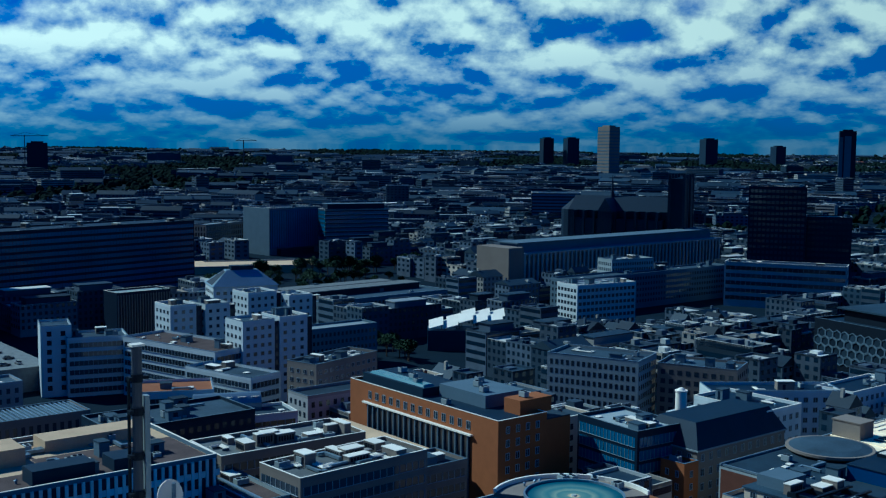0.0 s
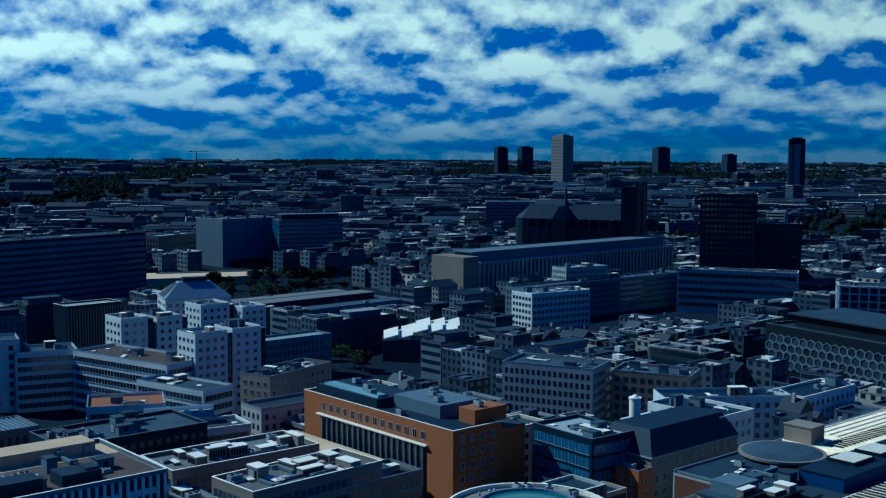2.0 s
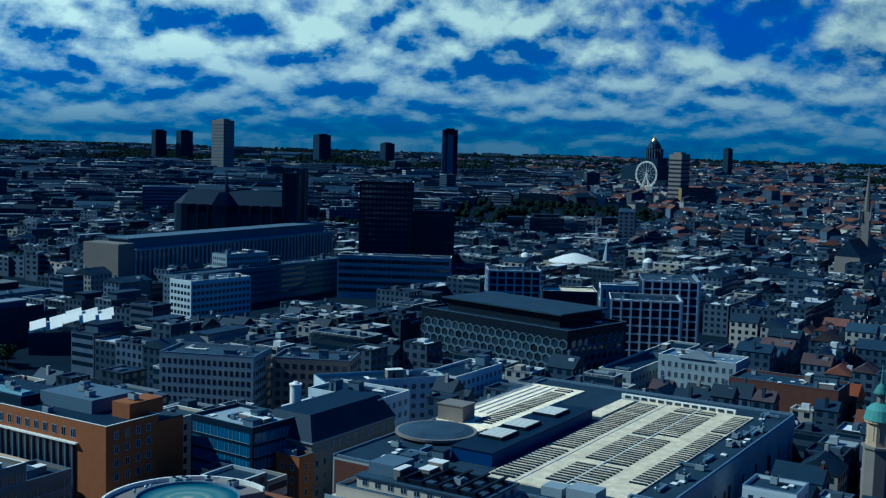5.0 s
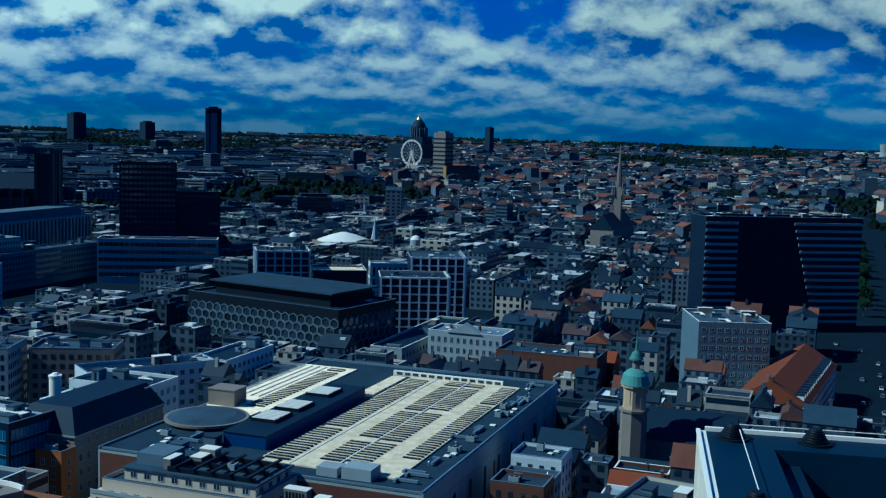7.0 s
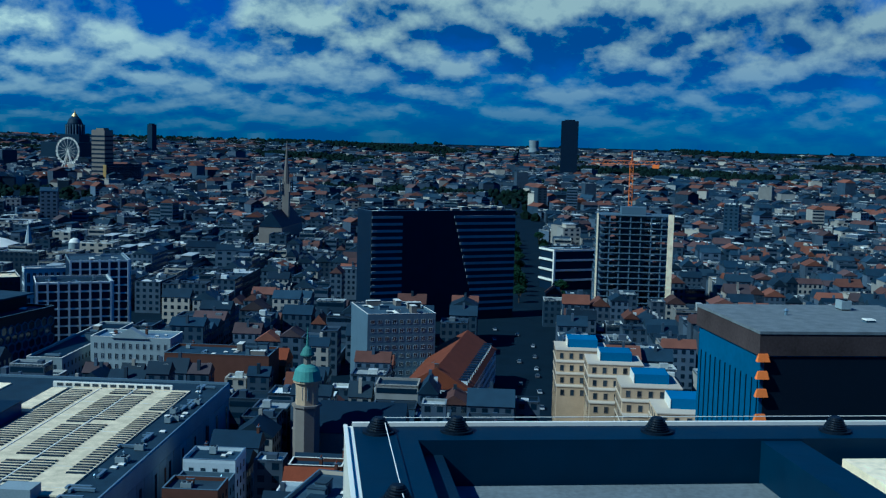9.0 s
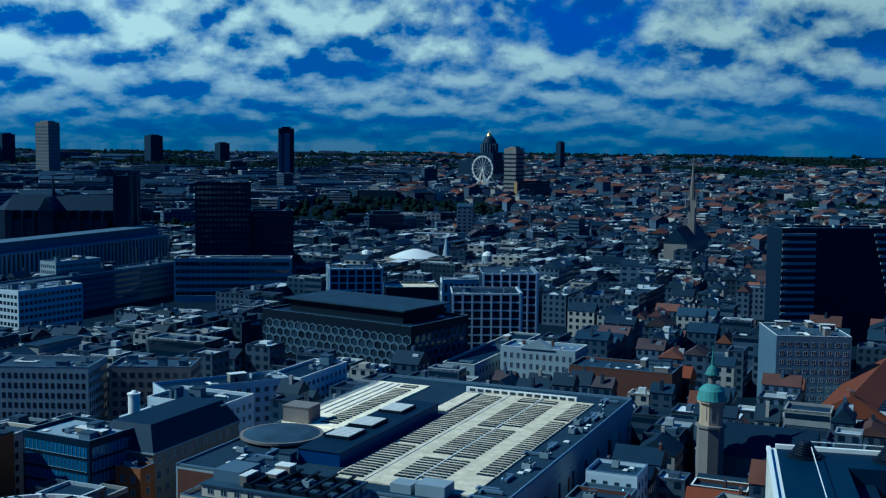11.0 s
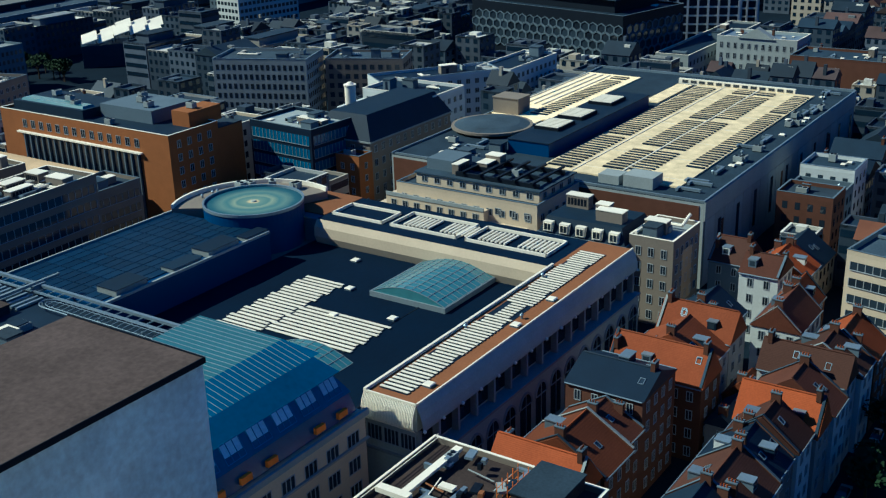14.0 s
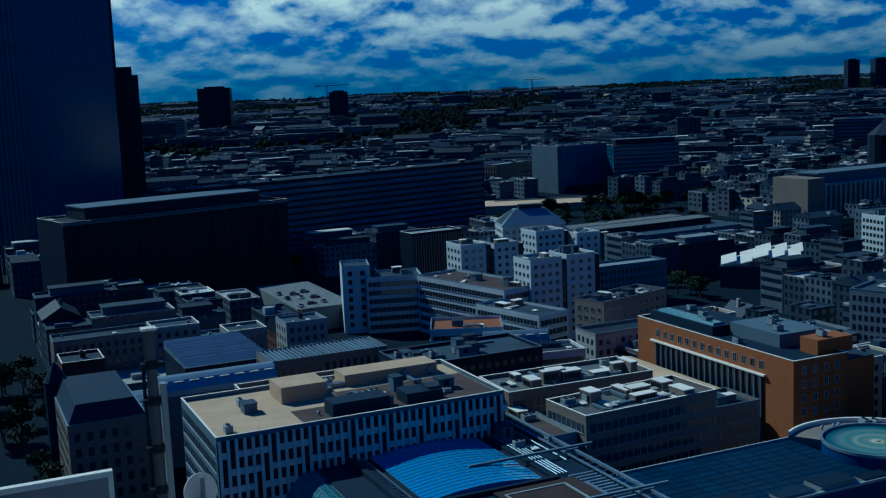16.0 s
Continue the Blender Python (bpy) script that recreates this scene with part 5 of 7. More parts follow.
for p0, q0, w_, d_, h_, sd in ((191.5, 351, 13, 13, 32, 40), (208, 353.5, 12, 13, 32, 41), (188, 402, 11, 14, 32, 42), (204, 404, 11, 14, 31, 43), (235, 425, 14, 14, 31, 44), (253, 421, 12, 14, 29, 45)):
    block("white_apartment_tower", "white apartment tower with square windows", "apartments", p0, p0 + w_, q0, q0 + d_, h_, "white", "bitumen", 3.1, 2.9, (1.5, 1.5), units=5, seed=sd, group="white apartment towers", split=1)
    # dark infill added for the shaded sides between the towers
    block("apartment_link", "dark glazed link between white apartment towers", "apartments", p0 + w_ + 0.02, p0 + w_ + 3.9, q0 + 3, q0 + 11, h_ - 1.5, "dark", "bitumen", 3.1, 1.2, (1.0, 1.8), units=1, seed=sd, joined=True)
pyr = block("pyramid_roof_office", "white office with a low grey pyramid roof", "building", 246, 277, 478, 499, 27, "white", "pale", 3.3, 3.0, (1.7, 1.6), turn=-17, units=0, seed=46, joined=True)
part("pyramid", Shape().box(-0.6, -0.6, 27, 31.6, 21.6, 34, 0, 8.5), "zinc", pyr, "low zinc pyramid roof")
part("pyramid_pane", Shape().face((-0.1, 3.2, 27.6), (-0.1, 17.8, 27.6), (7.2, 13.2, 33.6), (7.2, 7.8, 33.6)), "slate", pyr)
part("lantern", Shape().box(10, 8, 33.5, 21, 13, 36), "slate", pyr)
rb = block("ribbed_hall", "dark ribbed hall with a pale flat roof", "building", 216, 245, 520, 534, 22, "dark", "pale", 3.3, 3.0, style="none", units=0, seed=47, turn=4)
ribm = Shape().box(0, -0.5, 1, 0.5, 0, 20.5).mesh("rib", ["sand"])
for k in range(20):
    o = new("rib", ribm)
    o.parent = rb
    o.matrix_basis = pose(0.3 + k * 1.46, 0, 0)
lw = block("white_office_wing", "white L-shaped office with ribbon windows", "building", 180, 199, 350, 401, 22.5, "white", "brown", 3.4, 1.7, (1.6, 1.9), "bands", turn=14, units=12, seed=48)
block("white_office_wing", "white L-shaped office with ribbon windows", "building", 149, 171, 407, 423, 22.5, "white", "bitumen", 3.4, 1.7, (1.6, 1.8), "bands", turn=-16, units=5, seed=49)
block("white_office_tower", "white stair tower of the office", "building", 141, 152, 412, 428, 27, "white", "bitumen", 3.4, 3.6, (1.7, 1.9), turn=-16, units=1, seed=50, joined=True, walls=(0,))
block("white_office_wing", "lower white office wing with dark corner", "building", 175.5, 189, 317, 349, 19.5, "white", "bitumen", 3.4, 1.7, (1.6, 1.8), "bands", turn=14, units=5, seed=51)
keep(135, 290, 300, 540)

# strip-fronted office with tan roof
st = block("strip_office", "office with black and white strip front and tan roof", "building", 43, 103.5, 202.5, 234.5, 32, "grey", "tan", 3.3, 1.5, (1.4, 1.9), "bands", units=10, seed=52, walls=(1, 2, 3), kinds=("fan_unit", "duct", "stair_head", "roof_hatch", "fan_unit"))
part("front", Shape().box(0, -0.25, 2, 60.5, -0.02, 31.0), "dark", st, "black glass front")
fin2 = Shape().box(0, -0.6, 2, 0.6, -0.2, 31.2).mesh("white_fin", ["white"])
sp = Shape().box(0.62, -0.5, 0, 1.55, -0.22, 1.25).mesh("spandrel", ["white"])
for k in range(38):
    o = new("white_fin", fin2)
    o.parent = st
    o.matrix_basis = pose(0.2 + k * 1.6, 0, 0)
    for fl in range(7):
        if (k * 7 + fl * 3) % 5:
            o = new("spandrel", sp)
            o.parent = st
            o.matrix_basis = pose(0.2 + k * 1.6, 0, 7.2 + fl * 3.4)
part("plant_wall", Shape().box(18, 18, 31, 28, 27, 34.6).box(34, 24, 31, 56, 31, 33.6), "tan", st, "tan plant rooms")
part("dark_deck", Shape().box(18, 0.5, 31.0, 60, 12, 31.12).box(30, 12, 31.0, 60, 21, 31.12), "brown", st, "dark brown roofing felt")
clutter(st, 18, 1, 60, 30, 31.1, 22, random.Random(99), ("fan_unit", "duct", "fan_unit", "stair_head", "roof_vent"))
part("plant_box", Shape().box(24, 2.5, 31, 36, 8, 34).box(40, 3, 31, 48, 9, 33.5), "slate", st)
keep(38, 106, 198, 238)
ac = block("plant_roof_office", "brown-grey office with crowded pale roof plant", "building", 115, 149, 189, 204, 28, "sand", "gravel", 3.4, 1.8, (1.5, 1.8), "bands", turn=3, units=26, seed=53, kinds=("fan_unit", "duct", "pipe_run", "plant_cabin", "pipe_run"))
block("plant_roof_office", "brown-grey office with crowded pale roof plant", "building", 110, 147, 213, 229, 28, "sand", "gravel", 3.4, 1.8, (1.5, 1.8), "bands", turn=-2, units=22, seed=54, kinds=("fan_unit", "duct", "pipe_run", "plant_cabin"))
block("plant_roof_office", "lower brown-grey office wing with white roof units", "building", 149.5, 165, 196, 208, 22, "sand", "bitumen", 3.4, 1.8, (1.5, 1.8), "bands", units=8, seed=55)
block("office_link", "link wing with a white parapet", "building", 108, 114.5, 192, 229, 24, "pale", "brown", 3.4, 2.0, (1.2, 1.6), units=3, seed=56)
bv = thing("barrel_roof_hall", 166, 214, "low hall with a tan barrel roof", "building")
part("wall", Shape().box(0, 0, 0, 10, 46, 15), "sand", bv)
br = Shape()
for k in range(8):
    a0, a1 = math.pi * k / 8, math.pi * (k + 1) / 8
    br.face(*[(5 - 5 * math.cos(a_), y, 15 + 3 * math.sin(a_)) for a_, y in ((a0, 0), (a0, 46), (a1, 46), (a1, 0))][::-1])
br.face(*[(5 - 5 * math.cos(math.pi * k / 8), 0, 15 + 3 * math.sin(math.pi * k / 8)) for k in range(9)])
part("roof", br, "tan", bv)
keep(104, 177, 185, 262)

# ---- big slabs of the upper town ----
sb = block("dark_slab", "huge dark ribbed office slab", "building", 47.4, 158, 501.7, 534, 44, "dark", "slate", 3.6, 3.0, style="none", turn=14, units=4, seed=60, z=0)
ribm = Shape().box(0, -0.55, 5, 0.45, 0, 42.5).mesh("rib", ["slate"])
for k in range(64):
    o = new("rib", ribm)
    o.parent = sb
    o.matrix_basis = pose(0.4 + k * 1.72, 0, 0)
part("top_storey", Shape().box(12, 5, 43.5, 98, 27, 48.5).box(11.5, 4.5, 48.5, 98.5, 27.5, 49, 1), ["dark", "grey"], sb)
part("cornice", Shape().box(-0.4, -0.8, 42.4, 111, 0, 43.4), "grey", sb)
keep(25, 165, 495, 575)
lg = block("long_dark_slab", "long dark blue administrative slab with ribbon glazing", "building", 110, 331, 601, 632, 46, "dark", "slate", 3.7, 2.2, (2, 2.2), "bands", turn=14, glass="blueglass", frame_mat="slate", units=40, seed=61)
keep(90, 340, 590, 720)
bl = block("blank_end_block", "tall slab with a blank grey end wall and dark glazed front", "building", 477, 535, 822.5, 858.5, 41, "grey", "slate", 3.6, 2.4, style="none", turn=8, units=10, seed=62, joined=True)
part("glazed_front", Shape().box(0.5, -0.3, 7, 57.5, -0.02, 39), "blueglass", bl, "dark blue glazed front")
for k in range(24):
    part("mullion", Shape().box(0.6 + k * 2.45, -0.5, 7, 0.9 + k * 2.45, -0.3, 39), "slate", bl)
part("porch", Shape().box(8, -6, 0, 44, 0, 6.5), "dark", bl)
gs = block("grid_slab", "long slab with light concrete ledges over dark glazing", "building", 519.3, 577, 801.9, 820, 40, "slate", "bitumen", 3.6, 2.4, (2, 2.2), "bands", turn=-14, units=14, seed=63, glass="blueglass", frame_mat="slate")
for fl in range(11):
    part("ledge", Shape().box(-0.6, -0.9, 3.4 + fl * 3.55, 58.3, 0.0, 4.0 + fl * 3.55), "pale", gs)
part("plant_storey", Shape().box(3, 3, 39.4, 55, 15, 44).box(2.5, 2.5, 44, 55.5, 15.5, 44.5, 1), ["dark", "grey"], gs)
block("small_classical_block", "pale block with a row of tall windows", "building", 441, 493, 866, 882, 26, "sand", "pale", 5, 2.6, (1.3, 3.4), units=4, seed=64, joined=True, turn=24)
keep(455, 620, 770, 900)
ter = thing("esplanade", 363, 741, "broad pale paved esplanade", "terrace", turn=-22, kind="structure")
part("slab", Shape().box(0, 0, 0, 97, 48, 5), "tan", ter)
part("wall", Shape().box(-0.4, -0.4, 5, 97.4, 0, 5.9).box(14, 40, 5, 84, 40.6, 6.0), "pale", ter)
keep(350, 480, 690, 800)
st2 = block("long_low_roof", "long low hall with layered grey flat roofs", "building", 310, 398, 484, 540, 14, "grey", "bitumen", 3.4, 2.6, (1.4, 1.7), turn=3, units=10, seed=95, joined=True)
part("raised_roof", Shape().box(6, 20, 13.1, 84, 32, 16.2).box(5.5, 19.5, 16.2, 84.5, 32.5, 16.6, 1).box(4, 40, 13.1, 80, 50, 15.4).box(3.6, 39.6, 15.4, 80.4, 50.4, 15.8, 1), ["slate", "gravel"], st2, "raised grey roof strips")
keep(296, 402, 480, 545)
cr = thing("crystal_roof", 317, 404, "dark hall under bright tilted white roof plates", "building", turn=-38)
part("wall", Shape().box(0, 0, 0, 36, 15, 9.5), "slate", cr)
for i in range(5):
    for j in range(2):
        x, y = 0.5 + i * 6.9 + j * 1.5, 0.3 + j * 7.4
        if (i, j) == (0, 1):
            continue
        up_ = 10.2 + 0.6 * ((i * 3 + j) % 3) + (2.6 if i > 1 else 0)
        # white paints the sun's glint; the tilt is set towards the camera
        plate = Shape().solid([(x, y, up_), (x + 6.7, y, up_ + 1.8), (x + 6.7, y + 7.0, up_ + 4.6), (x, y + 7.0, up_ + 2.8)], [(x, y, up_ + .3), (x + 6.7, y, up_ + 2.1), (x + 6.7, y + 7.0, up_ + 4.9), (x, y + 7.0, up_ + 3.1)])
        plate.box(x + 5.9, y + 5.3, 9.5, x + 6.2, y + 6.7, up_ + 3.4, 1).box(x + 0.3, y + 5.3, 9.5, x + 0.6, y + 6.7, up_ + 1.9, 1)
        part("roof_plate", plate, ["slat", "slate"], cr, "white glinting roof plate")
keep(304, 352, 378, 424)
col = thing("colonnade_bank", 466, 512.5, "long stone bank with a colonnade along its top", "building", turn=3)
part("wall", Shape().box(0, 0, 0, 228, 26, 27), "sand", col)
part("attic", Shape().box(14, 6, 27, 222, 22, 33.5).box(13, 5, 33.5, 223, 23, 34.2), "grey", col)
part("cornice", Shape().box(-0.8, -0.8, 27, 228.8, 6, 28), "pale", col)
clm = Shape().box(0, -0.8, 10, 1.5, 0, 27).mesh("column", ["pale"])
dk = Shape().box(0, -0.06, 10, 2.4, 0, 26).mesh("tall_window", ["glass"])
for k in range(56):
    for me, nm, x in ((clm, "column", 1 + k * 4.05), (dk, "tall_window", 2.6 + k * 4.05)):
        o = new(nm, me)
        o.parent = col
        o.matrix_basis = pose(x, 0, 0)
part("corner_pavilion", Shape().box(-1.5, -1.5, 0, 12, 27, 32), "sand", col, "warm stone corner pavilion")
keep(455, 705, 505, 548)
block("white_penthouse_block", "white office with terraces", "building", 402, 440, 391, 408, 26, "white", "pale", 3.3, 2.6, (1.9, 1.7), turn=-8, units=12, seed=65, joined=True)
block("white_penthouse_block", "grey office with a fine window grid", "building", 498, 530, 456, 470, 28, "pale", "pale", 3.3, 1.8, (1.1, 1.8), turn=-10, units=6, seed=66, joined=True)
block("low_office_row", "long low grey office row", "building", 446, 590, 440, 455, 21, "grey", "bitumen", 3.4, 2.4, (1.4, 1.7), units=16, seed=67, joined=True)
block("striped_hall", "long hall with pale horizontal bands", "building", 589, 605, 356, 426, 27, "pale", "bitumen", 4.5, 3, (2, 2.4), "bands", turn=28, units=6, seed=68)
keep(396, 640, 352, 475)
hc = block("honeycomb_office", "black honeycomb-fronted office with a slab roof", "building", 385, 424, 180, 258, 27, "black", "slate", 3.3, 2, style="none", turn=-12, units=8, seed=69)
part("roof_storey", Shape().box(8, 10, 26, 36, 70, 31).box(6, 8, 31, 38, 72, 31.6, 1), ["black", "bitumen"], hc)
hexm = Shape()
hp = [(2.3 * math.cos(math.pi * (k / 3 + 1 / 6)), 2.1 * math.sin(math.pi * (k / 3 + 1 / 6))) for k in range(6)]
hi = [(x * 0.86, z * 0.84) for x, z in hp]
hexm.v = [(x, y, z) for ring, y in ((hp, 0.0), (hp, -0.35), (hi, -0.35), (hi, -0.03)) for x, z in ring]
for lay in range(3):
    for k in range(6):
        j = (k + 1) % 6
        hexm.f.append((lay * 6 + j, lay * 6 + k, lay * 6 + 6 + k, lay * 6 + 6 + j))
        hexm.m.append(0)
hexm.f.append((23, 22, 21, 20, 19, 18))
hexm.m.append(1)
hexm = hexm.mesh("honeycomb_cell", ["grey", "glass"])
for start, run, turn_ in (((0, 78), 78, 270), ((0, 0), 39, 0)):
    for row in range(4):
        for k in range(int((run - 2) / 4.0)):
            put(hexm, "honeycomb_cell", hc, start, turn_, 2.2 + k * 4.0 + (row % 2) * 2.0, 11.5 + row * 3.3, 0.02)
keep(380, 450, 172, 265)
def frame_block(p0, q0, w, d, h, turn, seed):
    """An open grid of pale concrete in front of dark glazing."""
    ob = block("white_frame_building", "white concrete frame building with large dark windows", "building", p0, p0 + w, q0, q0 + d, h, "dark", "bitumen", 3.6, 3.6, style="none", turn=turn, units=6, seed=seed, rim="pale")
    for start, run, turn_ in (sides(w, d)[0], sides(w, d)[3]):
        s, n = Shape(), max(2, round(run / 4.6))
        for k in range(n + 1):
            u = (run - 0.85) * k / n
            s.box(u, -0.8, 0, u + 0.85, 0.0, h + 0.3)
        for fl in range(int(h / 3.7) + 1):
            z_ = h - 0.25 - fl * 3.7
            for k in range(n):
                u = (run - 0.85) * k / n + 0.85
                s.box(u, -0.65, z_ - 0.4, u + (run - 0.85) / n - 0.85, 0.0, z_ + 0.25)
        put(s.mesh("concrete_frame", ["white"]), "concrete_frame", ob, start, turn_, 0, 0, 0.02)
    return ob
frame_block(475, 167.5, 24, 31, 30, 25, 70)
frame_block(505, 170, 30, 26, 36, 25, 71)
frame_block(517, 289, 28, 20, 31, -58, 72)
keep(462, 570, 160, 262)
keep(510, 555, 262, 305)
cw_ = block("white_colonnade_block", "white block with a tall open colonnade", "building", 516, 536, 224, 234, 29, "white", "pale", 6, 2.4, (1.5, 4.6), turn=-61, units=2, seed=96)
block("pale_roof_hall", "low dark hall with a bright pale flat roof", "building", 529, 557, 262, 284, 21.5, "slate", "bright", 3.6, 2.4, (1.4, 1.6), turn=-61, units=1, seed=97, joined=True)
block("long_street_front", "long low building with a plain pale street wall and slate roof", "building", 388, 466, 155, 168, 14, "pale", "slate", 4.2, 3.4, (1.2, 1.8), units=5, seed=98, joined=True)
keep(500, 560, 210, 296)
keep(384, 470, 150, 172)
bwb = block("white_ledge_block", "dark glazed block with broad white ledges", "building", 719, 750, -34, -16, 27, "dark", "pale", 4, 2.4, style="none", turn=-63, units=5, seed=99)
for fl in range(4):
    part("ledge", Shape().box(-0.8, -1.2, 6 + fl * 6.4, 31.8, 0, 7.2 + fl * 6.4).box(-1.2, 0, 6 + fl * 6.4, 0, 18, 7.2 + fl * 6.4), "slat", bwb, "broad white ledge")
for x in (-0.9, 30.5):
    part("pier", Shape().box(x, -1.25, 0, x + 1.3, 0.2, 26), "slat", bwb)
keep(700, 760, -70, -10)
dm = thing("domed_market", 545, 330, "building with a white flat dome and slim spire", "building")
part("wall", Shape().box(-18, -14, 0, 18, 14, 12), "sand", dm)
part("dome", Shape().drum(0, 0, 12, 12.8, 18.5, 18.5, 28).drum(0, 0, 12.8, 16.4, 18.5, 9, 28).drum(0, 0, 16.4, 18.2, 9, 2, 28), "slat", dm, "white flat dome")
dm.matrix_world = pose(353, 718, 4.5)
spi = thing("slim_church_tower", 0, 0, "slim stone church tower with openwork spire", "church")
part("tower", Shape().box(-3, -3, 0, 3, 3, 16), "pale", spi)
part("spire", Shape().drum(0, 0, 16, 33, 3.0, 0.2, 8), "pale", spi)
spi.matrix_world = pose(371, 705, 0, 0, 0, 20)
for x, y in ((321, 733), (396, 690)):
    t_ = thing("cupola", 0, 0, "small round white cupola on a roof", "cupola", group="cupolas")
    part("drum", Shape().drum(0, 0, 0, 19, 4, n=18), "pale", t_)
    part("cap", Shape().drum(0, 0, 19, 21, 4, 2.6, 18).drum(0, 0, 21, 22, 2.6, 0.4, 18), "slat", t_)
    t_.matrix_world = pose(x, y, 0)
cl = block("classical_mansion", "pale classical mansion with pediment and columns", "building", 405, 421, 121, 151, 19, "pale", "zinc", 3.9, 2.6, (1.2, 2.2), units=8, seed=73, kinds=("chimney", "roof_hatch"))
part("pediment", Shape().solid([(-0.5, 8, 18.6), (3, 8, 18.6), (3, 22, 18.6), (-0.5, 22, 18.6)], [(-0.5, 14.9, 22.4), (3, 14.9, 22.4), (3, 15.1, 22.4), (-0.5, 15.1, 22.4)]), "pale", cl)
bb = block("brick_hall", "long rust-brick hall with flat roof", "building", 374.5, 392, 78, 114, 20, "redbrick", "bitumen", 5, 6, (1, 1), style="none", units=12, seed=74)
house(392.5, 408, 76, 112, 13, 18, "redbrick", "tile", "y", seed=75, name="brick_house", group="", joined=True)
keep(372, 425, 74, 155)
tw = block("dark_tower_slab", "dark office tower with striped ends", "building", 603, 622, -7, 76, 58, "dark", "slate", 3.6, 2, (2, 2), style="none", turn=29, units=14, seed=76)
bands(tw, 19, 83, 8, 14, 3.5, 1.7, (0, 1), "glass", 2.2, "grey")
for fl in range(15):
    part("floor_band", Shape().box(-0.5, 0.2, 5 + fl * 3.5, 0, 24 + fl * 0.9, 6.3 + fl * 3.5).box(-0.5, 66, 5 + fl * 3.5, 0, 82.8, 6.3 + fl * 3.5), "pale", tw)
keep(545, 640, -15, 85)
ib = block("hotel_block", "brown hotel with rows of balconies", "building", 417.6, 448, 24, 50, 30, "grey", "bitumen", 3.2, 2.6, (1.6, 1.6), turn=19, units=12, seed=77)
keep(400, 455, 18, 62)
rr = house(364, 440, 9, 32, 13, 20, "white", "tile", "x", turn=-6, seed=78, name="long_red_roof_building", label="long white building with bright orange tile roof and dormers", group="", joined=True)
dmr = Shape().box(-0.8, -0.6, 0, 0.8, 2.2, 1.7).box(-1.0, -0.8, 1.7, 1.0, 2.4, 1.9, 1).box(-0.55, -0.64, 0.2, 0.55, -0.58, 1.4, 2).mesh("dormer", ["white", "slate", "glass"])
for k in range(17):
    o = new("dormer", dmr)
    o.parent = rr
    o.matrix_basis = pose(4 + k * 4.2, 2.0, 14.0)
keep(360, 445, 0, 36)
ch = thing("baroque_church", 297, 51.5, "baroque church with green copper dome and yellow stone lantern", "church")
part("tower", Shape().drum(0, 0, 0, 22.4, 3.6, n=8).drum(0, 0, 22.4, 23, 4.1, n=8), "sand", ch)
part("belfry", Shape().drum(0, 0, 23, 29, 3.1, n=8).drum(0, 0, 29, 29.6, 3.7, n=16), "tan", ch)
part("dome", Shape().drum(0, 0, 29.6, 30.4, 3.9, 3.7, 20).drum(0, 0, 30.4, 32.2, 3.7, 3.3, 20).drum(0, 0, 32.2, 33.2, 3.3, 2.4, 20).drum(0, 0, 33.2, 33.8, 2.4, 1.2, 20), "copper", ch, "green copper dome")
part("lantern", Shape().drum(0, 0, 33.8, 36.2, 1.0, n=8), "sand", ch)
part("lantern_cap", Shape().drum(0, 0, 36.2, 36.6, 1.9, n=14).drum(0, 0, 36.6, 38.0, 1.8, 1.2, 14).drum(0, 0, 38.0, 38.8, 1.2, 0.45, 14).drum(0, 0, 38.8, 44.2, 0.42, 0.03, 8), "copper", ch, "small copper cap and spike")
for k in range(4):
    o = new("belfry_window", window_mesh(1.5, 3.6, "pale", "glass", 1))
    o.parent = ch
    a_ = 22.5 + 90 * k
    o.matrix_basis = pose(0, 0, 24.4, 0, 0, a_ + 67.5) @ pose(-0.75, -2.85, 0)
part("nave", Shape().box(4, -26, 0, 22, -2, 14), "sand", ch)
part("nave_roof", Shape().gable(4, -26, 22, -2, 14, 21, "y"), "slate", ch)
part("apse", Shape().drum(13, -2, 0, 13, 8, n=14).drum(13, -2, 13, 17, 8.3, 1, 14), "sand", ch)
keep(286, 322, 24, 58)
con = thing("building_shell", 603, -91, "concrete tower shell under construction with open floors", "building")
for fl in range(17):
    part("floor_slab", Shape().box(0, 0, 3 + fl * 3.35, 22, 40, 3.4 + fl * 3.35), "grey", con)
pl = Shape().box(0, 0, 0, 0.6, 0.6, 57).mesh("column", ["grey"])
for i in range(4):
    for j in range(8):
        o = new("column", pl)
        o.parent = con
        o.matrix_basis = pose(0.4 + i * 6.8, 0.4 + j * 5.5, 0)
part("core", Shape().box(7, 14, 0, 16, 27, 61), "grey", con)
# bright strips on the edges paint the sun on the narrow face
part("net", Shape().box(-0.6, 39.8, 2, 0.4, 40.6, 58).box(-0.6, 0, 2, -0.3, 3, 58), "bright", con, "pale edge sheeting")
keep(598, 630, -95, -45)
cn = thing("tower_crane", 0, 0, "orange lattice tower crane", "crane")
mst = Shape()
for x, y in ((-1, -1), (1, -1), (1, 1), (-1, 1)):
    mst.tube((x, y, 0), (x, y, 84), 0.15, 4)
for k in range(28):
    mst.tube((-1, -1, k * 3), (1, -1, k * 3 + 3), 0.09, 4).tube((-1, 1, k * 3), (1, 1, k * 3 + 3), 0.09, 4).tube((-1, -1, k * 3), (-1, 1, k * 3 + 3), 0.09, 4)
part("mast", mst, "orange", cn)
jib = Shape()
for z, y in ((83, -0.8), (83, 0.8), (85, 0)):
    jib.tube((-16, y, z), (24, y, z), 0.16, 4)
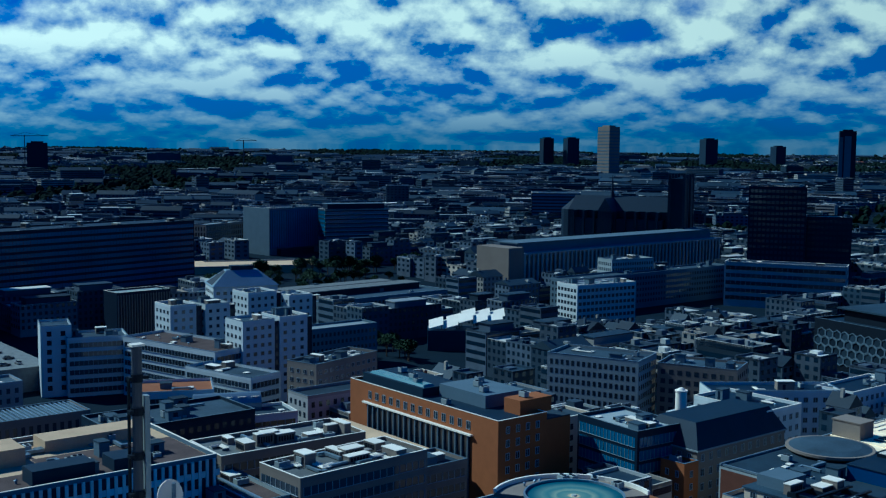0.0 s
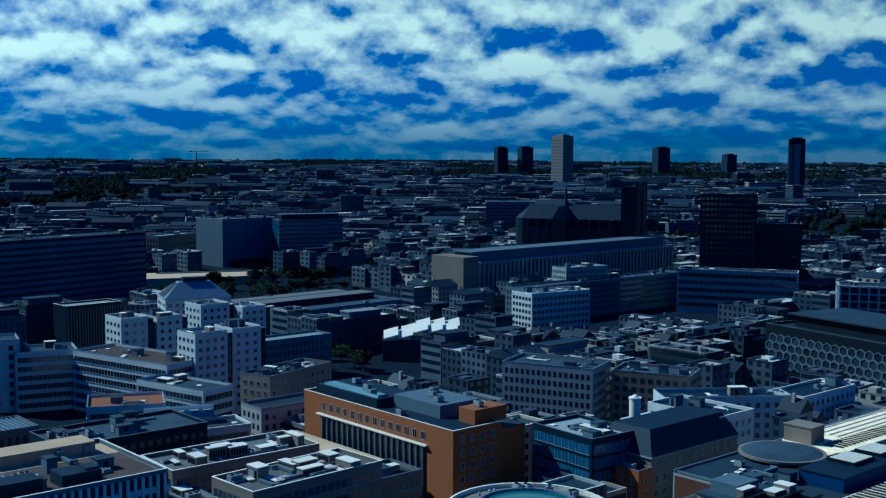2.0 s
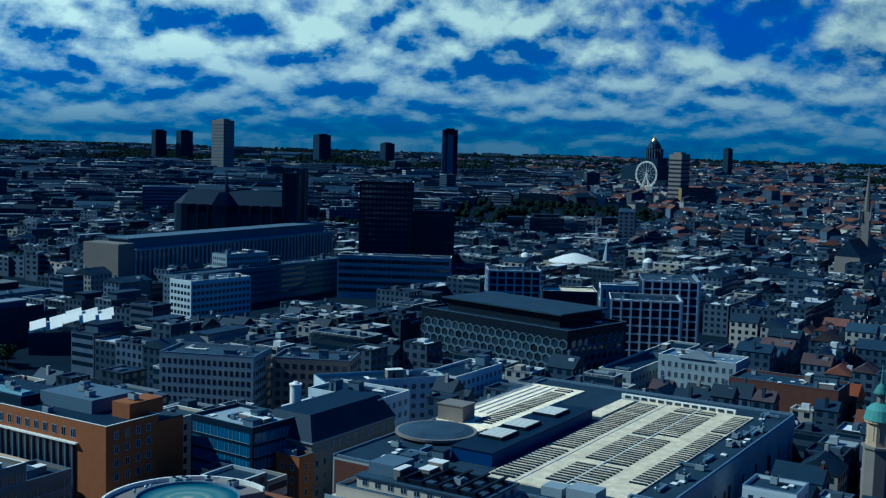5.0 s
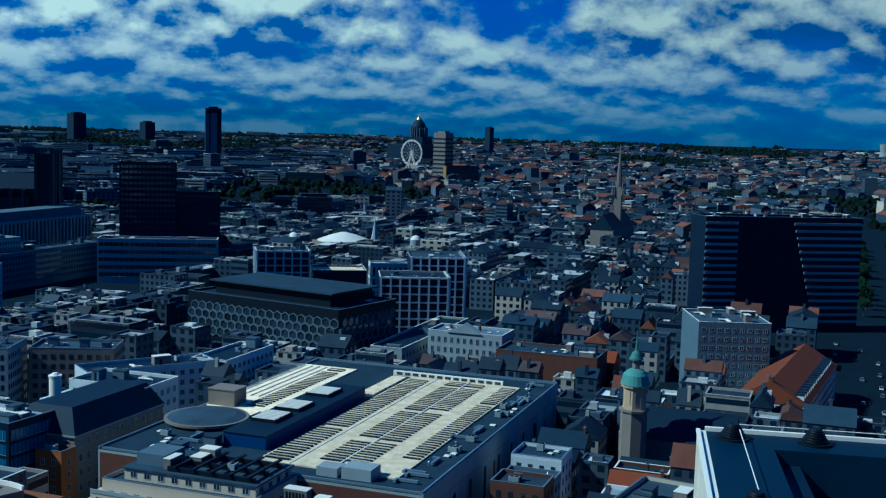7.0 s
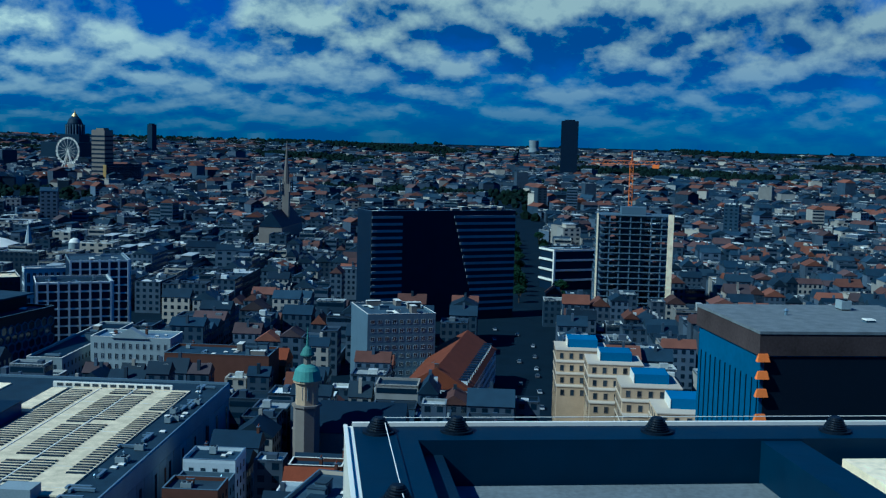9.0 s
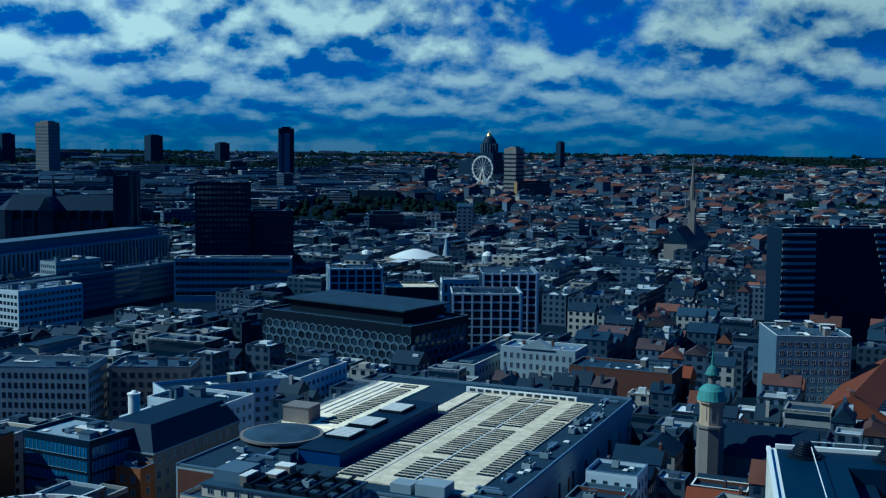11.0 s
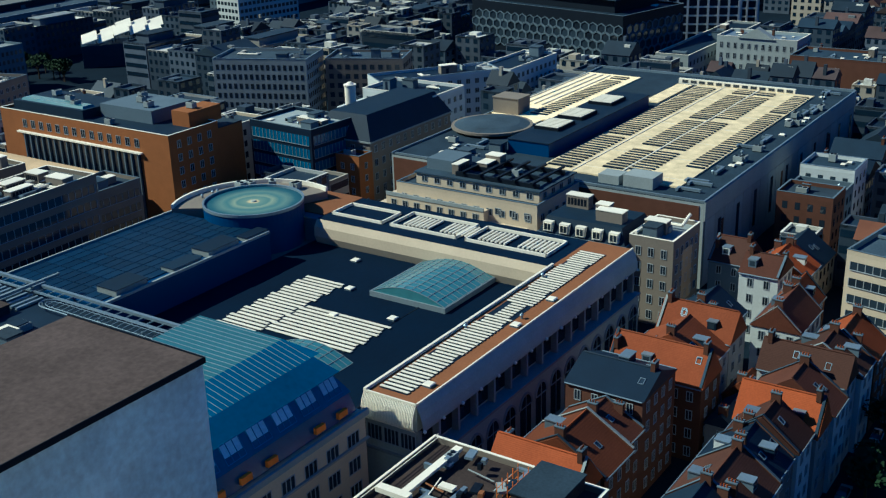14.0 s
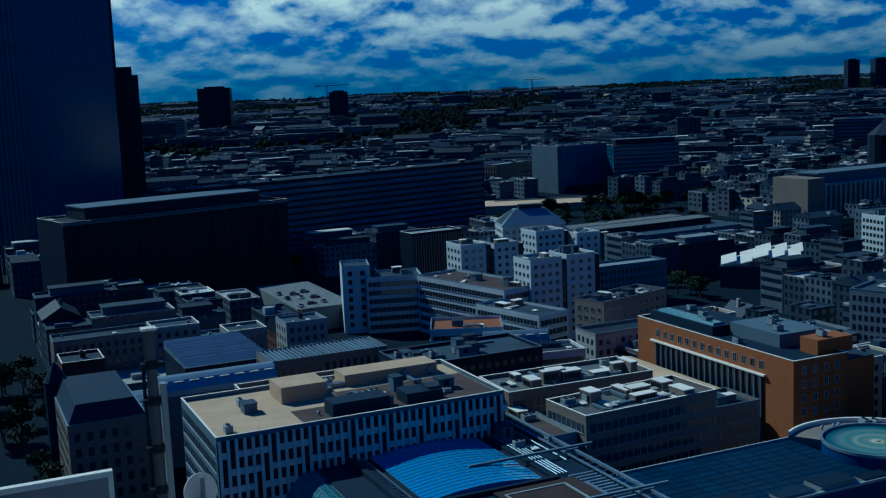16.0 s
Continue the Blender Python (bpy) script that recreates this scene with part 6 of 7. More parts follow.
for k in range(13):
    jib.tube((-16 + k * 3, -0.8, 83), (-14.5 + k * 3, 0, 85), 0.09, 4).tube((-14.5 + k * 3, 0, 85), (-13 + k * 3, 0.8, 83), 0.09, 4)
jib.box(-16, -1.2, 81, -12, 1.2, 83)
part("jib", jib, "orange", cn)
part("tip", Shape().tube((0, 0, 83), (0, 0, 90), 0.3, 6), "orange", cn)
cn.matrix_world = pose(566, 362, 0, 0, 0, 115)
for i, (p0, q0, n_) in enumerate(((372, -36, 4), (350, -45, 4), (318, -52, 5), (288, -58, 5))):
    ob = thing("stepped_building", p0, q0, "cream stone building stepping down in terraces", "building", group="stepped buildings")
    for k in range(n_):
        hh = 26 - k * 3.4
        x0 = -k * 3.2
        part("storey", Shape().box(x0, 0, 0, 16, 17, hh).box(x0 - 0.2, -0.2, hh, 16, 17.2, hh + 0.3, 1), ["tan", "cream"], ob)
        for j in range(5):
            put(window_mesh(1.3, 2.0, "sand", "glass", 1), "window", ob, (x0, 17), 270, 1.2 + j * 3.2, hh - 2.8)
        for j in range(4):
            put(window_mesh(1.2, 2.0, "sand", "glass", 1), "window", ob, (x0 + 16, 17), 180, 0.5 + j * 3.4, hh - 2.8)
    part("roof_pavilion", Shape().box(5, 3, 26, 15, 13, 29), "blueroof", ob)
    part("pavilion_front", Shape().box(4.8, 12.98, 26.2, 15.1, 13.1, 28.9), "slat", ob)
keep(270, 395, -66, -14)
gt = thing("glass_tower", 160.8, -64.5, "dark blue glass tower with a brown roof edge and orange sculpture", "building", 0, 9.8)
part("body", Shape().box(0, 0, 0, 24.5, 29.5, 66.6), "blueglass", gt)
part("roof_band", Shape().box(-0.4, -0.4, 66.6, 24.9, 29.9, 69.6), "brown", gt, "brown roof band")
part("roof", Shape().box(-0.5, -0.5, 69.6, 25, 30, 70), "gravel", gt)
part("dark_front", Shape().box(-0.2, 0, 0, 0, 29.0, 66.4), "black", gt)
mul = Shape().box(0, 0, 0, 0.12, 0.14, 63).mesh("mullion", ["black"])
for k in range(12):
    o = new("mullion", mul)
    o.parent = gt
    o.matrix_basis = pose(0.5 + k * 2.05, 29.5, 0)
for z in (66.4, 64, 61.5, 58):
    part("sculpture", Shape().box(-0.9, 28.5, z - 0.6, -0.1, 30.3, z + 0.5, 0, 0.25), "orange", gt, "orange sculptural bracket")
for x, y, k in ((8, 10, "roof_hatch"), (20, 8, "fan_unit"), (6, 4, "fan_unit"), (14, 20, "roof_vent")):
    o = new(k, unit_mesh(k))
    o.parent = gt
    o.matrix_basis = pose(x, y, 70)
keep(135, 185, -70, -24)

# ---- halls and roofs behind the strip office ----
rh = block("ribbed_roof_hall", "long hall with a ribbed metal roof", "building", 78, 112, 291, 306, 23, "sand", "zinc", 4, 2.0, (1.0, 2.4), units=0, seed=80, joined=True)
rm = Shape().box(0, 0, 0, 0.5, 14, 0.5).mesh("roof_rib", ["zinc"])
for k in range(26):
    o = new("roof_rib", rm)
    o.parent = rh
    o.matrix_basis = pose(0.8 + k * 1.28, 0.5, 22.3)
def barrel(p0, q0, w, d, h, rad, label, turn=0, roof="zinc"):
    ob = thing("barrel_roof_hall", p0, q0, label, "building", turn=turn)
    part("wall", Shape().box(0, 0, 0, w, d, h), "grey", ob)
    s = Shape()
    for k in range(10):
        a0, a1 = math.pi * k / 10, math.pi * (k + 1) / 10
        y = lambda t: d / 2 - d / 2 * math.cos(t)
        s.face((0, y(a0), h + rad * math.sin(a0)), (w, y(a0), h + rad * math.sin(a0)), (w, y(a1), h + rad * math.sin(a1)), (0, y(a1), h + rad * math.sin(a1)))
    for x in (0, w):
        s.face(*[(x, d / 2 - d / 2 * math.cos(math.pi * k / 10), h + rad * math.sin(math.pi * k / 10)) for k in range(11)])
    part("roof", s, roof, ob)
    for k in range(int(w / 4)):
        o = new("skylight_strip", Shape().box(0, 0, 0, 2.4, 0.5, 0.2).mesh("skylight_strip", ["slat"]))
        o.parent = ob
        o.matrix_basis = pose(1 + k * 4, d * 0.12, h + rad * 0.72)
    return ob
barrel(46, 285, 32, 9, 19, 4.5, "long hall under a grey barrel roof")
barrel(34, 276, 12, 16, 15, 7, "arched grey end hall", 0)
barrel(147, 300, 20, 7, 16, 4, "grey tubular roof link", -22)
block("low_roof_block", "low block with a rust-red roof and white edges", "building", 137, 160, 318, 336, 19.5, "white", "rust", 3.3, 2.4, (1.5, 1.4), "bands", turn=-25, units=4, seed=81)
block("white_low_wing", "low white wing with ribbon windows", "building", 148, 172, 286, 299, 16, "white", "bitumen", 3.3, 2.4, (1.5, 1.4), "bands", turn=-10, units=3, seed=82)
block("dark_roof_block", "low dark roofed block with white box units", "building", 106, 146, 262, 282, 24, "slate", "bitumen", 3.3, 2.4, (1.3, 1.5), units=18, seed=83, kinds=("fan_unit", "fan_unit", "duct", "stair_head"), joined=True)
block("tan_parapet_block", "office wing with a tan coping and blank wall", "building", 60, 104, 240, 258, 27, "sand", "tan", 3.3, 2.4, (1.3, 1.5), units=7, seed=84, joined=True)
zz = block("sawtooth_hall", "hall with a zigzag metal roof", "building", 60, 84, 318, 350, 18, "dark", "zinc", 4, 3, (1, 1), style="none", units=0, seed=85)
for k in range(8):
    part("sawtooth", Shape().solid([(0, k * 4, 17.3), (24, k * 4, 17.3), (24, k * 4 + 3.8, 17.3), (0, k * 4 + 3.8, 17.3)], [(0, k * 4 + 3.6, 20), (24, k * 4 + 3.6, 20), (24, k * 4 + 3.8, 20), (0, k * 4 + 3.8, 20)]), "zinc", zz)
orn = block("ornate_corner_house", "dark ornate corner house with dormers and turret", "building", 22, 40, 262, 296, 22, "sand", "slate", 3.6, 2.6, (1.3, 2.0), units=8, seed=86, joined=True, kinds=("chimney", "chimney", "roof_hatch"))
part("mansard", Shape().box(0.2, 0.2, 21.8, 17.8, 33.8, 26, 0, 2.2), "slate", orn)
part("turret", Shape().drum(1, 33, 0, 25, 3, n=14).drum(1, 33, 25, 30, 3.2, 0.2, 14), "slate", orn)
lot = thing("car_park", 130, 425, "raised grey car park deck", "car park", kind="structure")
# tan deck coloured grey to paint the shade on it
part("deck", Shape().box(-4, 0, 0, 20, 62, 9.5), "gravel", lot)
keep(18, 178, 236, 350)
keep(124, 152, 420, 490)

# glass tower at the boulevard
fin = thing("glass_skyscraper", 0, 0, "very tall dark glass skyscraper with pale vertical fins", "skyscraper")
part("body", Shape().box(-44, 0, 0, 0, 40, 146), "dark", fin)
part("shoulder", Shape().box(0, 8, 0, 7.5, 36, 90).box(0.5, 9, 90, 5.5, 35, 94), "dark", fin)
part("glazing", Shape().box(-43, -0.3, 4, -1, 0, 145), "blueglass", fin)
fm = Shape().box(0, -0.7, 0, 0.35, 0, 145).mesh("fin", ["steel"])
for k in range(22):
    o = new("fin", fm)
    o.parent = fin
    o.matrix_basis = pose(-43.8 + k * (1.6 if k < 8 else 2.2), -0.3, 0) if k < 8 else pose(-43.8 + 8 * 1.6 + (k - 8) * 2.2, -0.31, 0) @ Matrix.Diagonal((0.3, 0.5, 1, 1))
for k in range(9):
    part("floor_line", Shape().box(-43.5, -0.75, 20 + k * 14, -32, -0.3, 20.5 + k * 14), "slate", fin)
fin.matrix_world = pose(-341, 579, 0, 0, 0, 32) @ Matrix.Diagonal((1.6, 1.6, 1.21, 1))
keep(20, 128, 656, 740)

# ---- skyline ----
def tower_block(x, y, w, d, h, turn, wall, label, band=None, foot=None, name="tower_block"):
    ob = thing(name, 0, 0, label, "tower")
    z = rise(x, y) - 3 if foot is None else foot
    part("body", Shape().box(-w / 2, -d / 2, 0, w / 2, d / 2, h - z), wall, ob)
    part("plant_top", Shape().box(-w * 0.3, -d * 0.3, h - z, w * 0.3, d * 0.3, h - z + 3), wall, ob)
    if band:
        for fl in range(int((h - z) / 7) - 1):
            part("floor_line", Shape().box(-w / 2 - 0.3, -d / 2 - 0.3, 6 + fl * 7, w / 2 + 0.3, d / 2 + 0.3, 8.6 + fl * 7), band, ob)
    ob.matrix_world = pose(x, y, z, 0, 0, turn)
    return ob
ta = tower_block(360, 2472, 34, 34, 139, 40, "sand", "pale high-rise tower on the horizon", "grey")
part("aerial", Shape().tube((-8, 0, 60), (-8, 0, 100), 0.8), "steel", ta)
tb = tower_block(773, 2165, 30, 30, 130, -15, "dark", "dark twin high-rise with a pale core")
part("core", Shape().box(-6, -16, 0, 6, 16, 100), "grey", tb)
part("edge", Shape().box(-16, -16, 0, -9, -14, 98), "grey", tb)
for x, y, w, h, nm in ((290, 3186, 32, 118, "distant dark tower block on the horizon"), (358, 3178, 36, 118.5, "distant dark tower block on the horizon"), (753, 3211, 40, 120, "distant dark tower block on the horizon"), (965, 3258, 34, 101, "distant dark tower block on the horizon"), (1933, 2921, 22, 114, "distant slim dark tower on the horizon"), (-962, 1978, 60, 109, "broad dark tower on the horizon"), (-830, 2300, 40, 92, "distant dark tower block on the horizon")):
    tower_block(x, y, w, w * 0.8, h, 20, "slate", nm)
mi = tower_block(2438, 1751, 44, 44, 150, 35, "dark", "tall dark tower by the railway", foot=0)
part("edge", Shape().box(-3, -22.6, 0, 3, 22.6, 149), "slate", mi)
gb = tower_block(984, 1627, 24, 24, 94.5, 25, "sand", "slim tower with fine balconies", "slate", foot=0)
sl = block("striped_slab_office", "long office slab with ribbon windows and a sunlit gold end", "building", 0, 68, 0, 18, 38, "slate", "bitumen", 3.6, 2.2, (1.6, 1.8), "bands", units=4, seed=90)
# gold colour stands in for sunlight on the slab's end
part("end_wall", Shape().box(-0.6, -0.6, 0, 0, 18.6, 37), "gold", sl, "gold sunlit end wall")
sl.matrix_world = pose(978, 1606, 2, 0, 0, 4)
# law court with dome, and the wheel
pal = thing("domed_law_court", 0, 0, "massive stone court with a columned dome and gilt top", "palace")
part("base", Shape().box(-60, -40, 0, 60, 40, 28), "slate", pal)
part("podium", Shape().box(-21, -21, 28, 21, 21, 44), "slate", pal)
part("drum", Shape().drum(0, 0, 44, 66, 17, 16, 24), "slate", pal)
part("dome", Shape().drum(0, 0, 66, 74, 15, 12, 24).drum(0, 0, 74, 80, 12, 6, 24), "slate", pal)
part("gilt_cap", Shape().drum(0, 0, 80, 85, 6.5, 4, 16).drum(0, 0, 85, 92, 2, 0.4, 10), "gold", pal, "gilded cap")
cl_ = Shape().drum(0, 0, 44, 64, 1.2, n=8).mesh("column", ["grey"])
for k in range(20):
    o = new("column", cl_)
    o.parent = pal
    o.matrix_basis = pose(18.2 * math.cos(math.pi * k / 10), 18.2 * math.sin(math.pi * k / 10), 0)
pal.matrix_world = pose(1197, 2081, 40, 0, 0, 30)
fw = thing("ferris_wheel", 0, 0, "large white Ferris wheel", "wheel")
rimw = Shape()
for r in (22.5, 24.5):
    for k in range(40):
        a0, a1 = 2 * math.pi * k / 40, 2 * math.pi * (k + 1) / 40
        rimw.tube((r * math.cos(a0), 0, r * math.sin(a0)), (r * math.cos(a1), 0, r * math.sin(a1)), 0.55, 5)
part("rim", rimw, "slat", fw)
part("spokes", (lambda s: [s.tube((0, 0, 0), (23 * math.cos(math.pi * k / 8), 0, 23 * math.sin(math.pi * k / 8)), 0.22, 4) for k in range(16)] and s)(Shape()), "slat", fw)
part("legs", Shape().tube((0, 0, 0), (-10, 4, -30), 0.9).tube((0, 0, 0), (10, 4, -30), 0.9).tube((0, 0, 0), (-10, -4, -30), 0.9).tube((0, 0, 0), (10, -4, -30), 0.9), "slat", fw)
gm = Shape().box(-1, -1, -2.4, 1, 1, 0).mesh("gondola", ["slat"])
for k in range(20):
    o = new("gondola", gm)
    o.parent = fw
    o.matrix_basis = pose(24.5 * math.cos(math.pi * k / 10), 0, 24.5 * math.sin(math.pi * k / 10))
fw.matrix_world = pose(1086, 1914, 54.5, 0, 0, -65)
# town hall spire
th = thing("town_hall_spire", 0, 0, "tall slender gothic town hall tower", "tower")
part("tower", Shape().box(-2.7, -2.7, 0, 2.7, 2.7, 56), "sand", th)
part("octagon", Shape().drum(0, 0, 56, 70, 2.4, 1.8, 8), "sand", th)
part("spire", Shape().drum(0, 0, 70, 90, 1.5, 0.15, 8), "sand", th)
for x, y in ((-4, -4), (4, -4), (4, 4), (-4, 4)):
    part("pinnacle", Shape().drum(x, y, 50, 62, 0.9, 0.1, 6), "sand", th)
part("hall", Shape().box(-34, -6, 0, 30, 12, 24), "sand", th)
part("hall_roof", Shape().gable(-34, -6, 30, 12, 24, 36), "slate", th)
th.matrix_world = pose(580, 690, 0, 0, 0, 35)
# cathedral
cat = thing("cathedral", 0, 0, "dark gothic cathedral with twin towers and a flèche", "church")
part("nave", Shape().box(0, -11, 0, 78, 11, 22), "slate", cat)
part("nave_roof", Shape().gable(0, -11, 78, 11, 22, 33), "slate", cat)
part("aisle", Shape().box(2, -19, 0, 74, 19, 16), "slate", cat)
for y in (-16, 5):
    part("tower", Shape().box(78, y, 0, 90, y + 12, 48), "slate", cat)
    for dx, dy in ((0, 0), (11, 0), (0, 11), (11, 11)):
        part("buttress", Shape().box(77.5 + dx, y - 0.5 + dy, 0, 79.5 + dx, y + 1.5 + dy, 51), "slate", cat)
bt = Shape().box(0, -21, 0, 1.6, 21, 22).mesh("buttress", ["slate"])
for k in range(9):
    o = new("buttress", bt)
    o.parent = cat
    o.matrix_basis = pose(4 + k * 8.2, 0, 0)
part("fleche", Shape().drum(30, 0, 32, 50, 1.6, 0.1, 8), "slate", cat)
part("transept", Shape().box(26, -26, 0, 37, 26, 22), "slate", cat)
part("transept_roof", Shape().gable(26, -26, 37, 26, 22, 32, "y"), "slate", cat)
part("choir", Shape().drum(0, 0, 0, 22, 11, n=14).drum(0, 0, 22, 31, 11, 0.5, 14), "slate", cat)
cat.matrix_world = pose(104, 893, 24, 0, 0, -24)
for x, y, w, h, t_ in ((215, 728, 36, 71, -17), (247, 722, 28, 52, -17)):
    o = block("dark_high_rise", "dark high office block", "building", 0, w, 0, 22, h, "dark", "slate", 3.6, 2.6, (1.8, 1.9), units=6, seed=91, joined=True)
    o.matrix_world = pose(x - w / 2, y, 0, 0, 0, t_)
wr = block("white_rim_office", "far dark office with a white roof edge", "building", 0, 54, 0, 18, 39.5, "dark", "bitumen", 3.6, 2.6, (1.8, 1.9), "bands", units=4, seed=92, glass="blueglass", rim="slat", frame_mat="slate")
wr.matrix_world = pose(97, 1246, 5, 0, 0, -3)
# far crane and cooling tower
for x, y, h, t_, nm in ((-906, 2436, 108, 20, "thin grey tower crane on the horizon"), (-480, 2700, 103, 60, "thin grey tower crane on the horizon")):
    c2 = thing("tower_crane", 0, 0, nm, "crane", group="far cranes")
    part("mast", Shape().tube((0, 0, 0), (0, 0, h - 30), 1.2, 4), "slate", c2)
    part("jib", Shape().tube((-28, 0, h - 32), (48, 0, h - 31), 0.9, 4).tube((-28, 0, h - 32), (0, 0, h - 25), 0.4, 4).tube((0, 0, h - 25), (48, 0, h - 31), 0.4, 4), "slate", c2)
    c2.matrix_world = pose(x, y, 30, 0, 0, t_)
ct = thing("cooling_tower", 0, 0, "pale cooling tower far off", "tower")
part("shell", Shape().drum(0, 0, 0, 34, 24, 17, 24).drum(0, 0, 34, 62, 17, 19, 24), "pale", ct)
ct.matrix_world = pose(3415, 2616, 35)

# ---- generic town: near houses as things, the rest past counting ----
def inside(x, y):
    yaw = math.degrees(math.atan2(-x, y))
    return -76 < yaw < 42


rng = random.Random(77)
ROOFS = ("flat", "flat", "flat", "slate", "slate", "slate", "slate", "slate", "tile", "browntile", "browntile", "flatpale", "flatpale")
keep(340, 640, -22, 6)
keep(640, 1900, -42, -4)
keep(380, 530, 664, 702)
keep(335, 470, 546, 690)
keep(40, 215, 10, 33)
keep(0, 120, 212, 262)
near_count = 0
far_wall, far_glass = Shape(), Shape()
far_roof = {"farroof": Shape(), "farred": Shape(), "farpale": Shape()}


far_cream = Shape()


def far_house(p, q, w, d, h, turn, kind, z, glazed, rise_roof):
    """A building of the far town; glazed 1 and 2 are windows, 3 is ribbon glazing."""
    m = at(p, q, z, turn)
    place_ = lambda x, y, zz: tuple(m @ Vector((x, y, zz)))
    ring = lambda x0, y0, x1, y1, zz: [place_(*c) for c in ((x0, y0, zz), (x1, y0, zz), (x1, y1, zz), (x0, y1, zz))]
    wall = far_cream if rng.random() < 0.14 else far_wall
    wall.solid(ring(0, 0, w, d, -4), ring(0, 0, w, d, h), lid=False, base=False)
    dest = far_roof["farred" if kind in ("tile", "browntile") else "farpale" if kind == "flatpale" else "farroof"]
    if kind.startswith("flat"):
        dest.solid(ring(0.5, 0.5, w - 0.5, d - 0.5, h - 1.5), ring(0.5, 0.5, w - 0.5, d - 0.5, h - 0.7), base=False)
        rim = far_roof["farpale"] if rng.random() < 0.4 else wall
        for x0, y0, x1, y1 in ((0, 0, w, 0.5), (0, d - 0.5, w, d), (0, 0.5, 0.5, d - 0.5), (w - 0.5, 0.5, w, d - 0.5)):
            rim.solid(ring(x0, y0, x1, y1, h - 0.7), ring(x0, y0, x1, y1, h + 0.1), base=False)
        if w > 18 and rng.random() < 0.5:
            a_, b_ = w * rng.uniform(0.08, 0.25), w * rng.uniform(0.75, 0.92)
            wall.solid(ring(a_, d * .22, b_, d * .78, h - 0.8), ring(a_, d * .22, b_, d * .78, h + 2.4), lid=False, base=False)
            dest.solid(ring(a_ - .4, d * .22 - .4, b_ + .4, d * .78 + .4, h + 2.4), ring(a_ - .4, d * .22 - .4, b_ + .4, d * .78 + .4, h + 2.8), base=False)
        else:
            for _ in range(1 + int(w * d / 90)):
                bw_, bd_, bh_ = rng.uniform(1.2, 5), rng.uniform(1.2, 3.5), rng.uniform(0.3, 2.4)
                if bw_ > w * 0.4 or bd_ > d * 0.4:
                    continue
                x, y = rng.uniform(1, w - 1 - bw_), rng.uniform(1, d - 1 - bd_)
                rng.choice((far_roof["farpale"], wall, far_wall)).solid(ring(x, y, x + bw_, y + bd_, h - 0.8), ring(x, y, x + bw_, y + bd_, h - 0.7 + bh_), base=False)
    else:
        i = len(dest.v)
        if w > d:
            r = [(-.3, d / 2, h + rise_roof), (w + .3, d / 2, h + rise_roof)]
            order = ((0, 1, 5, 4), (1, 2, 5), (2, 3, 4, 5), (3, 0, 4))
        else:
            r = [(w / 2, -.3, h + rise_roof), (w / 2, d + .3, h + rise_roof)]
            order = ((0, 1, 4), (1, 2, 5, 4), (2, 3, 5), (3, 0, 4, 5))
        dest.v += [place_(*c) for c in ((-.3, -.3, h), (w + .3, -.3, h), (w + .3, d + .3, h), (-.3, d + .3, h), *r)]
        for o_ in order:
            dest.f.append(tuple(i + k for k in o_))
            dest.m.append(0)
        x, y = rng.uniform(.1, .9) * w, d / 2
        wall.solid(ring(x - .5, y - .5, x + .5, y + .5, h), ring(x - .5, y - .5, x + .5, y + .5, h + rise_roof + 1.4), base=False)
        if rng.random() < 0.5:
            x, y = rng.uniform(.2, .7) * w, d * 0.12
            far_roof["farpale"].solid(ring(x, y, x + 1.6, y + d * .2, h), ring(x, y, x + 1.6, y + d * .2, h + rise_roof * 0.8), base=False)
    if glazed:
        st_, bay = (3.2, 2.6) if glazed == 1 else (3.6, 4.4)
        for start, run, turn_ in sides(w, d):
            if turn_ in (90, 180):
                continue
            a_ = radians(turn_)
            c, s_ = math.cos(a_), math.sin(a_)
            n = 1 if glazed == 3 else max(1, int((run - 0.8) / bay))
            gap = run / n
            for fl in range(int(h / st_)):
                for k in range(n):
                    u, zz = gap * k + gap * (0.03 if glazed == 3 else 0.26), h - (fl + 1) * st_ + 0.9
                    ww = gap * (0.94 if glazed == 3 else 0.48)
                    far_glass.face(*[place_(start[0] + c * uu + s_ * 0.05, start[1] + s_ * uu - c * 0.05, z2) for uu, z2 in ((u, zz), (u + ww, zz), (u + ww, zz + 1.7), (u, zz + 1.7))])


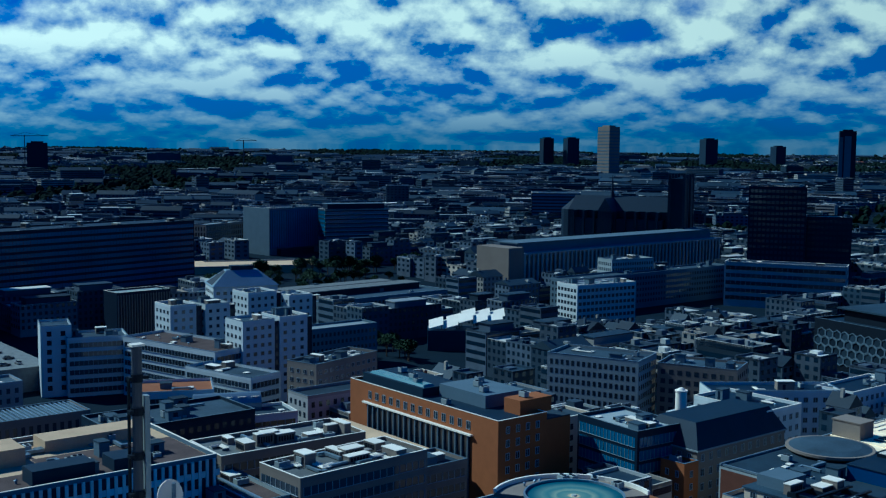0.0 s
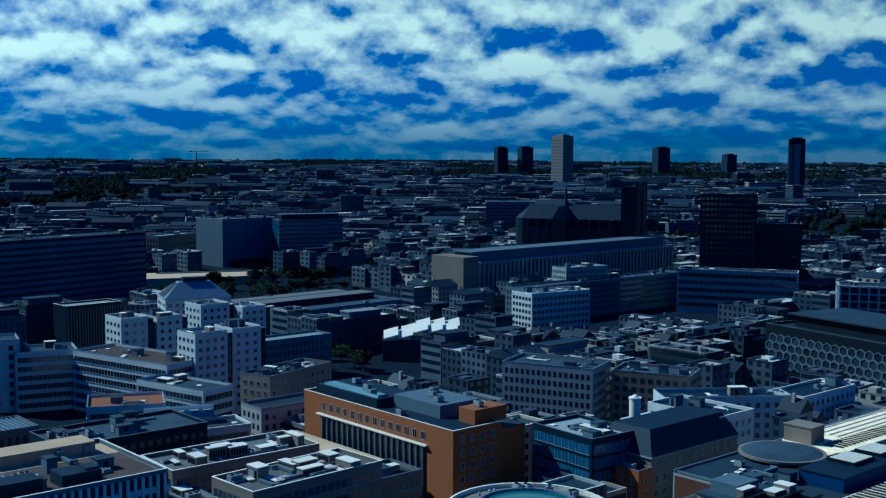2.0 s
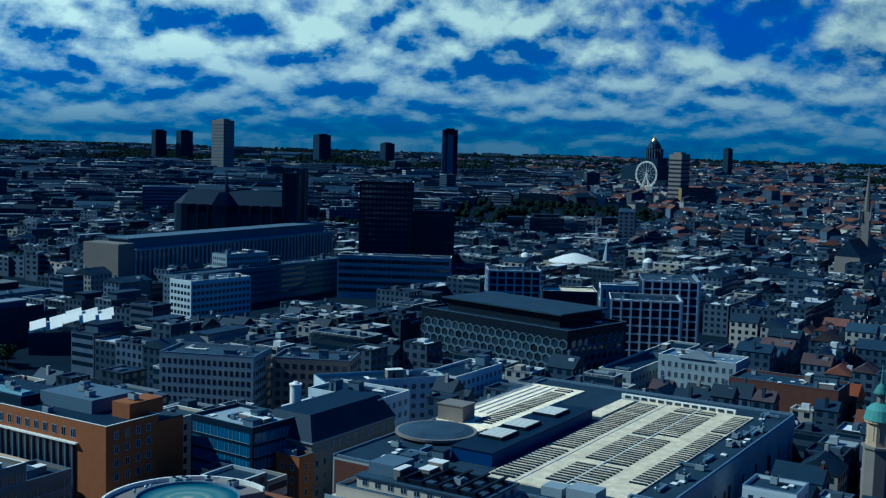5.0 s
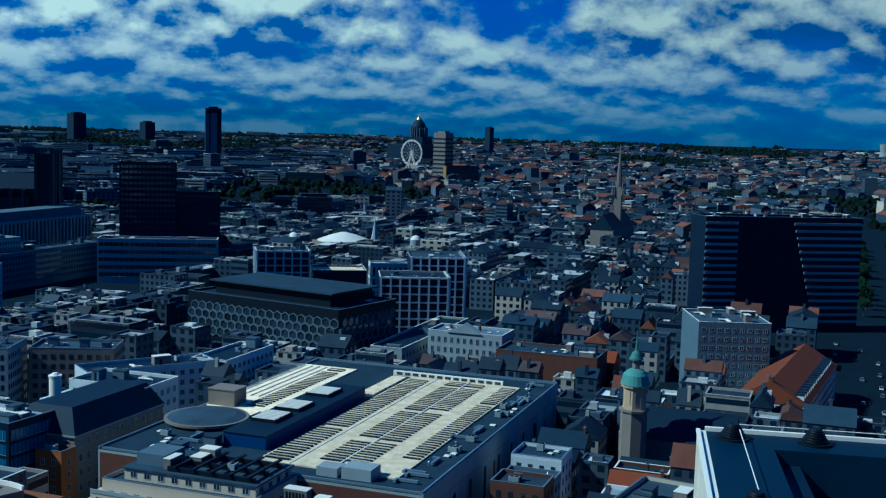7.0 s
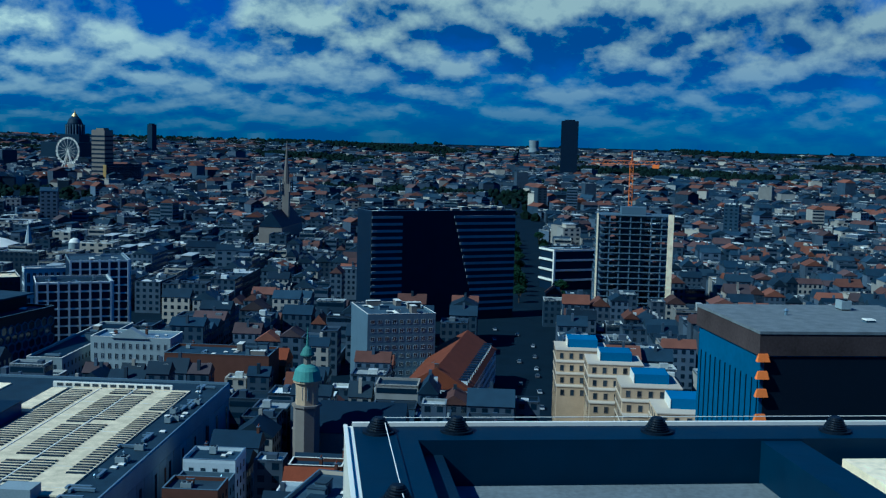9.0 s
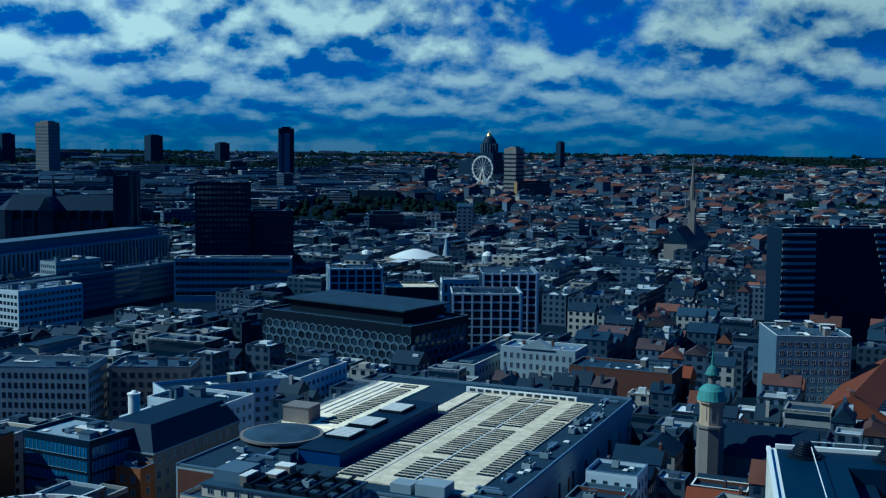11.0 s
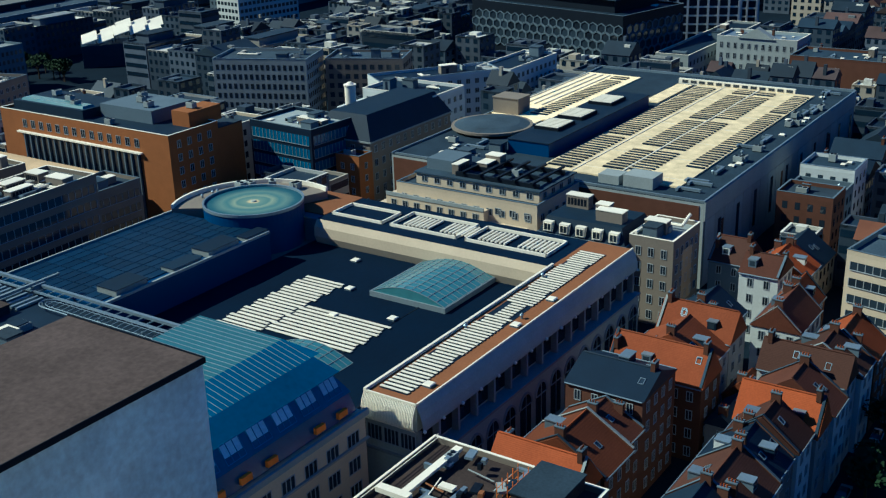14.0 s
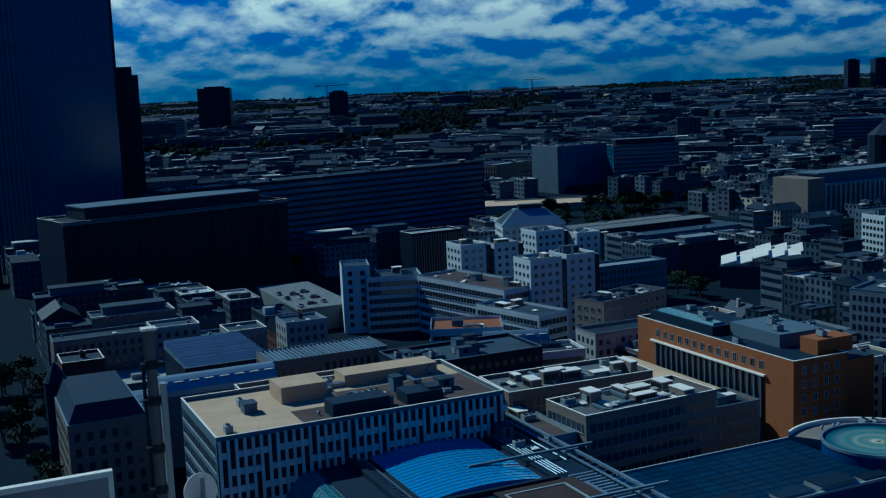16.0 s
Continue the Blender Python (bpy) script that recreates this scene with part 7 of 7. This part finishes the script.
def fill_lot(p0, p1, q0, q1):
    """One plot of the street grid."""
    global near_count
    if not free(p0, p1, q0, q1):
        return
    pc, qc = (p0 + p1) / 2, (q0 + q1) / 2
    x, y = pc * CT - qc * ST, pc * ST + qc * CT
    r = math.hypot(x, y)
    if not inside(x, y) or r < 75:
        return
    kind = rng.choice(ROOFS if qc < 140 else ("flat",) * 8 + ("slate", "flatpale", "flatpale", "flatpale"))
    h = rng.choice((10, 12, 13, 14, 15, 16, 18)) + (rng.uniform(0, 4) if qc > 140 else 0)
    seed = rng.randrange(9999)
    if r < 460:
        keep(p0, p1, q0, q1)
    if r < 400 and near_count < 110:
        near_count += 1
        wall = rng.choice(("house", "house", "white", "redbrick", "sand", "cream", "grey"))
        if kind.startswith("flat"):
            block("town_house", f"flat-roofed town house with {dict(white='white', redbrick='brick', cream='cream').get(wall, 'grey')} walls", "house", p0, p1, q0, q1, h, wall, "pale" if kind == "flatpale" else "bitumen", 3.2, 2.5, (1.2, 1.7), units=rng.choice((1, 2, 3)), seed=seed, group="town houses", joined=r > 190, walls=(0, 3), kinds=("chimney", "roof_hatch", "roof_vent", "fan_unit"))
        else:
            house(p0, p1, q0, q1, h - 2, h + rng.uniform(1, 3.5), wall, kind, rng.choice("xy"), seed=seed, name="town_house", group="town houses", joined=r > 190, walls=(0, 3))
    else:
        far_house(p0, q0, p1 - p0, q1 - q0, h, 0, kind, 0, 3 if kind.startswith("flat") and rng.random() < 0.3 else 1 if r < 720 else 2, rng.uniform(2.5, 4.5))


def fill(pa, pb, qa, qb):
    """Blocks of the grid: plots round a yard with low sheds in it."""
    p = pa
    while p < pb:
        bw = rng.uniform(46, 70)
        q = qa + rng.uniform(-8, 0)
        while q < qb:
            bd = rng.uniform(42, 62)
            depth = rng.uniform(11, 14)
            for q0, q1 in ((q, q + depth), (q + bd - depth, q + bd)):
                u = p
                while u < p + bw - 5:
                    w = min(rng.uniform(6.5, 15) if q < 120 else rng.uniform(12, 34), p + bw - u)
                    fill_lot(u, u + w - 0.05, q0, q1)
                    u += w
            for p0, p1 in ((p, p + depth), (p + bw - depth, p + bw)):
                v = q + depth + 0.05
                while v < q + bd - depth - 5:
                    w = min(rng.uniform(6.5, 13) if q < 120 else rng.uniform(11, 26), q + bd - depth - v)
                    fill_lot(p0, p1, v, v + w - 0.05)
                    v += w
            if rng.random() < 0.8:
                p0, q0 = p + depth + 2, q + depth + 2
                p1, q1 = p + bw - depth - 2, q + bd - depth - 2
                if free(p0, p1, q0, q1) and math.hypot(p0, q0) > 120:
                    x, y = p0 * CT - q0 * ST, p0 * ST + q0 * CT
                    if inside(x, y):
                        far_house(p0, q0, p1 - p0, q1 - q0, rng.uniform(4, 8), 0, rng.choice(("flat", "flat", "flatpale")), 0, 0, 3)
            q += bd + rng.uniform(8, 12)
        p += bw + rng.uniform(8, 12)


fill(30, 860, -560, 900)
# small plots that close the gaps between the blocks
for size in (11.0, 7.5):
    p = 186.0
    while p < 420:
        q = -40.0
        while q < 330:
            fill_lot(p, p + size - 0.3, q, q + size - 0.3)
            q += size + (0 if rng.random() < 0.8 else 5)
        p += size + (0 if rng.random() < 0.75 else 4)

# rows of houses climbing the hills
r = 640.0
while r < 4600:
    grain = 1 + max(0, (r - 700)) / 1500
    step = 15 * grain
    yaw = -76.0
    while yaw < 42:
        yaw += math.degrees(rng.uniform(0.85, 1.6) * (24 if yaw > -24 else 17) * grain / r)
        rr_ = r + rng.uniform(-0.4, 0.4) * step
        x, y = -math.sin(radians(yaw)) * rr_, math.cos(radians(yaw)) * rr_
        p, q = x * CT + y * ST, -x * ST + y * CT
        town = yaw > -24 + 8 * noise.noise((x * 0.001, y * 0.001, 8.1))
        if town:
            w, d = rng.choice((rng.uniform(10, 22), rng.uniform(20, 38), rng.uniform(34, 60))) * (0.6 + 0.4 * grain), rng.uniform(9, 15) * grain
        else:
            w, d = rng.uniform(8, 20) * grain, rng.uniform(8, 13) * grain
        if (30 < p < 900 and -560 < q < 930) or not free(p - w, p + w, q - d, q + d):
            continue
        wood = noise.noise((x * 0.0021, y * 0.0021, 3.3))
        if wood > 0.26 and r > 1000:
            continue
        h = rng.choice((8, 10, 11, 12, 13, 15, 18)) * (1.0 if r < 2600 else 0.75)
        if rng.random() < 0.02 and r < 3600:
            h *= 2.1
        kind = rng.choice(("flat",) * 8 + ("slate", "slate", "slate") + ("flatpale",) * 4 if town else ROOFS + ("flat", "flat", "flatpale", "flatpale", "tile"))
        far_house(p, q, w, d, h, yaw - TURN + rng.gauss(0, 16) if town else rng.choice((0, 14, -20, 35)) + rng.uniform(-4, 4), kind, rise(x, y), (rng.choice((2, 3)) if r < 1600 else 3 if r < 2600 and town else 0), rng.uniform(2, 3.5) * min(grain, 1.8))
    r += step * 1.15

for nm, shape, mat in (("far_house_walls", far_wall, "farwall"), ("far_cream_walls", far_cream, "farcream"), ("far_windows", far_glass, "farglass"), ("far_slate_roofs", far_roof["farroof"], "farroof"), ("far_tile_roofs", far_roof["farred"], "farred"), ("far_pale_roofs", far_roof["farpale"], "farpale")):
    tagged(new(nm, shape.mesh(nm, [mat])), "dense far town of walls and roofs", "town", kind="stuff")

# ---- trees ----
def clump(s, x, y, z, r, n, rnd):
    for _ in range(n):
        a_, b_ = rnd.uniform(0, 6.283), rnd.uniform(-1, 1)
        k = r * rnd.uniform(0.55, 1.0)
        c = Vector((x + k * math.cos(a_) * math.sqrt(1 - b_ * b_), y + k * math.sin(a_) * math.sqrt(1 - b_ * b_), z + k * b_ * 0.8))
        u = Vector((rnd.uniform(-1, 1), rnd.uniform(-1, 1), rnd.uniform(-.6, .6))).normalized()
        v = u.orthogonal().normalized()
        size = r * rnd.uniform(0.16, 0.3)
        s.face(tuple(c - u * size), tuple(c + v * size * 0.7), tuple(c + u * size), tuple(c - v * size * 0.7))


def tree_meshes(seed):
    rnd = random.Random(seed)
    h = 9.0
    trunk, crown = Shape(), Shape()
    trunk.drum(0, 0, 0, 3.4, 0.28, 0.2, 8)
    for k in range(6):
        a_ = k * 1.05 + rnd.uniform(-.3, .3)
        tip = (2.0 * math.cos(a_), 2.0 * math.sin(a_), 5.6 + rnd.uniform(-.6, 1.2))
        trunk.tube((0, 0, 2.6 + k * 0.15), tip, 0.09, 5)
        clump(crown, *tip, 1.7, 70, rnd)
    clump(crown, 0, 0, 6.8, 2.2, 130, rnd)
    return trunk.mesh("trunk", ["bark"]), crown.mesh("crown", ["leaf"])


TREES = [tree_meshes(k) for k in range(4)]


def tree(p, q, size, seed, group, z=0):
    t_ = thing("street_tree", p, q, "leafy green broadleaf tree", "tree", z, seed * 47 % 360, group)
    trunk, crown = TREES[seed % 4]
    for me, nm in ((trunk, "trunk"), (crown, "crown")):
        o = new(nm, me)
        o.parent = t_
        o.scale = (size, size, size)


rnd = random.Random(15)
k = 0
for p, q in ((150, 31), (158, 30), (167, 31), (145, 21), (153, 18), (172, 20), (180, 30), (137, 30), (128, 22), (188, 22), (120, 30)):
    tree(p + rnd.uniform(-1, 1), q + rnd.uniform(-1, 1), rnd.uniform(0.8, 1.15), k, "street trees")
    k += 1
for _ in range(34):
    u_ = rnd.uniform(385, 520)
    tree(u_, 690 - (u_ - 400) * 0.1 + rnd.uniform(-6, 6), rnd.uniform(1.0, 1.7), k, "trees by the esplanade")
    k += 1
for _ in range(40):
    tree(rnd.uniform(165, 270), rnd.uniform(548, 592), rnd.uniform(0.9, 1.4), k, "park trees")
    k += 1
for _ in range(14):
    tree(rnd.uniform(276, 304), rnd.uniform(385, 432), rnd.uniform(0.9, 1.3), k, "courtyard trees")
    k += 1
for _ in range(22):
    tree(rnd.uniform(8, 26), rnd.uniform(225, 400), rnd.uniform(0.9, 1.3), k, "avenue trees")
    k += 1
for _ in range(36):
    tree(660 + 24 * (_ // 2) + rnd.uniform(-5, 5), rnd.choice((-12, -36)) + rnd.uniform(-2, 2), rnd.uniform(0.9, 1.4), k, "boulevard trees")
    k += 1
for _ in range(46):
    u_ = rnd.uniform(340, 465)
    tree(u_, rnd.uniform(600, 685) - (u_ - 340) * 0.12, rnd.uniform(0.7, 1.2), k, "park trees")
    k += 1
# far woods on the hills
def far_tree(s, x, y, z, r, rnd):
    """A rough crown: two uneven rings and a crooked top."""
    i = len(s.v)
    for zz, rr_ in ((-0.5, 0.8), (0.15, 1.0), (0.6, 0.6)):
        for k in range(6):
            a_, g_ = k * 1.047 + rnd.uniform(-.3, .3), r * rr_ * rnd.uniform(0.65, 1.15)
            s.v.append((x + g_ * math.cos(a_), y + g_ * math.sin(a_), z + r * (zz + rnd.uniform(-.15, .15))))
    s.v.append((x + rnd.uniform(-.3, .3) * r, y + rnd.uniform(-.3, .3) * r, z + r * rnd.uniform(0.75, 1.0)))
    for lay in (0, 6):
        for k in range(6):
            j = (k + 1) % 6
            s.f.append((i + lay + k, i + lay + j, i + lay + 6 + j, i + lay + 6 + k))
    s.f += [(i + 12 + k, i + 12 + (k + 1) % 6, i + 18) for k in range(6)]
    s.m += [0] * 18


w_ = Shape()
rnd = random.Random(31)
for _ in range(34000):
    yaw, r = rnd.uniform(-76, 42), 1000 + 3800 * rnd.random() ** 0.6
    x, y = -math.sin(radians(yaw)) * r, math.cos(radians(yaw)) * r
    if noise.noise((x * 0.0021, y * 0.0021, 3.3)) < 0.13 and rnd.random() > 0.05:
        continue
    far_tree(w_, x, y, rise(x, y) + 4, rnd.uniform(4, 7) + r * 0.001, rnd)
tagged(new("far_woods", w_.mesh("far_woods", ["wood"])), "dark woods on the far hills", "woods", kind="stuff")

# ---- cars ----
cb = Shape().solid([(-2.1, -.85, .3), (2.1, -.85, .3), (2.1, .85, .3), (-2.1, .85, .3)], [(-2.0, -.82, .85), (2.05, -.82, .8), (2.05, .82, .8), (-2.0, .82, .85)]).mesh("body", ["car"])
cc = Shape().solid([(-1.7, -.78, .85), (1.0, -.78, .82), (1.0, .78, .82), (-1.7, .78, .85)], [(-1.2, -.62, 1.42), (.35, -.62, 1.42), (.35, .62, 1.42), (-1.2, .62, 1.42)]).mesh("cabin", ["glass"])
cw = Shape().tube((0, -.1, 0), (0, .1, 0), .32, 12).mesh("wheel", ["rubber"])
def parked_car(p, q, turn, z=0):
    c = thing("car", p, q, "small parked car in the street", "car", z, turn, "parked cars")
    for me, nm in ((cb, "body"), (cc, "cabin")):
        o = new(nm, me)
        o.parent = c
    for x in (-1.3, 1.3):
        for y in (-.78, .78):
            o = new("wheel", cw)
            o.parent = c
            o.matrix_basis = pose(x, y, .32)
parked_car(155, 26, 20)
rnd = random.Random(6)
for k in range(8):
    parked_car(140 + k * 6.3 + rnd.uniform(-1, 1), 33.2, rnd.uniform(-4, 4))
for k in range(9):
    parked_car(129 + (k % 3) * 5.5, 432 + (k // 3) * 14 + rnd.uniform(-3, 3), rnd.choice((0, 90)), 9.5)
for k in range(14):
    parked_car(380 + k * 14 + rnd.uniform(-4, 4), rnd.choice((-16, -9, 2)), rnd.uniform(-4, 4))
